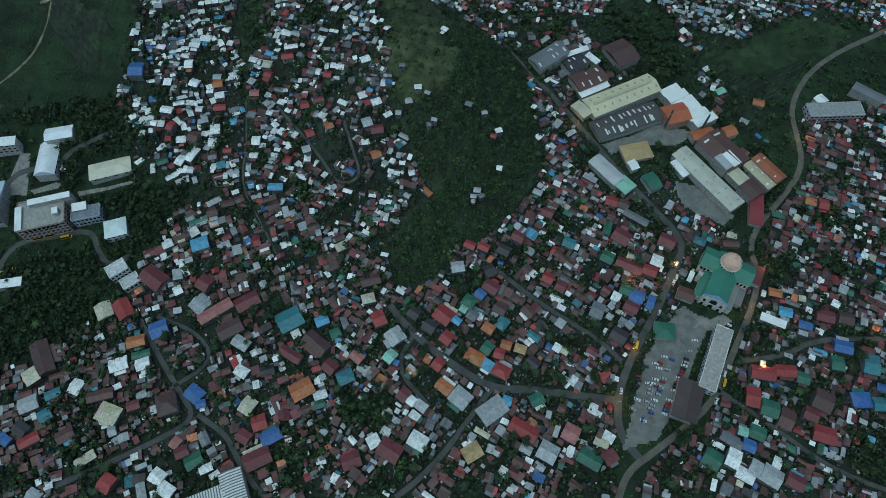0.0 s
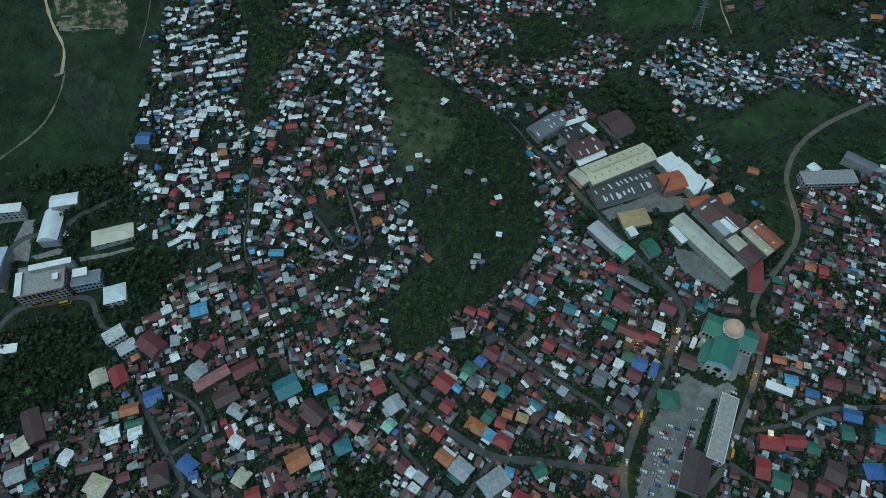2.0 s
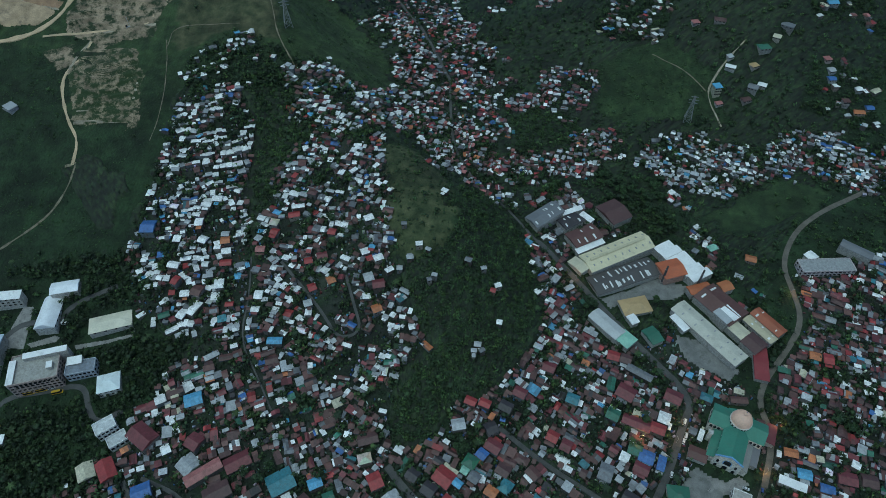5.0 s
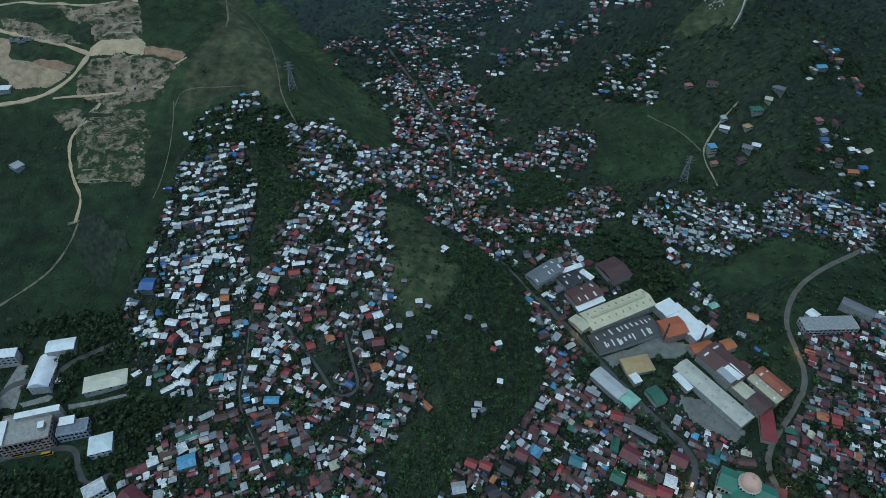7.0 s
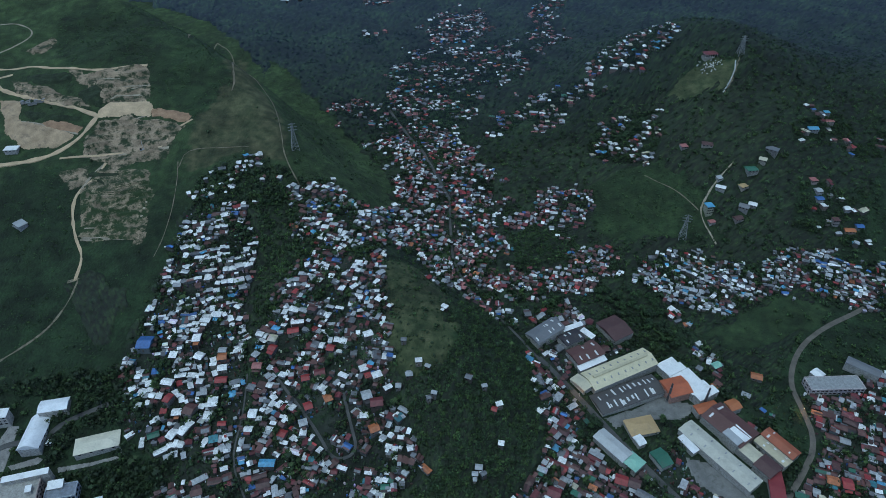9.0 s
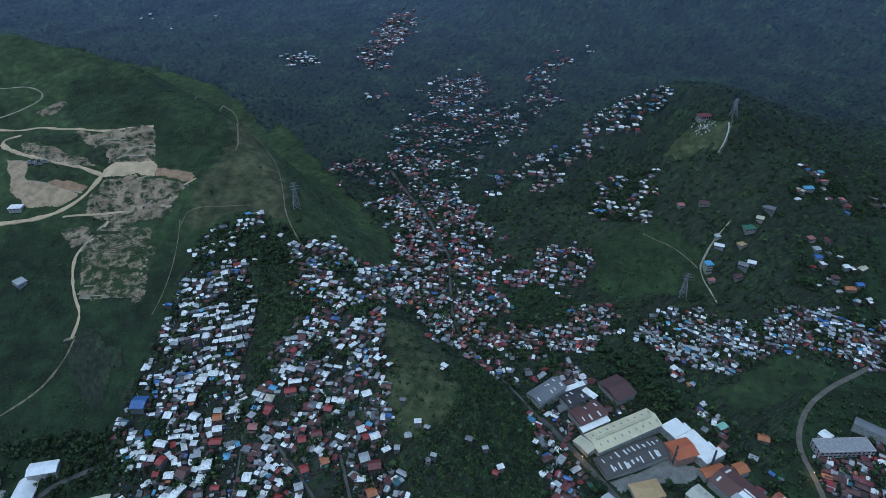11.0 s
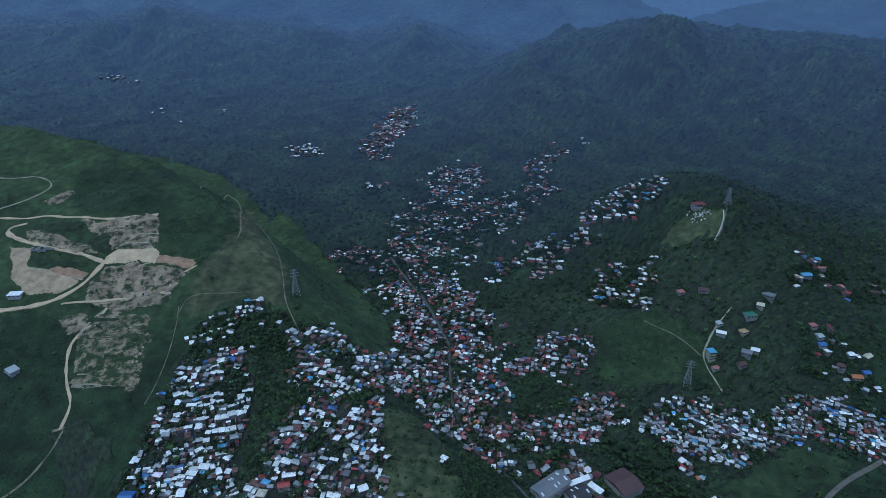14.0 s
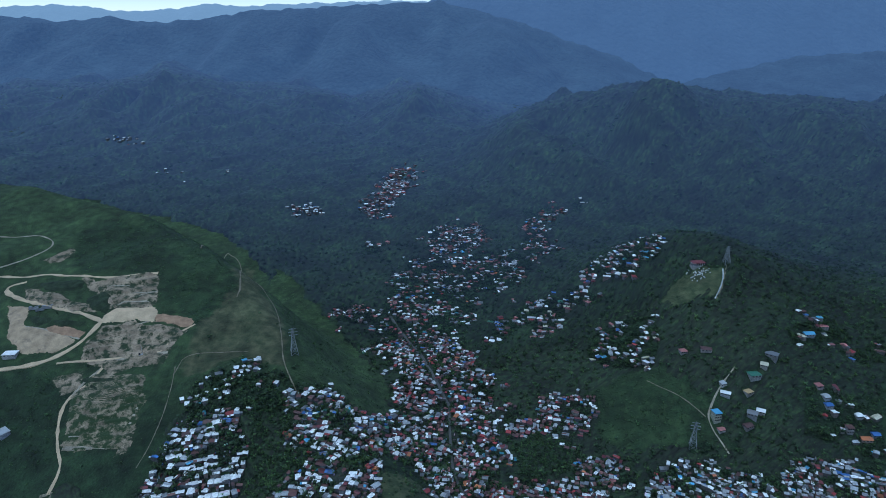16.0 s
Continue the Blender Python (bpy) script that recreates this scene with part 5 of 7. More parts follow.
def pylon(x, y, high, turn, label):
    take(x, y, 8, 8, 0, 6)
    ob = thing("pylon", label, "pylon", (x, y, gz(x, y) - 0.3), turn, "power line pylons")
    half = lambda z: 3.4 * (1 - z / high) ** 1.15 + 0.45
    levels = [high * k for k in (0, 0.16, 0.31, 0.45, 0.58, 0.7, 0.8, 0.9, 0.97)]
    corners = ((-1, -1), (1, -1), (1, 1), (-1, 1))
    for sx, sy in corners:
        rings = [(sx * half(z) + u, sy * half(z) + v, z - (0.8 if z == 0 else 0)) for z in levels for u, v in ((-0.17, -0.17), (0.17, -0.17), (0.17, 0.17), (-0.17, 0.17))]
        prism("leg", rings, [(4 * i + k, 4 * i + (k + 1) % 4, 4 * i + 4 + (k + 1) % 4, 4 * i + 4 + k) for i in range(len(levels) - 1) for k in range(4)] + [(3, 2, 1, 0)], STEEL, ob)
    for k, (a, b) in enumerate(zip(levels, levels[1:])):
        pairs = []
        for (ax, ay), (bx, by) in zip(corners, corners[1:] + corners[:1]):
            pairs += [((ax * half(a), ay * half(a), a), (bx * half(b), by * half(b), b)), ((bx * half(a), by * half(a), a), (ax * half(b), ay * half(b), b)), ((ax * half(b), ay * half(b), b), (bx * half(b), by * half(b), b))]
        tagged(prism("bracing", *beams(pairs, 0.2), STEEL, ob), kind="stuff")
    for z, w in ((0.72, 4.6), (0.83, 5.0), (0.94, 3.8)):
        arm = prism("cross_arm", *beams([((-w, 0, high * z), (w, 0, high * z)), ((-w, 0, high * z), (0, 0, high * (z + 0.05))), ((w, 0, high * z), (0, 0, high * (z + 0.05)))], 0.26), STEEL, ob)
        for s in (-w, w):
            prism("insulator", *beam((s, 0, high * z), (s, 0, high * z - 1.6), 0.22), DARK, arm)


pylon(-152, 574, 30, 20, "grey lattice power pylon on the grassy ridge")
pylon(248, 525, 31, -15, "grey lattice power pylon on a green slope")
pylon(350, 731, 23, 10, "grey lattice mast beside the hilltop chapel")


def chimney(x, y, high, label):
    ob = thing("chimney", label, "chimney", (x, y, gz(x, y) - 0.3))
    prism("shaft", *lathe([(1.15, -1), (0.75, high), (0.55, high), (0.55, high - 1.5)], 16), WALL, ob, (0.09, 0.085, 0.085))
    prism("band", *lathe([(0.98, high * 0.8), (0.98, high * 0.8 + 0.5), (0.7, high * 0.8 + 0.5)], 16), STEEL, ob)
    block("base", -1.7, 1.7, -1.7, 1.7, -1.5, 1.8, WALL, ob, (0.2, 0.19, 0.18))


chimney(186, 336, 22, "tall dark factory chimney behind the sheds")
chimney(214, 330, 23, "tall sooty factory chimney beside the road")

# ---- the hilltop chapel and its white stones ----
_ob = thing("chapel", "open hilltop chapel under a maroon roof", "chapel", (318, 738, gz(318, 738)), 6)
take(318, 738, 20, 14, 6, 5)
block("floor_slab", -8, 8, -4.5, 4.5, -4, 0.4, CONCRETE, _ob)
prism("roof", *roof_shape("hip", 15, 8, 4.2, 2.6, 1.0), ROOF, _ob, PAINT["maroon"])
for _k in range(6):
    for _v in (-3.9, 3.9):
        block("column", -7 + _k * 2.8 - 0.2, -7 + _k * 2.8 + 0.2, _v - 0.2, _v + 0.2, 0.4, 4.25, WHITE, _ob)
block("back_wall", -7.5, 7.5, 3.2, 3.5, 0.4, 4.2, WALL, _ob, (0.6, 0.6, 0.58))
_stone = thing("grave_marker", "small white stone marker on the grass", "marker", (0, 0, 0), 0, "white stones below the chapel")
prism("slab", [(-0.9, -0.5, -0.6), (0.9, -0.5, -0.6), (0.9, 0.5, -0.6), (-0.9, 0.5, -0.6), (-0.7, -0.35, 1.5), (0.7, -0.35, 1.5), (0.7, 0.35, 1.5), (-0.7, 0.35, 1.5)], box_faces(), WHITE, _stone)
block("plinth", -1.2, 1.2, -0.9, 0.9, -0.8, 0.25, CONCRETE, _stone)
_r = random.Random(5)
_spots = [(312 + _r.gauss(3, 5.5), 724 + _r.gauss(0, 4.5)) for _ in range(46)] + [(305 + _r.uniform(-2, 2), 735 + _r.uniform(-4, 4)) for _ in range(7)] + [(326 + _r.gauss(0, 8), 752 + _r.gauss(0, 2)) for _ in range(10)]
for _k, (_a, _b) in enumerate(_spots):
    (copy_thing(_stone, pose(_a, _b, gz(_a, _b), 0, 0, _r.uniform(-20, 20))) if _k else _stone).matrix_basis = pose(_a, _b, gz(_a, _b), 0, 0, _r.uniform(-20, 20)) @ Matrix.Diagonal((0.7, 0.7, 0.7, 1))
_post = thing("white_post", "white painted kerb post beside the hill track", "post", (0, 0, 0), 0, "white posts along the hill track")
block("shaft", -0.5, 0.5, -0.6, 0.6, -0.5, 1.1, WHITE, _post)
prism("cap", *roof_shape("hip", 1.0, 1.2, 1.1, 0.3, 0.06), WHITE, _post)
_p, _d = along([(342, 720), (338, 707), (329, 691), (318, 677)], 2.1)
for _k, (_a, _b) in enumerate(_p):
    _m = pose(_a, _b, gz(_a, _b), 0, 0, 20)
    if _k:
        copy_thing(_post, _m)
    else:
        _post.matrix_basis = _m


# ---- the lattice-roofed building at the town's edge ----
def slat_building(x, y, length, width, turn, h):
    ob = hall("market_hall", "long hall roofed with white slats", x, y, length, width, turn, h, (0.16, 0.16, 0.15), "gable", 1.2, category="market")
    n = int(length / 1.7)
    for k in range(n):
        u = (k + 0.5) / n * length - length / 2
        for side in (-1, 1):
            sl = math.degrees(math.atan2(1.2, width / 2 + 0.5))
            prism("slat", box_verts(-0.5, 0.5, -width * 0.26, width * 0.26, 0, 0.18), box_faces(), WHITE, ob, None, "", pose(u, side * width / 4, h + 0.25 + 0.6, -side * sl))


slat_building(-150, 41, 34, 13, 22, 7)
slat_building(-131, 48, 26, 14, -68, 8)

# ---- houses on the slopes ----
def villa(x, y, w, d, turn, h, wall, roof, kind, label, storeys=2):
    w, d, h, wall = w * 0.8, d * 0.8, h * 0.72, tuple(0.7 * c for c in wall)
    ob = hall("house", label, x, y, w, d, turn, h, roof, kind, min(w, d) * 0.2, wall, category="house", windows=3)
    block("balcony", -w / 2 + 0.5, w / 2 - 0.5, -d / 2 - 1.5, -d / 2 + 0.05, h * 0.45, h * 0.45 + 0.25, WALL, ob, wall)
    block("railing", -w / 2 + 0.5, w / 2 - 0.5, -d / 2 - 1.5, -d / 2 - 1.35, h * 0.45 + 0.25, h * 0.45 + 1.1, WALL, ob, tuple(c * 0.8 for c in wall))


villa(279, 551, 9, 10, 10, 13, (0.5, 0.5, 0.38), "cyan", "flat", "tall narrow house with a blue flat roof")
villa(295, 571, 12, 7, -25, 4.6, (0.5, 0.5, 0.48), "white", "gable", "white-roofed house beside the hill track")
villa(295, 580, 7, 6, 20, 4.0, (0.5, 0.5, 0.48), "silver", "shed", "small pale house beside the track")
villa(330, 587, 15, 11, 10, 4.6, (0.4, 0.4, 0.38), "green", "hip", "wide house with a green hip roof")
villa(344, 596, 9, 9, -30, 4.6, (0.5, 0.47, 0.4), "cream", "gable", "cream-roofed house among trees")
villa(356, 606, 15, 10, -40, 4.6, (0.3, 0.29, 0.28), "grey", "flat", "unfinished grey concrete house")
villa(319, 572, 10, 8, 25, 4.6, (0.4, 0.37, 0.33), "tan", "hip", "tan-roofed house among trees")
villa(317, 553, 12, 10, -30, 4.6, (0.36, 0.35, 0.34), "grey", "gable", "grey-roofed house in a hamlet")
villa(327, 556, 10, 8, -30, 4.6, (0.42, 0.4, 0.38), "white", "gable", "white-roofed house in a hamlet")
villa(309, 543, 11, 8, 20, 4.6, (0.3, 0.27, 0.25), "brown", "gable", "brown-roofed house on the slope")
villa(281, 540, 8, 6, 15, 4.0, (0.5, 0.48, 0.45), "pink", "gable", "low pink-roofed house under the pylon")
villa(266, 622, 9, 8, 10, 4.6, (0.4, 0.37, 0.36), "pink", "hip", "pink-roofed house in the scrub")
villa(289, 617, 14, 9, -15, 4.6, (0.42, 0.38, 0.35), "brown", "hip", "large brown-roofed house on the hill")
villa(400, 585, 8, 8, 10, 4.6, (0.45, 0.37, 0.35), "pink", "flat", "narrow pink house among trees")
villa(403, 575, 8, 9, 15, 4.6, (0.45, 0.46, 0.47), "silver", "gable", "pale house among trees")
villa(402, 566, 9, 8, 5, 4.6, (0.45, 0.46, 0.47), "blue", "gable", "blue-roofed house among trees")
villa(412, 542, 8, 7, 0, 9, (0.4, 0.38, 0.37), "rust", "flat", "tall rust-roofed house below the wood")
villa(427, 536, 13, 8, -5, 4.6, (0.42, 0.34, 0.3), "orange", "gable", "orange-roofed house below the wood")
villa(441, 543, 9, 8, 0, 4.6, (0.42, 0.42, 0.42), "blue", "gable", "house with a bright blue roof")
villa(432, 561, 8, 8, 10, 4.6, (0.42, 0.42, 0.42), "white", "gable", "white-roofed house on the slope")
villa(413, 641, 14, 9, 5, 4.6, (0.4, 0.42, 0.43), "cyan", "gable", "wide house with a pale blue roof")
villa(-427, 553, 15, 10, 5, 4.6, (0.55, 0.56, 0.56), "white", "flat", "white quarry office with flat roofs")
villa(-388, 470, 13, 10, -35, 4.6, (0.4, 0.42, 0.45), "silver", "flat", "grey unfinished house in the field")

# ---- quarry plant ----
for _x, _y, _t in ((-438, 614, 10), (-430, 612, 25), (-424, 615, 15)):
    _ob = thing("quarry_machine", "grey quarry screening plant on bare earth", "machine", (_x, _y, gz(_x, _y) + 0.5), _t)
    block("hopper", -3, 0, -1.5, 1.5, 1.2, 3.6, STEEL, _ob)
    block("frame", -3.2, 5, -1.2, 1.2, 0, 1.2, STEEL, _ob)
    prism("conveyor", *beams([((0, 0, 1.6), (7.5, 0, 4.4))], 0.9), STEEL, _ob)
    prism("strut", *beams([((5.5, 0, 0), (5.8, 0, 3.7))], 0.3), STEEL, _ob)
_ob = thing("drill_rig", "dark drilling rig with an upright mast", "machine", (-302, 560, gz(-302, 560) + 0.4), 20)
block("chassis", -2, 2, -1.2, 1.2, 0, 1.6, STEEL, _ob)
block("cab", -2, -0.4, -1.1, 1.1, 1.6, 2.9, DARK, _ob)
prism("mast", *beams([((1.4, 0, 0.8), (1.4, 0, 11))], 0.4), STEEL, _ob)


# ---- vehicles ----
def car_kind(colour, length, wide, high, name, label, boxy=False):
    ob = thing(name, label, "car" if not boxy else "van", (0, -900, 0), 0, "parked vehicles")
    a, b = length / 2, wide / 2
    prof = [(-a, 0.35), (a, 0.35), (a, 0.75), (a * 0.93, 0.92), (a * 0.45, 1.0), (-a * 0.8, 1.0), (-a, 0.85)] if not boxy else [(-a, 0.35), (a, 0.35), (a, 1.0), (a * 0.85, 1.1), (-a, 1.1), (-a, 0.9)]
    m = len(prof)
    body = [(x, -b, z) for x, z in prof] + [(x, b, z) for x, z in prof]
    bf = [tuple(range(m)), tuple(range(2 * m - 1, m - 1, -1))] + [((k + 1) % m, k, k + m, (k + 1) % m + m) for k in range(m)]
    bd = prism("body", body, bf, CAR, ob, colour)
    f, r = (0.42, -0.82) if not boxy else (0.82, -0.98)
    t0, t1 = (0.18, -0.6) if not boxy else (0.66, -0.96)
    z0 = 1.0 if not boxy else 1.1
    cab = [(a * r, -b * 0.92, z0), (a * f, -b * 0.92, z0), (a * f, b * 0.92, z0), (a * r, b * 0.92, z0), (a * t1, -b * 0.76, high), (a * t0, -b * 0.76, high), (a * t0, b * 0.76, high), (a * t1, b * 0.76, high)]
    prism("window_band", cab, box_faces(), GLASS, ob)
    block("roof_panel", a * t1 - 0.05, a * t0 + 0.05, -b * 0.78, b * 0.78, high, high + 0.07, CAR, ob, colour)
    for x in (-a * 0.62, a * 0.62):
        for y in (-b + 0.06, b - 0.06):
            v, fc = lathe([(0.0, -0.11), (0.32, -0.11), (0.32, 0.11), (0.0, 0.11)], 12)
            prism("wheel", v, fc, RUBBER, ob, None, "", pose(x, y, 0.32, 90))
    return ob


KINDS = [car_kind((0.7, 0.71, 0.72), 4.4, 1.8, 1.5, "car", "white saloon car parked on asphalt"), car_kind((0.03, 0.03, 0.035), 4.3, 1.8, 1.5, "car", "black saloon car parked on asphalt"),
         car_kind((0.3, 0.03, 0.03), 4.1, 1.7, 1.5, "car", "dark red hatchback parked on asphalt"), car_kind((0.35, 0.37, 0.39), 4.5, 1.8, 1.5, "car", "silver saloon car parked on asphalt"),
         car_kind((0.05, 0.1, 0.3), 4.3, 1.75, 1.5, "car", "blue car parked on asphalt"), car_kind((0.68, 0.69, 0.7), 5.2, 1.95, 2.2, "van", "white van beside the road", True),
         car_kind((0.6, 0.36, 0.03), 7.5, 2.3, 2.8, "minibus", "yellow minibus parked beside the college", True)]
USED = set()


def park(kind, x, y, turn):
    m = pose(x, y, gz(x, y) + 0.3, 0, 0, turn)
    if kind in USED:
        copy_thing(KINDS[kind], m)
    else:
        USED.add(kind)
        KINDS[kind].matrix_basis = m


_r = random.Random(12)
for _x, _y in [(169.1, 135.2), (168.0, 132.8), (166.8, 130.5), (165.7, 128.4), (164.5, 126.2), (163.1, 124.0), (161.8, 121.8), (160.4, 119.7), (159.0, 117.5), (157.9, 115.3), (157.0, 113.0), (152.5, 106.5), (151.2, 104.2), (149.8, 101.9), (148.7, 99.7), (147.5, 97.4)]:
    park(_r.choice([0, 0, 1, 1, 3, 2, 4]), _x, _y, -18 + _r.uniform(-5, 5))
for _x, _y in [(150.3, 132.4), (149.1, 128.7), (154.4, 127.7), (145.3, 120.9), (142.8, 118.1), (150.8, 121.6), (149.9, 119.1), (148.0, 115.7), (146.9, 113.2), (140.5, 113.8), (139.4, 111.3), (145.2, 110.6), (142.5, 106.7), (153.9, 137.0), (159.0, 134.9), (139.9, 130.0), (139.0, 98.1), (134.2, 122.8), (133.8, 120.3), (132.2, 116.8), (137.1, 105.7), (140.3, 103.4), (138.6, 101.0), (127.0, 100.8), (131.0, 107.1)]:
    park(_r.choice([0, 0, 1, 3, 3, 2, 4]), _x, _y, -20 + _r.uniform(-8, 8))
for _k, _x, _y, _t in ((0, 155.6, 169.9, 65), (5, 184, 105.7, 65), (5, 193.3, 124.4, 65), (6, 191.8, 118.3, 65), (0, 203.6, 160.4, -25), (4, 214, 158.8, 65), (4, 163.9, 182.7, 65), (5, 174.2, 208.3, 60), (3, 176.5, 202, 60), (0, 120.9, 113, 75),
                       (1, 135.9, 133.2, 70), (3, 171.9, 140.9, 0), (0, 177.5, 148.8, -5), (4, 132.4, 93.7, 60), (5, 172.4, 197.5, 65), (0, 169.8, 193.6, 65), (6, 135.6, 145.1, 70)):
    park(_k, _x, _y, _t)
for _x, _y in [(-20.7, 154.5), (-17.9, 151.9), (-2.4, 141.1), (1.1, 134.8), (24.9, 122.8), (28.7, 113.8), (-8.0, 145.5), (42.8, 117.9), (-26.2, 147.2), (63.1, 111.7), (26.7, 103.7)]:
    park(_r.choice([0, 0, 3, 1, 2]), _x, _y, -35 + _r.uniform(-6, 6))
for _k, _x, _y in ((6, -302, 225.3), (6, -293.6, 227.6), (5, -287, 229.6), (6, -281.5, 226), (5, -293.2, 280), (5, -290.4, 280.1), (6, -322.4, 198.3), (6, -317.6, 200.5)):
    park(_k, _x, _y, 15 if _y < 260 else 80)

for _x, _y in [(140, 118), (145, 116), (133, 93), (147, 132)]:
    park(_r.choice([0, 0, 1, 3, 2, 4, 5]), _x, _y, -20 + _r.uniform(-8, 8))

# ---- street lamps that are lit ----
LIT = mat("lamp_glow", (0.9, 0.5, 0.15), rough=0.5, vary=0.02, bump_by=0, glow=(1.0, 0.5, 0.14, 30.0))
for _x, _y in ((138, 195.5), (164.3, 192.9), (131.7, 142.4), (172.1, 205.8), (219.9, 170.3), (218.3, 129.7), (116.3, 104.2), (111.7, 334.6), (238, 205), (290.5, 322.9), (311.1, 152.2)):
    _ob = thing("street_lamp", "lit orange street lamp on a steel pole", "street lamp", (_x, _y, gz(_x, _y)), _r.uniform(0, 360), "lit street lamps")
    prism("pole", *beams([((0, 0, -0.5), (0, 0, 6.6)), ((0, 0, 6.5), (1.5, 0, 6.9))], 0.16), STEEL, _ob)
    block("lamp_head", 1.2, 2.0, -0.22, 0.22, 6.75, 6.95, STEEL, _ob)
    block("bulb", 1.25, 1.95, -0.18, 0.18, 6.62, 6.74, LIT, _ob)
    _lamp = bpy.data.lights.new("street_light", "POINT")
    _lamp.energy, _lamp.color, _lamp.shadow_soft_size = 650.0, (1.0, 0.52, 0.16), 0.3
    _l2 = part("light", _lamp, _ob)
    _l2.matrix_basis = pose(1.6, 0, 6.3)


# ---- single houses that stand out by their roofs ----
def roofed(x, y, w, d, turn, roof, kind="gable"):
    rng = random.Random(int(x * 31 + y))
    p = house_plan(rng, "town", w, d)
    p.update(roof=roof, kind="gable" if kind == "arch" else kind, h=rng.uniform(3.2, 6.0), rise=min(d, w) * 0.2, shade=1.0, plain=True)
    if not free(x, y, w * 0.6, d * 0.6, turn):
        return
    take(x, y, w, d, turn, 4)
    build_house(x, y, turn, p, "house", roof + "-roofed house with painted block walls", "house", "")


roofed(-34, 175, 9, 8, -40, "cyan", "hip")
roofed(-54, 177, 9, 7, 15, "cream", "hip")
roofed(-46, 162, 9, 11, 25, "red")
roofed(-48, 168, 8, 6, 25, "maroon")
roofed(-41, 156, 9, 5, 25, "yellow")
roofed(-34, 150, 11, 12, -55, "silver")
roofed(-21, 166, 8, 8, -35, "dark")
roofed(-25, 167, 3, 6, -35, "yellow")
roofed(0, 165, 13, 12, -38, "red")
roofed(-7, 169, 6, 6, -35, "silver")
roofed(18, 175, 9, 9, -35, "green", "hip")
roofed(14, 169, 5, 5, -35, "mint")
roofed(26, 180, 7, 7, -40, "blue")
roofed(34, 186, 11, 9, -35, "maroon")
roofed(-10, 157, 9, 9, -35, "dark")
roofed(-4, 153, 8, 11, -38, "brown")
roofed(2, 148, 8, 9, -38, "red")
roofed(21, 135, 13, 9, -30, "orange", "hip")
roofed(30, 129, 8, 7, -35, "cyan", "shed")
roofed(39, 125, 12, 9, -30, "red", "hip")
roofed(30, 141, 7, 9, -38, "green")
roofed(43, 143, 7, 6, -20, "orange")
roofed(53, 141, 8, 6, -20, "tan", "hip")
roofed(58, 145, 6, 5, -25, "blue")
roofed(41, 159, 8, 9, -38, "teal", "hip")
roofed(47, 164, 6, 7, -35, "teal")
roofed(31, 155, 8, 7, -35, "orange")
roofed(20, 164, 7, 7, -35, "grey")
roofed(13, 141, 8, 8, -35, "maroon")
roofed(-4, 130, 7, 9, -38, "red")
roofed(0, 114, 11, 8, -38, "orange")
roofed(11, 107, 13, 12, -40, "silver")
roofed(52, 109, 12, 5, 22, "mint")
roofed(62, 106, 9, 8, 25, "green")
roofed(42, 105, 6, 6, -20, "cyan")
roofed(-67, 121, 11, 9, 25, "teal", "hip")
roofed(-78, 128, 9, 9, -38, "maroon")
roofed(-86, 161, 9, 7, 25, "cyan")
roofed(-79, 159, 5, 5, 25, "white")
roofed(-76, 152, 7, 7, 25, "green")
roofed(-37, 135, 7, 9, -40, "mint")
roofed(-60, 135, 9, 7, -38, "pink")
roofed(-27, 109, 7, 9, -40, "maroon")
roofed(-22, 105, 6, 6, -38, "white")
roofed(61, 131, 9, 8, -38, "dark")
roofed(60, 168, 9, 7, -50, "rust")
roofed(38, 137, 7, 7, -20, "red")
roofed(25, 110, 7, 8, -30, "maroon")
roofed(54, 182, 12, 9, -40, "tan")
roofed(40, 170, 9, 8, -35, "brown")
roofed(9, 160, 6, 5, -38, "cyan")
roofed(12, 163, 7, 6, -38, "orange")
roofed(-53, 191, 14, 8, 15, "brown")
roofed(-43, 193, 12, 8, 15, "maroon")
roofed(-281, 122, 9, 11, 40, "cream", "arch")
roofed(-274, 126, 11, 17, 38, "brown", "hip")
roofed(-249, 115, 8, 10, -20, "white")
roofed(-223, 97, 15, 12, -20, "cream", "hip")
roofed(-248, 83, 11, 8, 30, "rust")
roofed(-231, 68, 13, 6, 35, "cream")
roofed(-223, 130, 12, 9, 20, "white")
roofed(-206, 130, 9, 8, 20, "white")
roofed(-198, 126, 10, 7, 15, "silver")
roofed(-209, 137, 12, 5, 15, "green")
roofed(-214, 146, 12, 8, 15, "orange")
roofed(-164, 136, 8, 8, 20, "mint", "hip")
roofed(-207, 102, 8, 6, 20, "maroon")
roofed(-185, 103, 13, 14, 20, "brown", "hip")
roofed(-162, 103, 6, 5, 15, "blue")
roofed(-158, 99, 12, 7, 15, "tan")
roofed(-155, 87, 11, 9, -20, "cream", "hip")
roofed(-147, 76, 12, 11, -20, "brown", "hip")
roofed(-213, 53, 9, 11, -25, "red")
roofed(-205, 56, 9, 8, -30, "maroon")
roofed(-182, 57, 9, 9, -30, "white")
roofed(-175, 49, 10, 8, -30, "white")
roofed(-161, 67, 11, 9, 30, "green")
roofed(-152, 62, 8, 5, 25, "white")
roofed(-265, 96, 8, 8, 35, "teal")
roofed(-263, 110, 10, 6, 25, "teal")
roofed(-277, 103, 12, 10, 25, "silver")
roofed(-286, 80, 9, 6, -30, "blue")
roofed(-131, 102, 9, 11, -30, "cream", "arch")
roofed(-138, 125, 9, 7, -30, "white")
roofed(-278, 87, 10, 8, -30, "dark")
roofed(-271, 80, 13, 7, 30, "red")
roofed(-231, 109, 17, 7, 15, "rust")
roofed(-175, 78, 6, 7, -30, "pink")
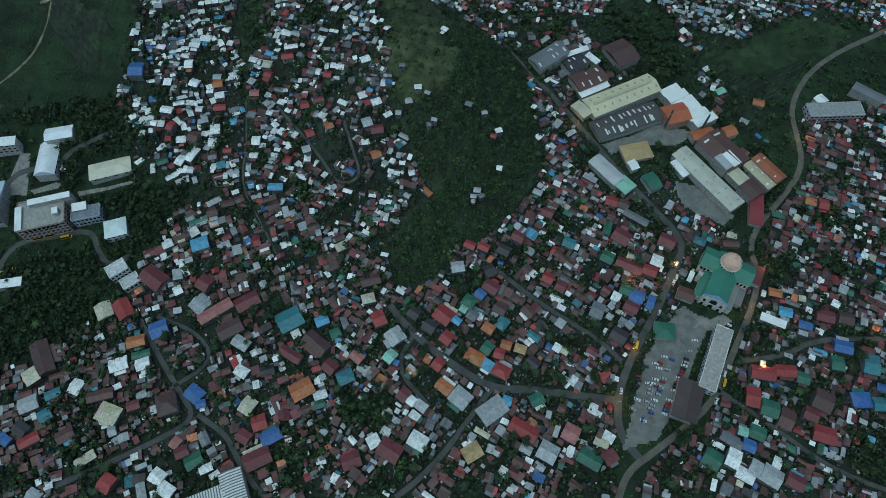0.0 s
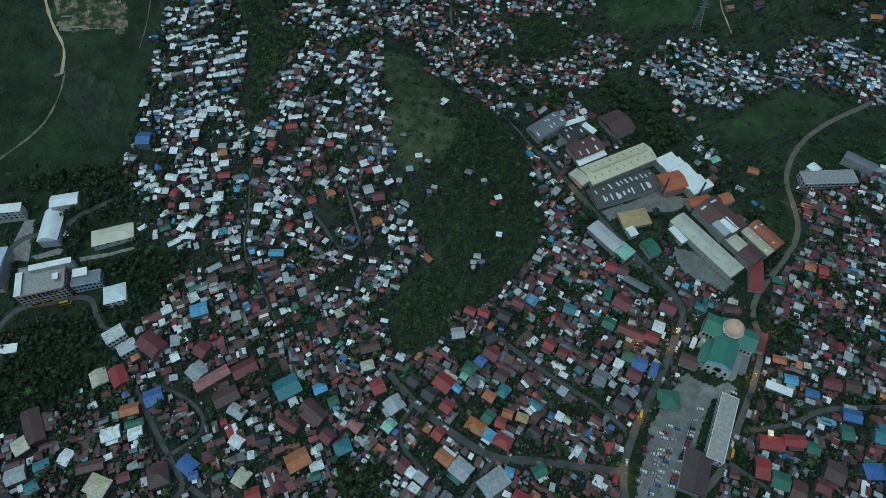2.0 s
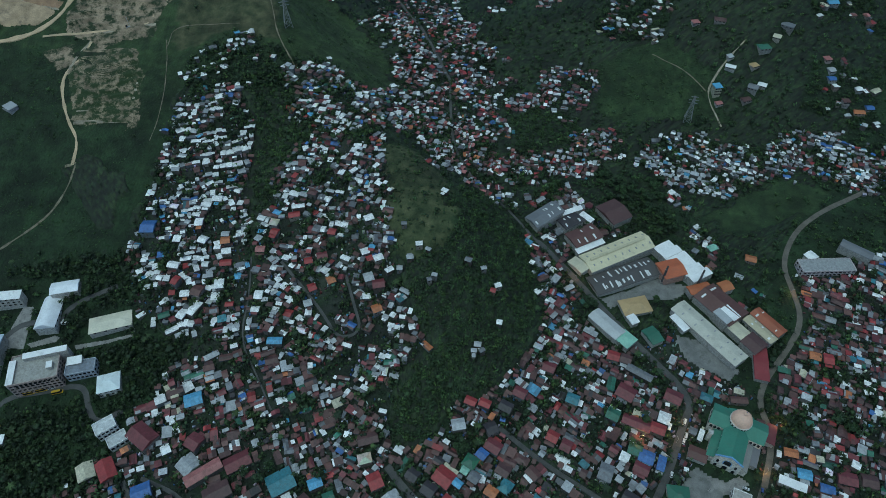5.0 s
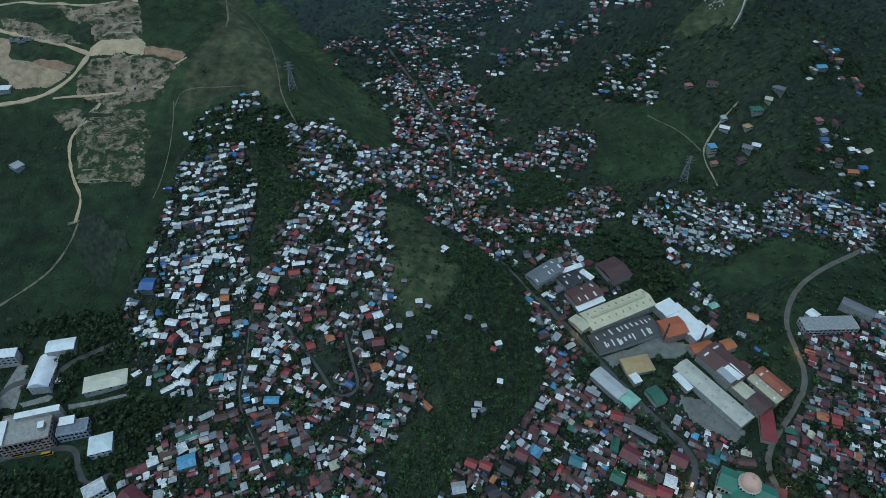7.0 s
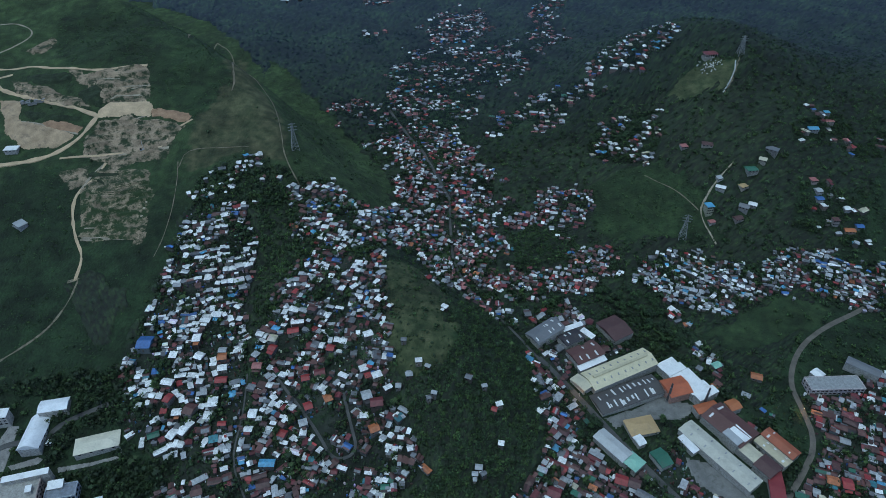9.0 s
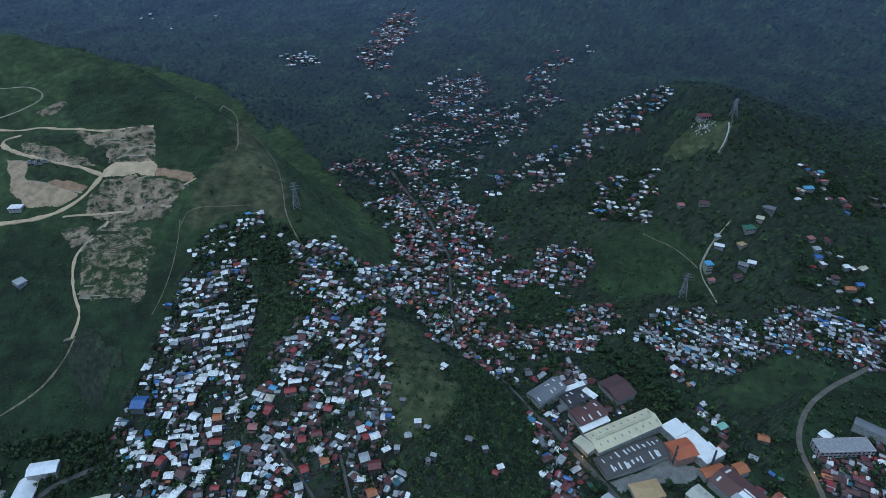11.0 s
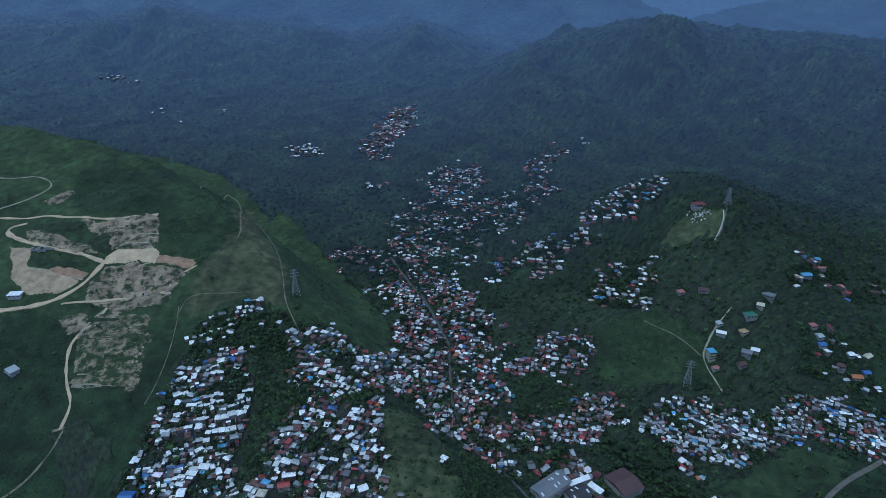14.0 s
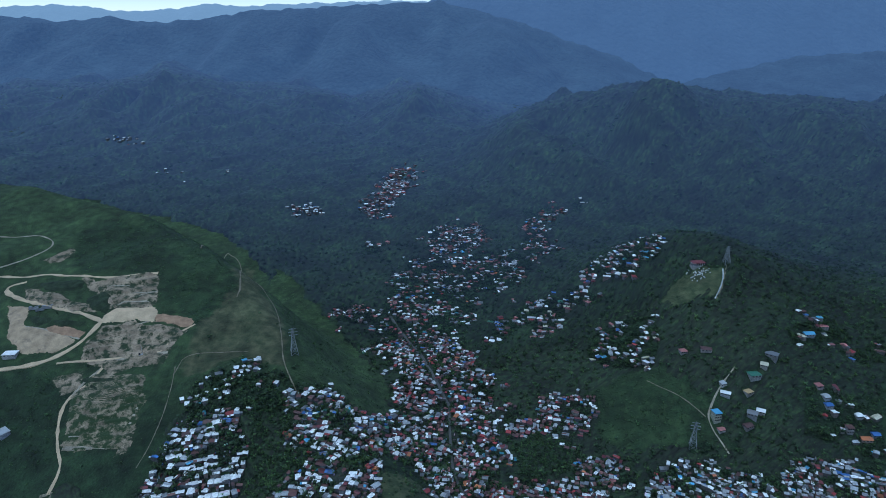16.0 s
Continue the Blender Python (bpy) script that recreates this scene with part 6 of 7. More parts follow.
roofed(-169, 72, 8, 7, 25, "maroon")
roofed(-170, 128, 6, 5, -20, "red")
roofed(-258, 46, 9, 7, -25, "silver")
roofed(-257, 50, 9, 8, -30, "rust")
roofed(-131, 82, 9, 8, -30, "maroon")
roofed(-123, 365, 9, 6, 15, "red")
roofed(-120, 371, 10, 4, 10, "white")
roofed(-139, 359, 7, 7, -10, "cream", "hip")
roofed(-138, 352, 6, 6, -20, "red")
roofed(-148, 337, 7, 6, 0, "pink")
roofed(-175, 327, 9, 6, 5, "red")
roofed(-178, 322, 5, 4, 10, "white")
roofed(-178, 346, 7, 7, 10, "orange")
roofed(-179, 352, 6, 5, 0, "silver")
roofed(-176, 337, 7, 6, 10, "white")
roofed(-201, 360, 6, 8, 5, "white")
roofed(-196, 346, 7, 7, -20, "white")
roofed(-190, 383, 8, 6, -5, "white")
roofed(-60, 353, 7, 6, 25, "white")
roofed(-51, 320, 7, 6, 25, "white")
roofed(-62, 327, 6, 6, 25, "white")
roofed(-58, 321, 5, 5, 25, "red")
roofed(-97, 329, 8, 7, 15, "maroon")
roofed(-108, 310, 7, 7, 25, "white")
roofed(-103, 304, 6, 7, 25, "red")
roofed(-88, 308, 6, 7, 25, "orange")
roofed(-98, 306, 7, 9, 25, "silver")
roofed(-50, 300, 9, 8, 10, "maroon")
roofed(-50, 293, 9, 8, 10, "red")
roofed(-58, 306, 7, 8, 20, "silver")
roofed(-51, 283, 7, 7, 25, "orange")
roofed(-211, 310, 5, 8, -20, "red")
roofed(-193, 302, 8, 9, -15, "rust")
roofed(-202, 300, 7, 6, 5, "white")
roofed(-177, 309, 7, 9, 10, "white")
roofed(-145, 300, 6, 8, 0, "white")
roofed(-157, 314, 5, 4, 0, "teal")
roofed(-215, 323, 9, 6, -10, "white")
roofed(-193, 289, 6, 13, -25, "white")
roofed(-202, 285, 6, 9, -25, "white")
roofed(-210, 283, 14, 6, 25, "teal")
roofed(-216, 284, 8, 5, 25, "green")
roofed(-153, 297, 7, 8, -5, "maroon")
roofed(-167, 293, 6, 4, 5, "red")
roofed(-120, 285, 6, 6, -20, "red")
roofed(-105, 291, 6, 6, 20, "silver")
roofed(-154, 306, 6, 8, 0, "silver")
roofed(-108, 326, 6, 6, 15, "red")
roofed(-90, 347, 6, 6, -10, "red")
roofed(-242, 356, 11, 13, 0, "blue")
roofed(-128, 264, 11, 6, 0, "cyan")
roofed(135, 230, 13, 12, -35, "maroon")
roofed(138, 206, 20, 8, -25, "maroon")
roofed(152, 201, 10, 8, -25, "red")
roofed(249, 83, 14, 11, -18, "red")
roofed(269, 360, 9, 7, -20, "orange")
roofed(237, 370, 8, 6, 25, "mint")
roofed(243, 365, 8, 6, -20, "cyan")
roofed(110, 170, 9, 12, -25, "grey")
roofed(116, 166, 8, 9, -25, "red")
roofed(140, 181, 10, 9, -25, "blue")
roofed(133, 186, 9, 8, -25, "green")
roofed(159, 210, 8, 9, -25, "white")
roofed(55, 224, 9, 8, -30, "maroon")
roofed(44, 213, 9, 8, -30, "dark")
roofed(29, 214, 8, 6, -25, "red")
roofed(19, 216, 8, 6, -25, "red")
roofed(10, 199, 9, 8, 10, "silver")
roofed(33, 198, 8, 9, 25, "dark")
roofed(241, 164, 9, 7, -25, "blue")
roofed(257, 159, 9, 6, -20, "blue")
roofed(251, 148, 10, 8, -25, "silver")
roofed(241, 184, 9, 6, -15, "orange")
roofed(273, 166, 12, 9, -15, "maroon")
roofed(287, 164, 10, 9, -15, "brown")
roofed(279, 143, 12, 9, -15, "blue")
roofed(287, 261, 8, 7, -20, "orange")
roofed(296, 258, 7, 9, -15, "red")
roofed(131, 261, 9, 8, -20, "red")
roofed(140, 258, 8, 8, -25, "brown")
roofed(79, 247, 9, 8, -25, "maroon")
roofed(94, 223, 9, 8, -25, "teal")
roofed(148, 246, 20, 6, -35, "grey")
roofed(181, 229, 10, 8, -15, "cream")
roofed(76, 194, 8, 8, -30, "red")
roofed(85, 188, 7, 9, -30, "maroon")
roofed(218, 124, 16, 9, -10, "red")
roofed(235, 126, 14, 8, -5, "red")
roofed(246, 121, 8, 8, -20, "green")
roofed(250, 116, 8, 6, -25, "teal")
roofed(208, 108, 9, 14, -15, "red")
roofed(217, 100, 11, 11, -20, "green")
roofed(211, 94, 6, 7, -20, "orange")
roofed(227, 93, 9, 13, -30, "rust")
roofed(233, 91, 6, 13, -30, "maroon")
roofed(254, 105, 12, 14, -30, "brown")
roofed(259, 100, 9, 12, -30, "maroon")
roofed(242, 103, 8, 8, -25, "teal")
roofed(244, 96, 9, 9, -28, "maroon")
roofed(281, 106, 13, 10, 0, "blue", "hip")
roofed(292, 103, 9, 9, 0, "teal")
roofed(294, 130, 10, 14, -15, "teal")
roofed(300, 128, 7, 14, -15, "cyan")
roofed(292, 142, 10, 14, -5, "maroon")
roofed(277, 140, 13, 9, -5, "blue")
roofed(205, 84, 10, 9, -25, "green")
roofed(211, 76, 10, 7, -30, "green")
roofed(198, 76, 8, 8, -25, "blue")
roofed(196, 85, 6, 6, -20, "mint")
roofed(226, 82, 5, 5, -30, "white")
roofed(236, 75, 14, 11, -25, "rust")
roofed(242, 71, 7, 8, -25, "maroon")
roofed(208, 57, 12, 12, -35, "silver")
roofed(187, 79, 14, 6, -35, "grey")
roofed(173, 68, 11, 12, -35, "green")
roofed(186, 68, 8, 12, -30, "white")
roofed(189, 63, 8, 8, -30, "white")
roofed(192, 58, 11, 8, -30, "white")
roofed(199, 62, 7, 10, -35, "silver")
roofed(223, 54, 11, 9, -30, "maroon")
roofed(230, 50, 7, 11, -25, "silver")
roofed(214, 65, 5, 6, -30, "white")
roofed(271, 131, 8, 10, -10, "green")
roofed(162, 210, 14, 9, 60, "white")
roofed(133, 190, 11, 11, -30, "green")
roofed(143, 182, 12, 10, -30, "blue")
roofed(149, 176, 5, 11, -25, "blue")
roofed(135, 173, 10, 8, -30, "maroon")
roofed(113, 165, 9, 10, -35, "red")
roofed(125, 181, 6, 7, -30, "white")
roofed(169, 226, 12, 10, -30, "maroon")
roofed(122, 212, 9, 9, -30, "green")
roofed(123, 151, 11, 10, -35, "dark")
roofed(155, 212, 5, 5, -40, "white")
roofed(177, 186, 9, 8, -30, "rust")
roofed(187, 193, 5, 12, -30, "rust")
roofed(186, 206, 4, 8, -30, "rust")
roofed(182, 197, 3, 9, -30, "white")
roofed(177, 200, 5, 5, -30, "grey")
roofed(169, 189, 5, 6, -30, "rust")
roofed(217, 224, 12, 5, -5, "rust")
roofed(223, 225, 5, 6, -5, "maroon")
roofed(1, 381, 5, 4, -35, "white")
roofed(-31, 342, 4, 3, 2, "grey")
roofed(-33, 339, 3, 3, -31, "silver")
roofed(-19, 325, 5, 4, 6, "white")
roofed(-12, 321, 4, 3, -27, "silver")
roofed(-26, 316, 5, 4, 10, "silver")
roofed(19, 317, 5, 4, -23, "grey")
roofed(31, 314, 4, 3, 14, "silver")
roofed(38, 299, 4, 4, -19, "red")
roofed(42, 304, 5, 4, 18, "white")
roofed(-7, 301, 4, 3, -15, "silver")
roofed(-11, 298, 3, 3, 22, "grey")
roofed(42, 275, 4, 4, -11, "white")
roofed(39, 276, 3, 3, 26, "grey")
roofed(25, 257, 5, 4, -7, "silver")
roofed(28, 252, 4, 3, 30, "grey")
roofed(22, 251, 4, 3, -3, "silver")
roofed(-42, 310, 6, 4, 34, "white")
roofed(-34, 310, 4, 4, 1, "silver")
roofed(-44, 376, 3, 3, -32, "white")
roofed(-210, 193, 19, 14, -35, "maroon")
roofed(-242, 169, 12, 11, -60, "cream")
roofed(-228, 170, 15, 11, -55, "red")
roofed(-221, 176, 12, 8, 60, "cream", "hip")
roofed(-219, 149, 15, 12, 20, "pink")
roofed(-200, 155, 12, 12, 25, "blue")
roofed(-227, 131, 17, 11, 20, "white")
roofed(-209, 132, 17, 8, 15, "silver")
roofed(-201, 127, 13, 8, 15, "silver")
roofed(-252, 116, 12, 11, 20, "white")
roofed(-277, 135, 25, 12, -60, "brown")
roofed(-285, 126, 16, 11, -60, "cream", "hip")
roofed(-277, 105, 21, 11, 20, "teal")
roofed(-267, 97, 12, 10, 20, "green")
roofed(-225, 98, 19, 16, 20, "cream")
roofed(-237, 112, 25, 11, 15, "rust")
roofed(-233, 67, 16, 6, 40, "white")
roofed(-251, 84, 17, 9, 20, "maroon")
roofed(-275, 78, 15, 10, 30, "maroon")
roofed(-180, 219, 12, 10, 20, "cyan")
roofed(-173, 189, 10, 11, -30, "maroon")
roofed(-174, 174, 12, 13, -40, "silver")
roofed(-162, 168, 25, 8, 35, "pink")
roofed(-150, 155, 17, 11, 30, "brown")
roofed(-141, 145, 12, 8, -30, "silver")
roofed(-141, 176, 17, 11, 30, "maroon")
roofed(-109, 162, 17, 15, 30, "teal")
roofed(-166, 138, 10, 10, 15, "green")
roofed(-140, 127, 13, 10, 20, "white", "hip")
roofed(-168, 110, 12, 10, -35, "blue")
roofed(-158, 102, 12, 12, 25, "tan")
roofed(-135, 104, 15, 12, -55, "cream")
roofed(-128, 110, 15, 7, -55, "cream", "hip")
roofed(-156, 84, 17, 12, 30, "cream")
roofed(-148, 73, 19, 16, 30, "brown")
roofed(-122, 91, 9, 10, 20, "red")
roofed(-120, 68, 17, 11, 25, "maroon")
roofed(-113, 82, 13, 9, 30, "blue")
roofed(-107, 68, 10, 12, 20, "white")
roofed(-106, 137, 17, 7, -30, "maroon")
roofed(-186, 60, 17, 11, 30, "white")
roofed(-169, 63, 10, 11, -30, "dark")
roofed(-66, 122, 15, 12, 30, "teal", "hip")
roofed(-96, 113, 15, 12, 30, "orange")
roofed(-90, 160, 19, 8, 30, "cyan")
roofed(-89, 145, 19, 11, -40, "brown")
roofed(66, 104, 17, 13, 10, "green")
roofed(55, 109, 16, 6, 30, "white")
roofed(32, 99, 19, 13, 35, "silver")
roofed(23, 89, 10, 12, 35, "maroon")
roofed(14, 84, 10, 11, -50, "pink")
roofed(52, 86, 19, 10, -30, "red")
roofed(67, 72, 12, 12, -30, "silver")
roofed(83, 84, 10, 11, -30, "pink")
roofed(74, 73, 12, 12, -30, "maroon")
roofed(18, 72, 12, 10, 30, "tan")
roofed(-35, 73, 15, 12, -30, "maroon")
roofed(-46, 79, 8, 8, 30, "white")
roofed(-20, 61, 17, 13, -25, "maroon")
roofed(-17, 79, 12, 10, -30, "white")
roofed(-60, 67, 12, 10, 20, "maroon")
roofed(141, 206, 23, 9, -40, "maroon")
roofed(145, 181, 12, 11, 25, "blue")
roofed(136, 172, 10, 9, -20, "pink")
roofed(117, 167, 12, 10, 40, "red")
roofed(117, 214, 8, 9, 30, "green")
roofed(164, 212, 12, 10, 55, "white")
roofed(242, 186, 12, 7, -10, "pink")
roofed(235, 166, 21, 4, -25, "white", "hip")
roofed(245, 169, 9, 7, -15, "cyan")
roofed(264, 162, 10, 7, -35, "blue")
roofed(280, 167, 21, 11, -20, "maroon")
roofed(293, 164, 10, 10, -10, "maroon")
roofed(279, 142, 13, 11, -5, "blue")
roofed(295, 144, 12, 14, -10, "maroon")
roofed(225, 126, 29, 8, -5, "maroon")
roofed(247, 126, 12, 9, -8, "red")
roofed(251, 119, 15, 8, -15, "teal")
roofed(285, 106, 13, 11, -10, "cyan")
roofed(251, 83, 19, 17, -35, "red")
roofed(259, 110, 15, 16, -35, "brown")
roofed(198, 85, 8, 7, 20, "teal")
roofed(201, 76, 9, 8, 20, "blue")
roofed(190, 66, 10, 9, -40, "silver")
roofed(94, 68, 15, 10, -30, "green")
roofed(117, 77, 13, 12, 15, "orange")
roofed(107, 69, 9, 8, 30, "maroon")
roofed(107, 61, 15, 10, 20, "silver")
roofed(233, 74, 15, 11, -30, "maroon")
roofed(211, 91, 10, 12, -30, "green")
roofed(232, 88, 10, 13, -30, "rust")


# ---- trees ----
def lump(rng, n=1):
    """A rough ball of foliage: an icosahedron pulled about."""
    g = (1 + 5 ** 0.5) / 2
    v = np.array([(-1, g, 0), (1, g, 0), (-1, -g, 0), (1, -g, 0), (0, -1, g), (0, 1, g), (0, -1, -g), (0, 1, -g), (g, 0, -1), (g, 0, 1), (-g, 0, -1), (-g, 0, 1)]) / 1.902
    f = np.array([(0, 11, 5), (0, 5, 1), (0, 1, 7), (0, 7, 10), (0, 10, 11), (1, 5, 9), (5, 11, 4), (11, 10, 2), (10, 7, 6), (7, 1, 8),
                  (3, 9, 4), (3, 4, 2), (3, 2, 6), (3, 6, 8), (3, 8, 9), (4, 9, 5), (2, 4, 11), (6, 2, 10), (8, 6, 7), (9, 8, 1)])
    return v * rng.uniform(0.6, 1.25, (12, 1)), f


def bud(rng):
    """The small core of a bush: an octahedron pulled about."""
    v = np.array([(1, 0, 0), (0, 1, 0), (-1, 0, 0), (0, -1, 0), (0, 0, 1), (0, 0, -1)], float) * rng.uniform(0.75, 1.2, (6, 1))
    return v, np.array([(0, 1, 4), (1, 2, 4), (2, 3, 4), (3, 0, 4), (1, 0, 5), (2, 1, 5), (3, 2, 5), (0, 3, 5)])


def crown(seed, lumps, leaves, tall=0.75, spray=0.3):
    """Foliage within a unit crown: a ragged cloud of leaf sprays round small cores; corners, triangles, shade of each triangle."""
    rng = np.random.default_rng(seed)
    vs, fs, ts, o, mids = [], [], [], 0, []
    for k in range(lumps):
        v, f = lump(rng) if lumps > 1 else bud(rng)
        a, r = rng.uniform(0, 6.28), rng.uniform(0.25, 0.6) if lumps > 1 else 0
        c = np.array([r * math.cos(a), r * math.sin(a), rng.uniform(-0.25, 0.35) * tall + 0.05])
        size = rng.uniform(0.3, 0.46) if lumps > 1 else 0.6
        # cores get tones of 0.6 to 1.0, the sprays up to 1.75
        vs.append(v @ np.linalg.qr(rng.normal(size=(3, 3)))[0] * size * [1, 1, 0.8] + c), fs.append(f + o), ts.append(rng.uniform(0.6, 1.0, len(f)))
        mids.append((c, size))
        o += len(v)
    for _ in range(leaves):
        d = rng.normal(size=3)
        d[2] = abs(d[2]) * 0.9 - 0.2
        d /= np.linalg.norm(d)
        c, size = mids[rng.integers(0, lumps)]
        c = c + d * size * rng.uniform(0.8, 1.65) * [1, 1, 0.9]
        n = d + rng.normal(size=3) * 0.45
        u = np.cross(n, rng.normal(size=3))
        u = u / np.linalg.norm(u) * spray * rng.uniform(0.35, 0.9)
        w = np.cross(n / np.linalg.norm(n), u) * rng.uniform(0.9, 1.9)
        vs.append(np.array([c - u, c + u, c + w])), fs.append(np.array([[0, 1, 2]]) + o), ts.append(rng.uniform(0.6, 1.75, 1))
        o += 3
    return np.concatenate(vs), np.concatenate(fs), np.concatenate(ts)


def palm_crown(seed):
    rng = np.random.default_rng(seed)
    vs, fs, o = [], [], 0
    for k in range(11):
        a, droop = k * 0.571 + rng.uniform(-0.2, 0.2), rng.uniform(0.2, 0.8)
        d, n = np.array([math.cos(a), math.sin(a), 0]), np.array([-math.sin(a), math.cos(a), 0])
        for s in range(3):
            r0, r1 = s / 3, (s + 1) / 3
            p0, p1 = d * r0 + [0, 0, 0.25 * r0 - droop * r0 * r0], d * r1 + [0, 0, 0.25 * r1 - droop * r1 * r1]
            wid = [0.03, 0.13, 0.11, 0.01]
            vs.append(np.array([p0 - n * wid[s], p0 + n * wid[s], p1 + n * wid[s + 1], p1 - n * wid[s + 1]]))
            fs.append(np.array([[0, 1, 2], [0, 2, 3]]) + o)
            o += 4
    f = np.concatenate(fs)
    return np.concatenate(vs), f, np.full(len(f), 1.0)


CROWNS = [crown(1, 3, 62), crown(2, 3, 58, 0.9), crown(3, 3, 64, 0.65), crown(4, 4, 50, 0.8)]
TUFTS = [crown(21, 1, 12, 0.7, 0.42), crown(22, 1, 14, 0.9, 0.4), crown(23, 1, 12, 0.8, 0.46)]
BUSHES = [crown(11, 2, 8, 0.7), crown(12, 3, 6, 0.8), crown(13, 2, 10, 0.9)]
PALM = palm_crown(5)
_o = np.array([(1, 0, 0.1), (-0.3, 0.9, 0.1), (-0.6, -0.8, 0.1), (0.15, 0.1, 1.0), (0.7, 0.7, 0.5), (-0.9, 0.2, 0.45), (0.3, -0.9, 0.5)])
SPRIGS = [(_o * s * 0.75, np.array([(0, 4, 3), (4, 1, 3), (1, 5, 3), (5, 2, 3), (2, 6, 3), (6, 0, 3), (0, 1, 4), (1, 2, 5), (2, 0, 6)]), np.linspace(0.75, 1.3, 9)) for s in ((1, 1, 1), (1.2, 0.8, 1.3))]
GREENS = np.array([(0.029, 0.060, 0.021), (0.036, 0.074, 0.023), (0.025, 0.050, 0.021), (0.050, 0.090, 0.025), (0.028, 0.055, 0.023)])


def trunk(height, r=0.16, limbs=3, seed=0):
    """A tapered trunk with a few limbs."""
    rng = random.Random(seed)
    verts, faces = [], []

    def limb(a, b, ra, rb):
        a, b = Vector(a), Vector(b)
        q = (b - a).to_track_quat("Z", "Y")
        o = len(verts)
        for c, rad in ((a, ra), (b, rb)):
            verts.extend(tuple(c + q @ Vector((rad * math.cos(k * 1.0472), rad * math.sin(k * 1.0472), 0))) for k in range(6))
        faces.extend((o + k, o + (k + 1) % 6, o + 6 + (k + 1) % 6, o + 6 + k) for k in range(6))

    limb((0, 0, -0.6), (0.1, 0, height), r * 1.4, r * 0.7)
    for _ in range(limbs):
        a, k = rng.uniform(0, 6.28), rng.uniform(0.55, 0.85)
        limb((0.08 * k, 0, height * k), (math.cos(a) * height * 0.35, math.sin(a) * height * 0.35, height * (k + 0.35)), r * 0.6, r * 0.25)
    return verts, faces


def grove(name, label, x, y, size, kinds, seed, sink=0.3, palms=0.0, trunks=True, material=None, even=1.0, shade=1.0, seat=0.95, kind="stuff"):
    """Many trees in one mesh. size: crown radius of each."""
    rng = np.random.default_rng(seed)
    x, y, size = np.asarray(x, float), np.asarray(y, float), np.asarray(size, float)
    z = ground(x, y)
    vs, fs, cs, o = [], [], [], 0
    pick, palm = rng.integers(0, len(kinds), len(x)), rng.random(len(x)) < palms
    for i in range(len(x)):
        v, f, t = PALM if palm[i] else kinds[pick[i]]
        a = rng.uniform(0, 6.28)
        c, s = math.cos(a), math.sin(a)
        k = size[i] * (1.0 if not palm[i] else 0.9)
        lift = k * seat - sink if not palm[i] else 7.5
        w = np.c_[v[:, 0] * c - v[:, 1] * s, v[:, 0] * s + v[:, 1] * c, v[:, 2] * rng.uniform(0.85, 1.25)] * k + [x[i], y[i], z[i] + lift]
        vs.append(w), fs.append(f + o)
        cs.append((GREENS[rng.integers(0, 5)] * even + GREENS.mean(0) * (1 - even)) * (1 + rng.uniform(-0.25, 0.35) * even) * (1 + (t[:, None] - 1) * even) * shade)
        o += len(w)
        if trunks and (palm[i] or k > 2.2):
            h = lift if palm[i] else k * 0.9
            r = 0.2 if palm[i] else 0.1 * k
            vs.append(np.array([(x[i] - r, y[i] - r, z[i] - 0.5), (x[i] + r, y[i] - r, z[i] - 0.5), (x[i], y[i] + r, z[i] - 0.5), (x[i], y[i], z[i] + h)]))
            fs.append(np.array([[0, 1, 3], [1, 2, 3], [2, 0, 3]]) + o)
            cs.append(np.full((3, 3), 0.07))
            o += 4
    v, f, c = np.concatenate(vs), np.concatenate(fs), np.concatenate(cs)
    me = bpy.data.meshes.new(name)
    me.vertices.add(len(v))
    me.vertices.foreach_set("co", v.astype(np.float32).ravel())
    me.loops.add(f.size)
    me.loops.foreach_set("vertex_index", f.astype(np.int32).ravel())
    me.polygons.add(len(f))
    me.polygons.foreach_set("loop_start", np.arange(0, f.size, 3, dtype=np.int32))
    me.materials.append(material or LEAF)
    att = me.color_attributes.new("tint", "FLOAT_COLOR", "CORNER")
    att.data.foreach_set("color", np.repeat(np.c_[c, np.ones(len(c))], 3, 0).astype(np.float32).ravel())
    me.update(calc_edges=True)
    return tagged(new(name, me), label, "trees", kind=kind)


def scatter(rng, n, x0, x1, y0, y1, test):
    """n tries at random places, kept where test(x, y) holds."""
    x, y = rng.uniform(x0, x1, n), rng.uniform(y0, y1, n)
    ok = test(x, y)
    return x[ok], y[ok]


def bare(x, y):
    return TAKEN[cells(x, y)] == 0


def in_any(polys, x, y):
    ok = np.zeros(x.shape, bool)
    for p in polys:
        ok |= inside(p, x, y)
    return ok


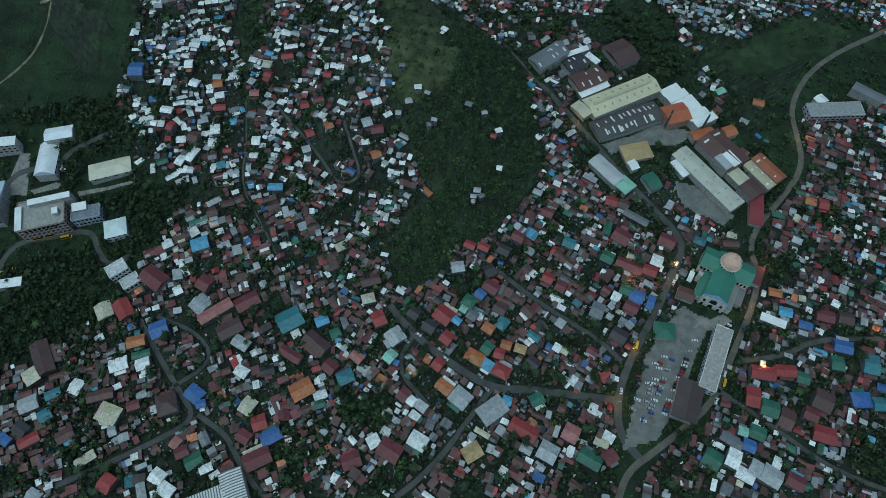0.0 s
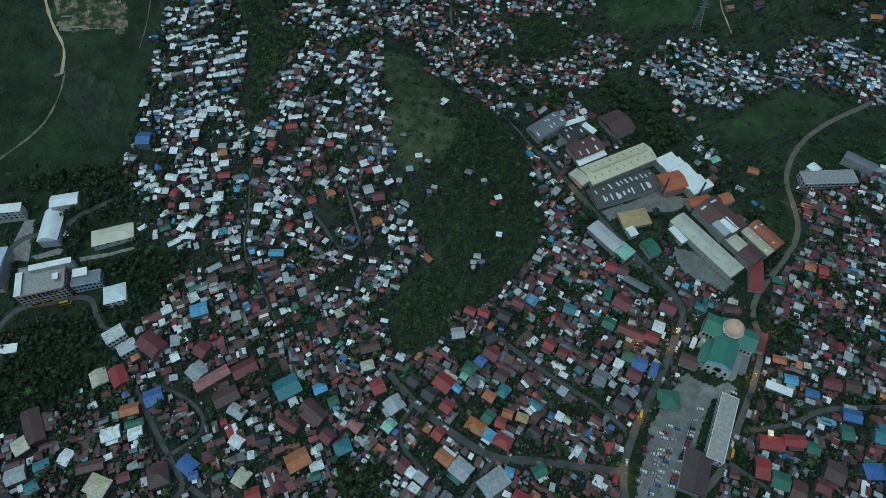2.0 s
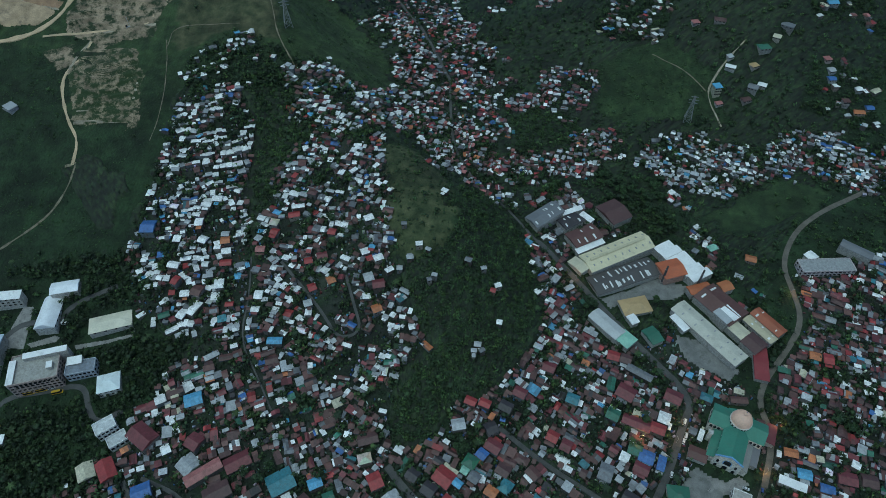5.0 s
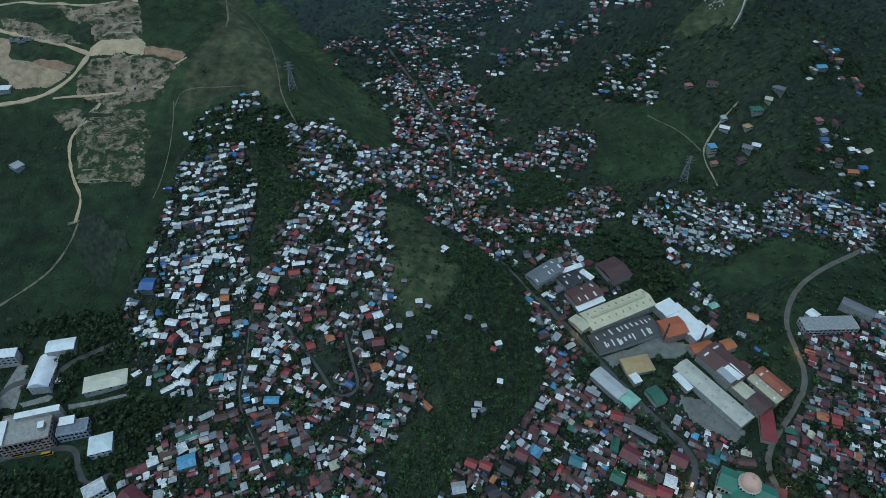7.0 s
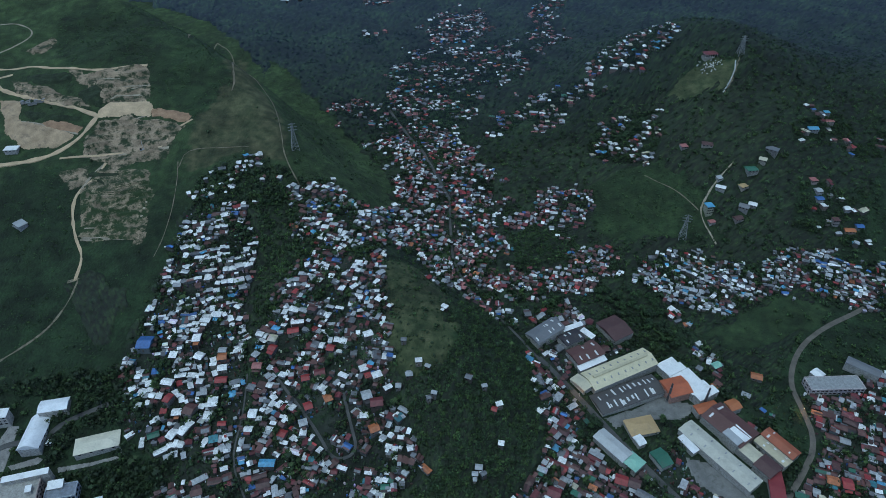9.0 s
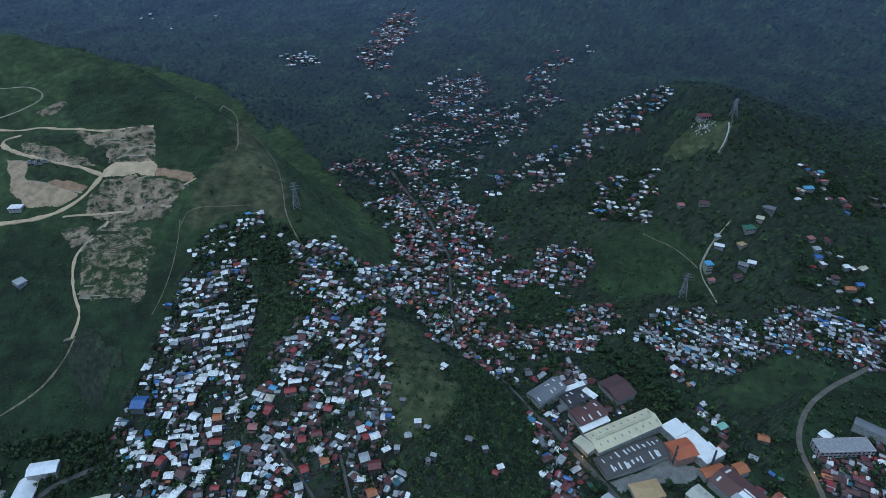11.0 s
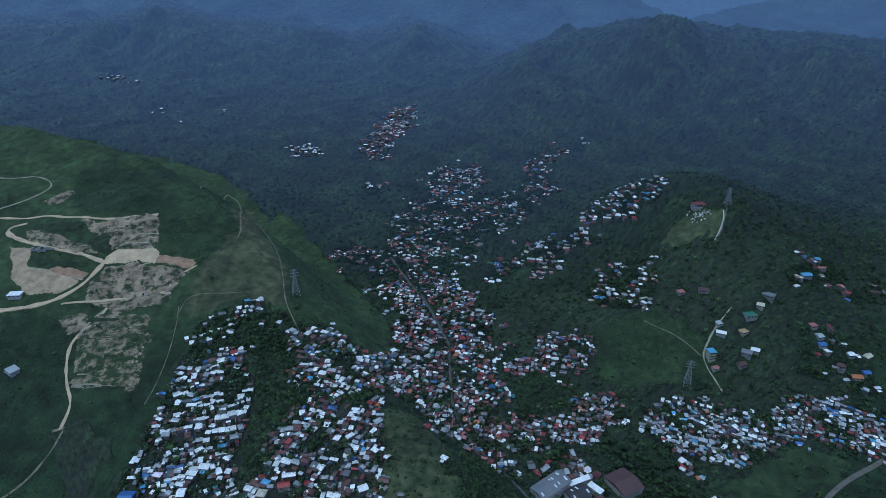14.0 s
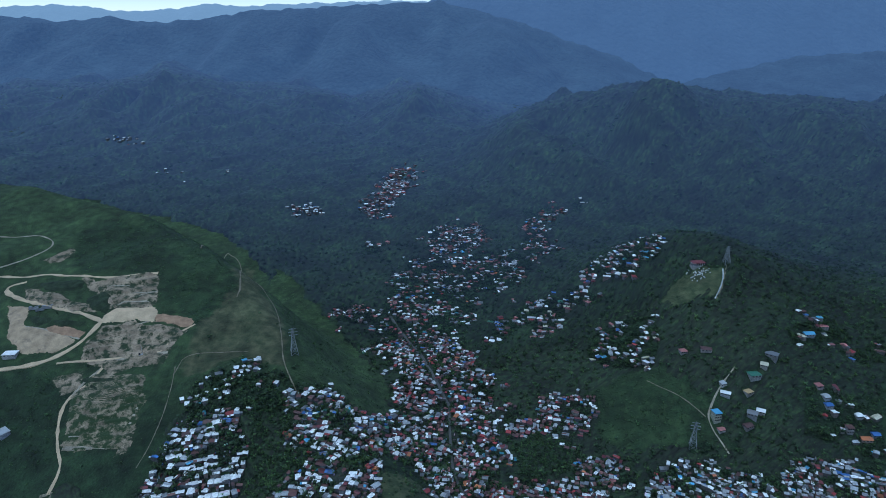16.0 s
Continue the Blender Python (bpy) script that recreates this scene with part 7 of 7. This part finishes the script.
# ---- the quarters, house by house ----
GROUPS = [
    ("low_west", "town", 23, (3.0, 7.8), (0.05, 0.7), 0.25, 37, "yard_house", "sheet-roofed yard house among garden trees", 150),
    ("low_town", "town", -32, (3.0, 7.8), (0.05, 0.7), 0.24, 21, "town_house", "sheet-roofed town house with painted block walls", 180),
    ("right_town", "town", -24, (2.8, 7.2), (0.05, 0.6), 0.25, 22, "street_house", "small town house under a worn metal roof", 145),
    ("hill_upper", "bright", 12, (2.9, 6.8), (0.1, 1.2), 0.33, 23, "hillside_house", "small hillside house with a bright metal roof", 190),
    ("hill_mid", "slope", -18, (2.7, 6.4), (0.1, 1.2), 0.32, 24, "shanty", "small shanty with a patched metal roof on the slope", 180),
    ("centre", "town", -28, (3.8, 9.0), (0.4, 2.0), 0.3, 37, "", "", 0),
    ("side_strip", "slope", -50, (5.0, 8.5), (0.5, 2.0), 0.15, 25, "roadside_house", "roadside house with a sheet roof", 0),
    ("valley_street", "valley", 70, (2.5, 5.8), (0.15, 1.1), 0.22, 26, "valley_house", "sheet-roofed house along the valley street", 40),
    ("valley_east", "valley", -20, (2.4, 5.4), (0.3, 2.2), 0.3, 28, "", "", 0),
    ("valley_bend", "valley", -12, (2.4, 5.4), (0.2, 1.8), 0.2, 60, "", "", 0),
    ("valley_terrace", "valley", -28, (2.4, 5.4), (0.2, 1.8), 0.2, 61, "", "", 0),
    ("east_band", "slate", -22, (2.4, 5.4), (0.1, 0.9), 0.2, 29, "", "", 0),
    ("valley_head", "pink", 15, (3.4, 7.5), (0.3, 2.5), 0.25, 54, "", "", 0),
    ("valley_fork", "pink", 60, (3.4, 7.5), (0.5, 3.0), 0.3, 62, "", "", 0),
    ("valley_hall", "villas", -10, (4.0, 9.0), (0.8, 4.5), 0.2, 55, "", "", 0),
    ("valley_lane", "valley", 60, (3.0, 7.0), (0.4, 3.0), 0.25, 63, "", "", 0),
    ("valley_back", "valley", 20, (2.8, 6.4), (1.0, 4.5), 0.3, 27, "", "", 0),
    ("east_slope", "villas", 15, (3.4, 7.5), (0.6, 3), 0.25, 30, "", "", 0),
    ("east_hamlet", "villas", 15, (3.6, 7.5), (2, 7), 0.4, 64, "", "", 0),
    ("east_edge", "villas", 10, (3.6, 8.0), (3, 10), 0.45, 65, "", "", 0),
    ("knoll_a", "villas", 25, (3.2, 7.0), (0.8, 4), 0.32, 31, "", "", 0),
    ("knoll_b", "villas", 10, (3.8, 8.0), (0.6, 3.5), 0.25, 32, "", "", 0),
    ("hill_top", "bright", 20, (2.6, 5.2), (1.4, 5), 0.45, 33, "", "", 0),
    ("side_gully", "valley", -45, (5.0, 8.0), (2, 6), 0.3, 34, "", "", 0),
    ("valley_left", "valley", 60, (2.6, 5.8), (0.6, 3), 0.35, 58, "", "", 0),
    ("valley_right", "villas", -15, (3.8, 8.0), (0.5, 3), 0.15, 59, "", "", 0),
    ("works_fill", "scrap", 28, (3.4, 9.0), (0.5, 3.0), 0.3, 56, "", "", 0),
    ("gully_row", "slate", -45, (2.6, 6.0), (0.2, 1.6), 0.25, 68, "", "", 0),
    ("works_east", "valley", -40, (3.6, 8.0), (2, 6), 0.4, 57, "", "", 0),
    ("far_a", "bright", 10, (3.6, 7.0), (1, 5), 0.3, 35, "", "", 0),
    ("far_c", "bright", 10, (5.0, 9.0), (4, 18), 0.4, 39, "", "", 0),
    ("far_d", "pink", 10, (3.6, 7.0), (1, 5), 0.35, 40, "", "", 0),
    ("far_e", "bright", 10, (4.0, 7.0), (4, 14), 0.5, 51, "", "", 0),
    ("far_g", "bright", 10, (4.5, 7.5), (14, 50), 0.6, 66, "", "", 0),
    ("far_h", "pink", 10, (5.0, 9.0), (2, 7), 0.3, 67, "", "", 0),
    ("far_b", "valley", 10, (3.6, 7.0), (0.4, 3), 0.3, 36, "", "", 0)]
LEAN_TOS = dict(works_fill=60, low_west=1300, low_town=1800, right_town=1700, hill_upper=480, hill_mid=700, side_strip=80, valley_street=420, valley_east=220, valley_bend=170, valley_terrace=110, valley_head=90, east_band=420, centre=140)


def shacks(zone, turn, tries, seed):
    """Sheds and lean-tos squeezed in wherever there is room."""
    rng = random.Random(seed)
    poly = QUARTERS[zone]
    xs, ys = [p[0] for p in poly], [p[1] for p in poly]
    out = []
    for _ in range(tries * 6):
        x, y = rng.uniform(min(xs), max(xs)), rng.uniform(min(ys), max(ys))
        w, d, a = rng.uniform(1.6, 5.0), rng.uniform(1.4, 3.6), turn + rng.gauss(0, 9) + rng.choice((0, 90))
        if len(out) < tries and inside(poly, x, y) and float(wrinkle(x, y, 13, (seed - 100) % 7)) < 0.18 and free(x, y, w, d, a):
            take(x, y, w, d, a, 4)
            p = house_plan(rng, "scrap", w, d)
            p.update(h=rng.uniform(2.2, 3.2), annex=rng.random() < 0.25, kind=rng.choice(["shed", "shed", "gable"]), rise=0.5)
            out.append((x, y, a, p))
    return out


REST = []
for _zone, _mix, _turn, _sizes, _gap, _skip, _seed, _name, _label, _most in GROUPS:
    _rows = fill(_zone, _mix, _turn, _sizes, _gap, _skip, _seed)
    if _zone in LEAN_TOS:
        _rows += shacks(_zone, _turn, LEAN_TOS[_zone], _seed + 100)
    for _row in _rows if _zone.startswith("far") else ():
        _row[3]["h"] += 3.0
    _rows.sort(key=lambda r: math.hypot(r[0], r[1], 430 - gz(r[0], r[1])))
    for _x, _y, _a, _p in _rows[:_most]:
        _p["detail"] = _name == "town_house"
        build_house(_x, _y, _a, _p, _name, _label.replace("worn metal", "worn " + _p["roof"] + " metal").replace("sheet-roofed", _p["roof"] + "-roofed").replace("patched metal", "patched " + _p["roof"] + " metal"), "house", "houses of the " + _zone.replace("_", " "))
    for _row in _rows[_most:]:
        _row[3]["detail"] = False
    REST.append((_zone, _rows[_most:]))
for _zone, _rows in REST:
    build_many("houses_of_" + _zone, _rows, "densely packed small houses with metal roofs", "houses")

# ---- woods, gardens and scrub ----
_rng = np.random.default_rng(7)
_town = [p for k, p in QUARTERS.items() if k not in ("far_a", "far_b")]
_x, _y = scatter(_rng, 60000, -470, 620, -40, 540, lambda x, y: in_any(_town, x, y) & bare(x, y))
_deep = wrinkle(_x, _y, 13, 0) > 0.0
_keep = _deep | (_rng.random(len(_x)) < 0.45)
_x, _y, _deep = _x[_keep], _y[_keep], _deep[_keep]
_x, _y, _deep = _x[:12000], _y[:12000], _deep[:12000]
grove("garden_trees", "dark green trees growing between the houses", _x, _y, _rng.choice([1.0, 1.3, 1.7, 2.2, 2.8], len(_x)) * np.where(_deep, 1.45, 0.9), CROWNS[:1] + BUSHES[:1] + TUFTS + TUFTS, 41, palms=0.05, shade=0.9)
_x, _y = scatter(_rng, 80000, -470, 620, 430, 1250, lambda x, y: in_any(_town, x, y) & bare(x, y))
_x, _y = _x[:11000], _y[:11000]
_size, _back = _rng.uniform(1.2, 2.9, len(_x)) * np.where(_y > 650, 1.25, 1.0), _y > 600
grove("village_trees", "dark green trees between valley houses", _x[~_back], _y[~_back], _size[~_back], TUFTS, 47, palms=0.02, shade=0.95)
# leaves up the valley carry painted haze, a faint blue emission
grove("valley_trees", "trees round the houses farther up the valley", _x[_back], _y[_back], _size[_back], TUFTS, 53, palms=0.01, material=HAZE_GLOW_LEAVES, trunks=False, shade=0.75)
_x, _y = scatter(_rng, 90000, -460, 420, 30, 700, lambda x, y: in_any([p for k, p in WOODS.items() if k not in ("forest_hill", "gully", "valley_wood")], x, y) & bare(x, y))
_x, _y = _x[:7000], _y[:7000]
grove("woodland", "dense dark broadleaf trees on the hill", _x, _y, _rng.choice([1.2, 1.6, 2.0, 2.5, 3.2, 4.0], len(_x)), CROWNS[:2] + BUSHES[:1] + TUFTS, 42, palms=0.03, even=0.8, shade=0.7)

_x, _y = scatter(_rng, 40000, -120, 160, 100, 480, lambda x, y: inside(WOODS["forest_hill"], x, y) & bare(x, y) & (~inside(FIELDS["crest"], x + 9 * wrinkle(x, y, 9, 3), y + 9 * wrinkle(x, y, 11, 5)) | (_rng.random(x.shape) < 0.06)))
_x, _y = _x[:10500], _y[:10500]
grove("hill_thicket", "dense green thicket of bushes and small trees", _x, _y, _rng.choice([0.9, 1.2, 1.5, 2.0, 2.8], len(_x)), TUFTS + TUFTS + BUSHES[:1], 49, palms=0.01, even=0.9, seat=0.7, shade=1.05)

_x, _y = scatter(_rng, 40000, -200, 180, 360, 580, lambda x, y: in_any([WOODS["gully"], WOODS["valley_wood"]], x, y) & bare(x, y))
grove("gully_trees", "bushy green trees filling a gully between houses", _x[:2600], _y[:2600], _rng.choice([0.9, 1.3, 1.8, 2.4], len(_x[:2600])), TUFTS + CROWNS[:1], 52, palms=0.02, even=0.9, seat=0.8, shade=1.1)


def wild(x, y):
    keep = np.ones(x.shape)
    for k, p in FIELDS.items():
        keep[inside(p, x, y)] = {"crest": 0.2, "east_field": 0.12, "pylon_hill": 0.12, "west_fields": 0.012}.get(k, 0.05)
    keep = keep * np.where(wrinkle(x, y, 34, 3) + 0.5 * wrinkle(x, y, 12, 5) > -0.25, 1.0, 0.6)
    keep = keep * np.where((x < -220) & (y > 600) & (ground(x, y) > 120), 0.1, 1.0)
    return bare(x, y) & ~in_any(QUARTERS.values(), x, y) & ~in_any(WOODS.values(), x, y) & (_rng.random(x.shape) < keep)


_x, _y = scatter(_rng, 60000, -480, 700, -60, 760, wild)
grove("wayside_trees", "scrub and trees between the quarters", _x[:15000], _y[:15000], _rng.choice([1.2, 1.5, 1.9, 2.5, 3.4], len(_x[:15000])), TUFTS, 43, palms=0.015, even=0.85, seat=0.7, shade=1.1)
_x, _y = scatter(_rng, 30000, -700, 420, 180, 900, lambda x, y: in_any(FIELDS.values(), x, y) & bare(x, y))
grove("field_scrub", "low tufts and bushes over the grass", _x[:1800], _y[:1800], _rng.choice([0.3, 0.4, 0.5, 0.8], len(_x[:1800])), TUFTS[:2], 48, trunks=False, shade=1.3, seat=0.4)
_x, _y = scatter(_rng, 60000, -700, 120, 330, 1000, lambda x, y: in_any(SCRUBLAND.values(), x + 14 * wrinkle(x, y, 20, 5), y + 14 * wrinkle(x, y, 22, 6)) & bare(x, y) & (wrinkle(x, y, 16, 4) > -0.35))
grove("hill_scrub", "low dark scrub in the hollows of the grass hill", _x[:6000], _y[:6000], _rng.choice([0.5, 0.7, 0.9, 1.3], len(_x[:6000])), TUFTS[:2], 51, trunks=False, even=0.5, seat=0.35, shade=1.35)
_x, _y = scatter(_rng, 60000, -300, 620, 230, 860, lambda x, y: bare(x, y) & ~in_any([p for k, p in FIELDS.items() if k not in ("crest", "pylon_hill")], x, y) & (np.abs(x) < 0.8 * y))
grove("undergrowth", "low green shrubs covering the slopes", _x[:9000], _y[:9000], _rng.uniform(0.9, 2.0, len(_x[:9000])), SPRIGS, 50, trunks=False, even=0.6, seat=0.1, sink=0.1, shade=0.85)


def canopy(name, label, ys, bs, keep, high, seed, kind, material):
    """The closed roof of a wood: one uneven sheet of crowns over rows at ys and bearings bs, left open where keep fails."""
    rng = np.random.default_rng(seed)
    bb, yy = np.meshgrid(bs, ys)
    dx, dy = np.gradient(bb * yy, axis=1), np.gradient(yy, axis=0)
    xx, yy = bb * yy + dx * rng.uniform(-0.42, 0.42, bb.shape), yy + dy * rng.uniform(-0.42, 0.42, bb.shape)
    ok = keep(xx, yy)
    tall = high * (0.35 + 0.65 * rng.random(bb.shape)) * (1 + 0.5 * wrinkle(xx, yy, 14, 3))
    tall *= np.clip((yy - ys[0]) / 70, 0.25, 1.0)
    tall *= np.where(rng.random(bb.shape) < 0.06, 1.7, 1.0) * np.where(in_any(QUARTERS.values(), xx, yy), np.where(yy > 1300, 0.5, 0.3), 1.0)
    zz = ground(xx, yy) + np.where(ok, tall, -1.5)
    ny, nx = bb.shape
    i = (np.arange(ny - 1)[:, None] * nx + np.arange(nx - 1))
    quads = np.stack([i, i + 1, i + nx + 1, i + nx], -1)
    quads = quads[ok[:-1, :-1] | ok[1:, 1:] | ok[:-1, 1:] | ok[1:, :-1]]
    me = bpy.data.meshes.new(name)
    me.vertices.add(nx * ny)
    me.vertices.foreach_set("co", np.stack([xx, yy, zz], -1).astype(np.float32).ravel())
    tris = np.concatenate([quads[:, (0, 1, 2)], quads[:, (0, 2, 3)]]).astype(np.int32)
    me.loops.add(tris.size)
    me.loops.foreach_set("vertex_index", tris.ravel())
    me.polygons.add(len(tris))
    me.polygons.foreach_set("loop_start", np.arange(0, tris.size, 3, dtype=np.int32))
    me.materials.append(material)
    tone = GREENS[rng.integers(0, 5, nx * ny)] * rng.uniform(0.2, 1.3, (nx * ny, 1)) * 0.5 * (1 + 0.35 * wrinkle(xx, yy, 24, 7)).reshape(-1, 1)
    me.update(calc_edges=True)
    att = me.color_attributes.new("tint", "FLOAT_COLOR", "POINT")
    att.data.foreach_set("color", np.c_[tone, np.ones(nx * ny)].astype(np.float32).ravel())
    return tagged(new(name, me), label, "trees", kind=kind)


def wooded(x, y):
    jx, jy = x + 8 * wrinkle(x, y, 15, 4), y + 8 * wrinkle(x, y, 17, 6)
    edge = y > 685 + 45 * wrinkle(x, y, 26, 3) + 25 * wrinkle(x, y, 8, 5)
    return edge & bare(x, y) & ~in_any([QUARTERS["valley_street"]], x, y) & ~in_any(FIELDS.values(), jx, jy) & ~((x < -220) & (y < 1000) & (ground(x, y) > 135))


canopy("thicket", "low green thicket covering the slopes", np.arange(170, 720, 2.1), np.arange(-0.8, 0.8, 0.0044), lambda x, y: bare(x, y) & (in_any(WOODS.values(), x, y) | ~in_any(QUARTERS.values(), x, y)) & (in_any([SCRUBLAND["bank"]], x + 9 * wrinkle(x, y, 9, 3), y + 9 * wrinkle(x, y, 11, 5)) | ~in_any(FIELDS.values(), x + 9 * wrinkle(x, y, 9, 3), y + 9 * wrinkle(x, y, 11, 5))), 1.8, 83, "stuff", LEAF)
# the forest sheets and trees below share the painted haze emission
_near, _far = 640 * np.exp(0.0046 * np.arange(98)), 640 * np.exp(0.0046 * np.arange(94, 340))
canopy("hill_forest", "dark broadleaf forest over the valley sides", _near, np.arange(-0.8, 0.8, 0.0031), wooded, 3.4, 81, "stuff", HAZE_GLOW_LEAVES)
canopy("far_forest", "distant wooded hills in blue evening haze", _far, np.arange(-0.82, 0.82, 0.0031), wooded, 6.0, 82, "backdrop", HAZE_GLOW_LEAVES)
_x, _y = scatter(_rng, 60000, -900, 900, 640, 1250, lambda x, y: wooded(x, y) & (np.abs(x) < 0.8 * y))
grove("hill_trees", "single trees rising from the hill forest", _x[:8500], _y[:8500], _rng.uniform(1.8, 3.6, 8500), TUFTS, 44, trunks=False, material=HAZE_GLOW_LEAVES, even=0.8, seat=1.0, shade=0.75)
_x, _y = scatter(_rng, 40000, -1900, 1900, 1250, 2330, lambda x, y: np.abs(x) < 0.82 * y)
grove("far_trees", "single trees on distant wooded hills", _x[:3500], _y[:3500], _rng.uniform(3.0, 6.0, 3500), TUFTS, 45, trunks=False, material=HAZE_GLOW_LEAVES, even=0.6, seat=0.9)


# ---- single trees that stand out by the car park, in gardens and on the campus ----
def tree_meshes(seed):
    v, f, t = crown(60 + seed, 7, 320, 0.8, 0.2)
    shade = GREENS[(0, 2, 4, 0, 1)[seed % 5]]
    me = mesh_of("crown", v, [tuple(int(i) for i in q) for q in f], LEAF, shade[None] * t[:, None])
    tv, tf = trunk(1.0, 0.07, 4, seed)
    return me, mesh_of("trunk", tv, tf, BARK)


TREES = [tree_meshes(k) for k in range(5)]


def tree(x, y, r, turn, k):
    ob = thing("tree", "dark green broadleaf tree with a spreading crown", "tree", (x, y, gz(x, y)), turn, "single trees")
    crown_me, trunk_me = TREES[k % 5]
    part("trunk", trunk_me, ob, m=Matrix.Diagonal((r * 1.1, r * 1.1, r * 1.1, 1)))
    part("crown", crown_me, ob, m=pose(0, 0, r * 1.35) @ Matrix.Diagonal((r, r, r * 0.95, 1)))


CLUMPS = [(168, 448, 12, 9), (185, 440, 12, 8), (159, 456, 8, 7), (196, 409, 8, 6), (207, 439, 9, 8), (193, 452, 9, 8), (84, 448, 6, 6), (109, 444, 5, 5), (146, 88, 5, 5), (156, 85, 5, 5), (166, 88, 4, 4), (139, 141, 4, 3), (146, 150, 4, 3), (105, 128, 3, 3), (83, 118, 3, 3), (107, 118, 3, 3), (9, 185, 5, 6), (-23, 135, 5, 6), (-13, 138, 4, 5), (-16, 125, 4, 5), (-45, 94, 5, 7), (-62, 110, 5, 7), (-55, 93, 4, 6), (180, 322, 5, 5), (184, 315, 4, 5), (141, 310, 2, 2), (113, 309, 4, 5), (97, 291, 5, 6), (29, 133, 4, 5), (14, 149, 3, 4), (177, 84, 4, 5), (191, 88, 3, 5), (217, 142, 3, 5), (234, 194, 3, 4), (285, 203, 4, 6), (244, 110, 5, 7), (282, 134, 4, 7), (-148, 110, 4, 6), (-191, 134, 4, 6), (-128, 166, 4, 6), (-89, 141, 4, 6), (-98, 73, 5, 7), (42, 73, 5, 6)]
_r = random.Random(31)
for _x, _y, _n, _wide in CLUMPS:
    for _k in range(_n):
        _a, _b = _x + _r.gauss(0, _wide), _y + _r.gauss(0, _wide)
        if TAKEN[cells(_a, _b)] == 0:
            tree(_a, _b, _r.uniform(2.4, 4.6), _r.uniform(0, 360), _r.randrange(5))


# ---- what lies about between the houses: tanks, drums, crates, scraps of sheet ----
def yard_clutter(zone, count, seed):
    rng = np.random.default_rng(seed)
    poly = np.array(QUARTERS[zone], float)
    x, y = scatter(rng, count * 12, *poly[:, 0].min() + np.array([0, np.ptp(poly[:, 0])]), *poly[:, 1].min() + np.array([0, np.ptp(poly[:, 1])]), lambda a, b: inside(QUARTERS[zone], a, b) & np.isin(TAKEN[cells(a, b)], (0, 4)))
    x, y = x[:count], y[:count]
    z = ground(x, y)
    tones = [PAINT[k] for k in "white silver silver grey grey rust rust maroon brown blue".split()]
    verts, faces, tints = [], [], []
    for i in range(len(x)):
        w, d, a = rng.uniform(0.35, 1.3), rng.uniform(0.3, 0.7), rng.uniform(0, 3.14)
        high, c, s, o = rng.uniform(0.5, 2.2), math.cos(a), math.sin(a), len(verts)
        for px, py, pz in box_verts(-w, w, -d, d, -0.4, high):
            lean = 0.8 if pz > 0 else 1.0
            verts.append((x[i] + (px * c - py * s) * lean, y[i] + (px * s + py * c) * lean, z[i] + pz))
        faces += [tuple(k + o for k in q) for q in box_faces()]
        tints += [tuple(v * rng.uniform(0.6, 1.0) for v in tones[rng.integers(0, len(tones))])] * 6
    tagged(new("yard_clutter", mesh_of("yard_clutter", verts, faces, ROOF, tints)), "crates, drums and sheet scraps between the houses", "clutter", kind="stuff")


for _zone, _n in (("low_town", 2600), ("low_west", 1600), ("right_town", 2000), ("hill_upper", 700), ("hill_mid", 900), ("centre", 250), ("works_fill", 160), ("valley_street", 400)):
    yard_clutter(_zone, _n, 70 + _n)
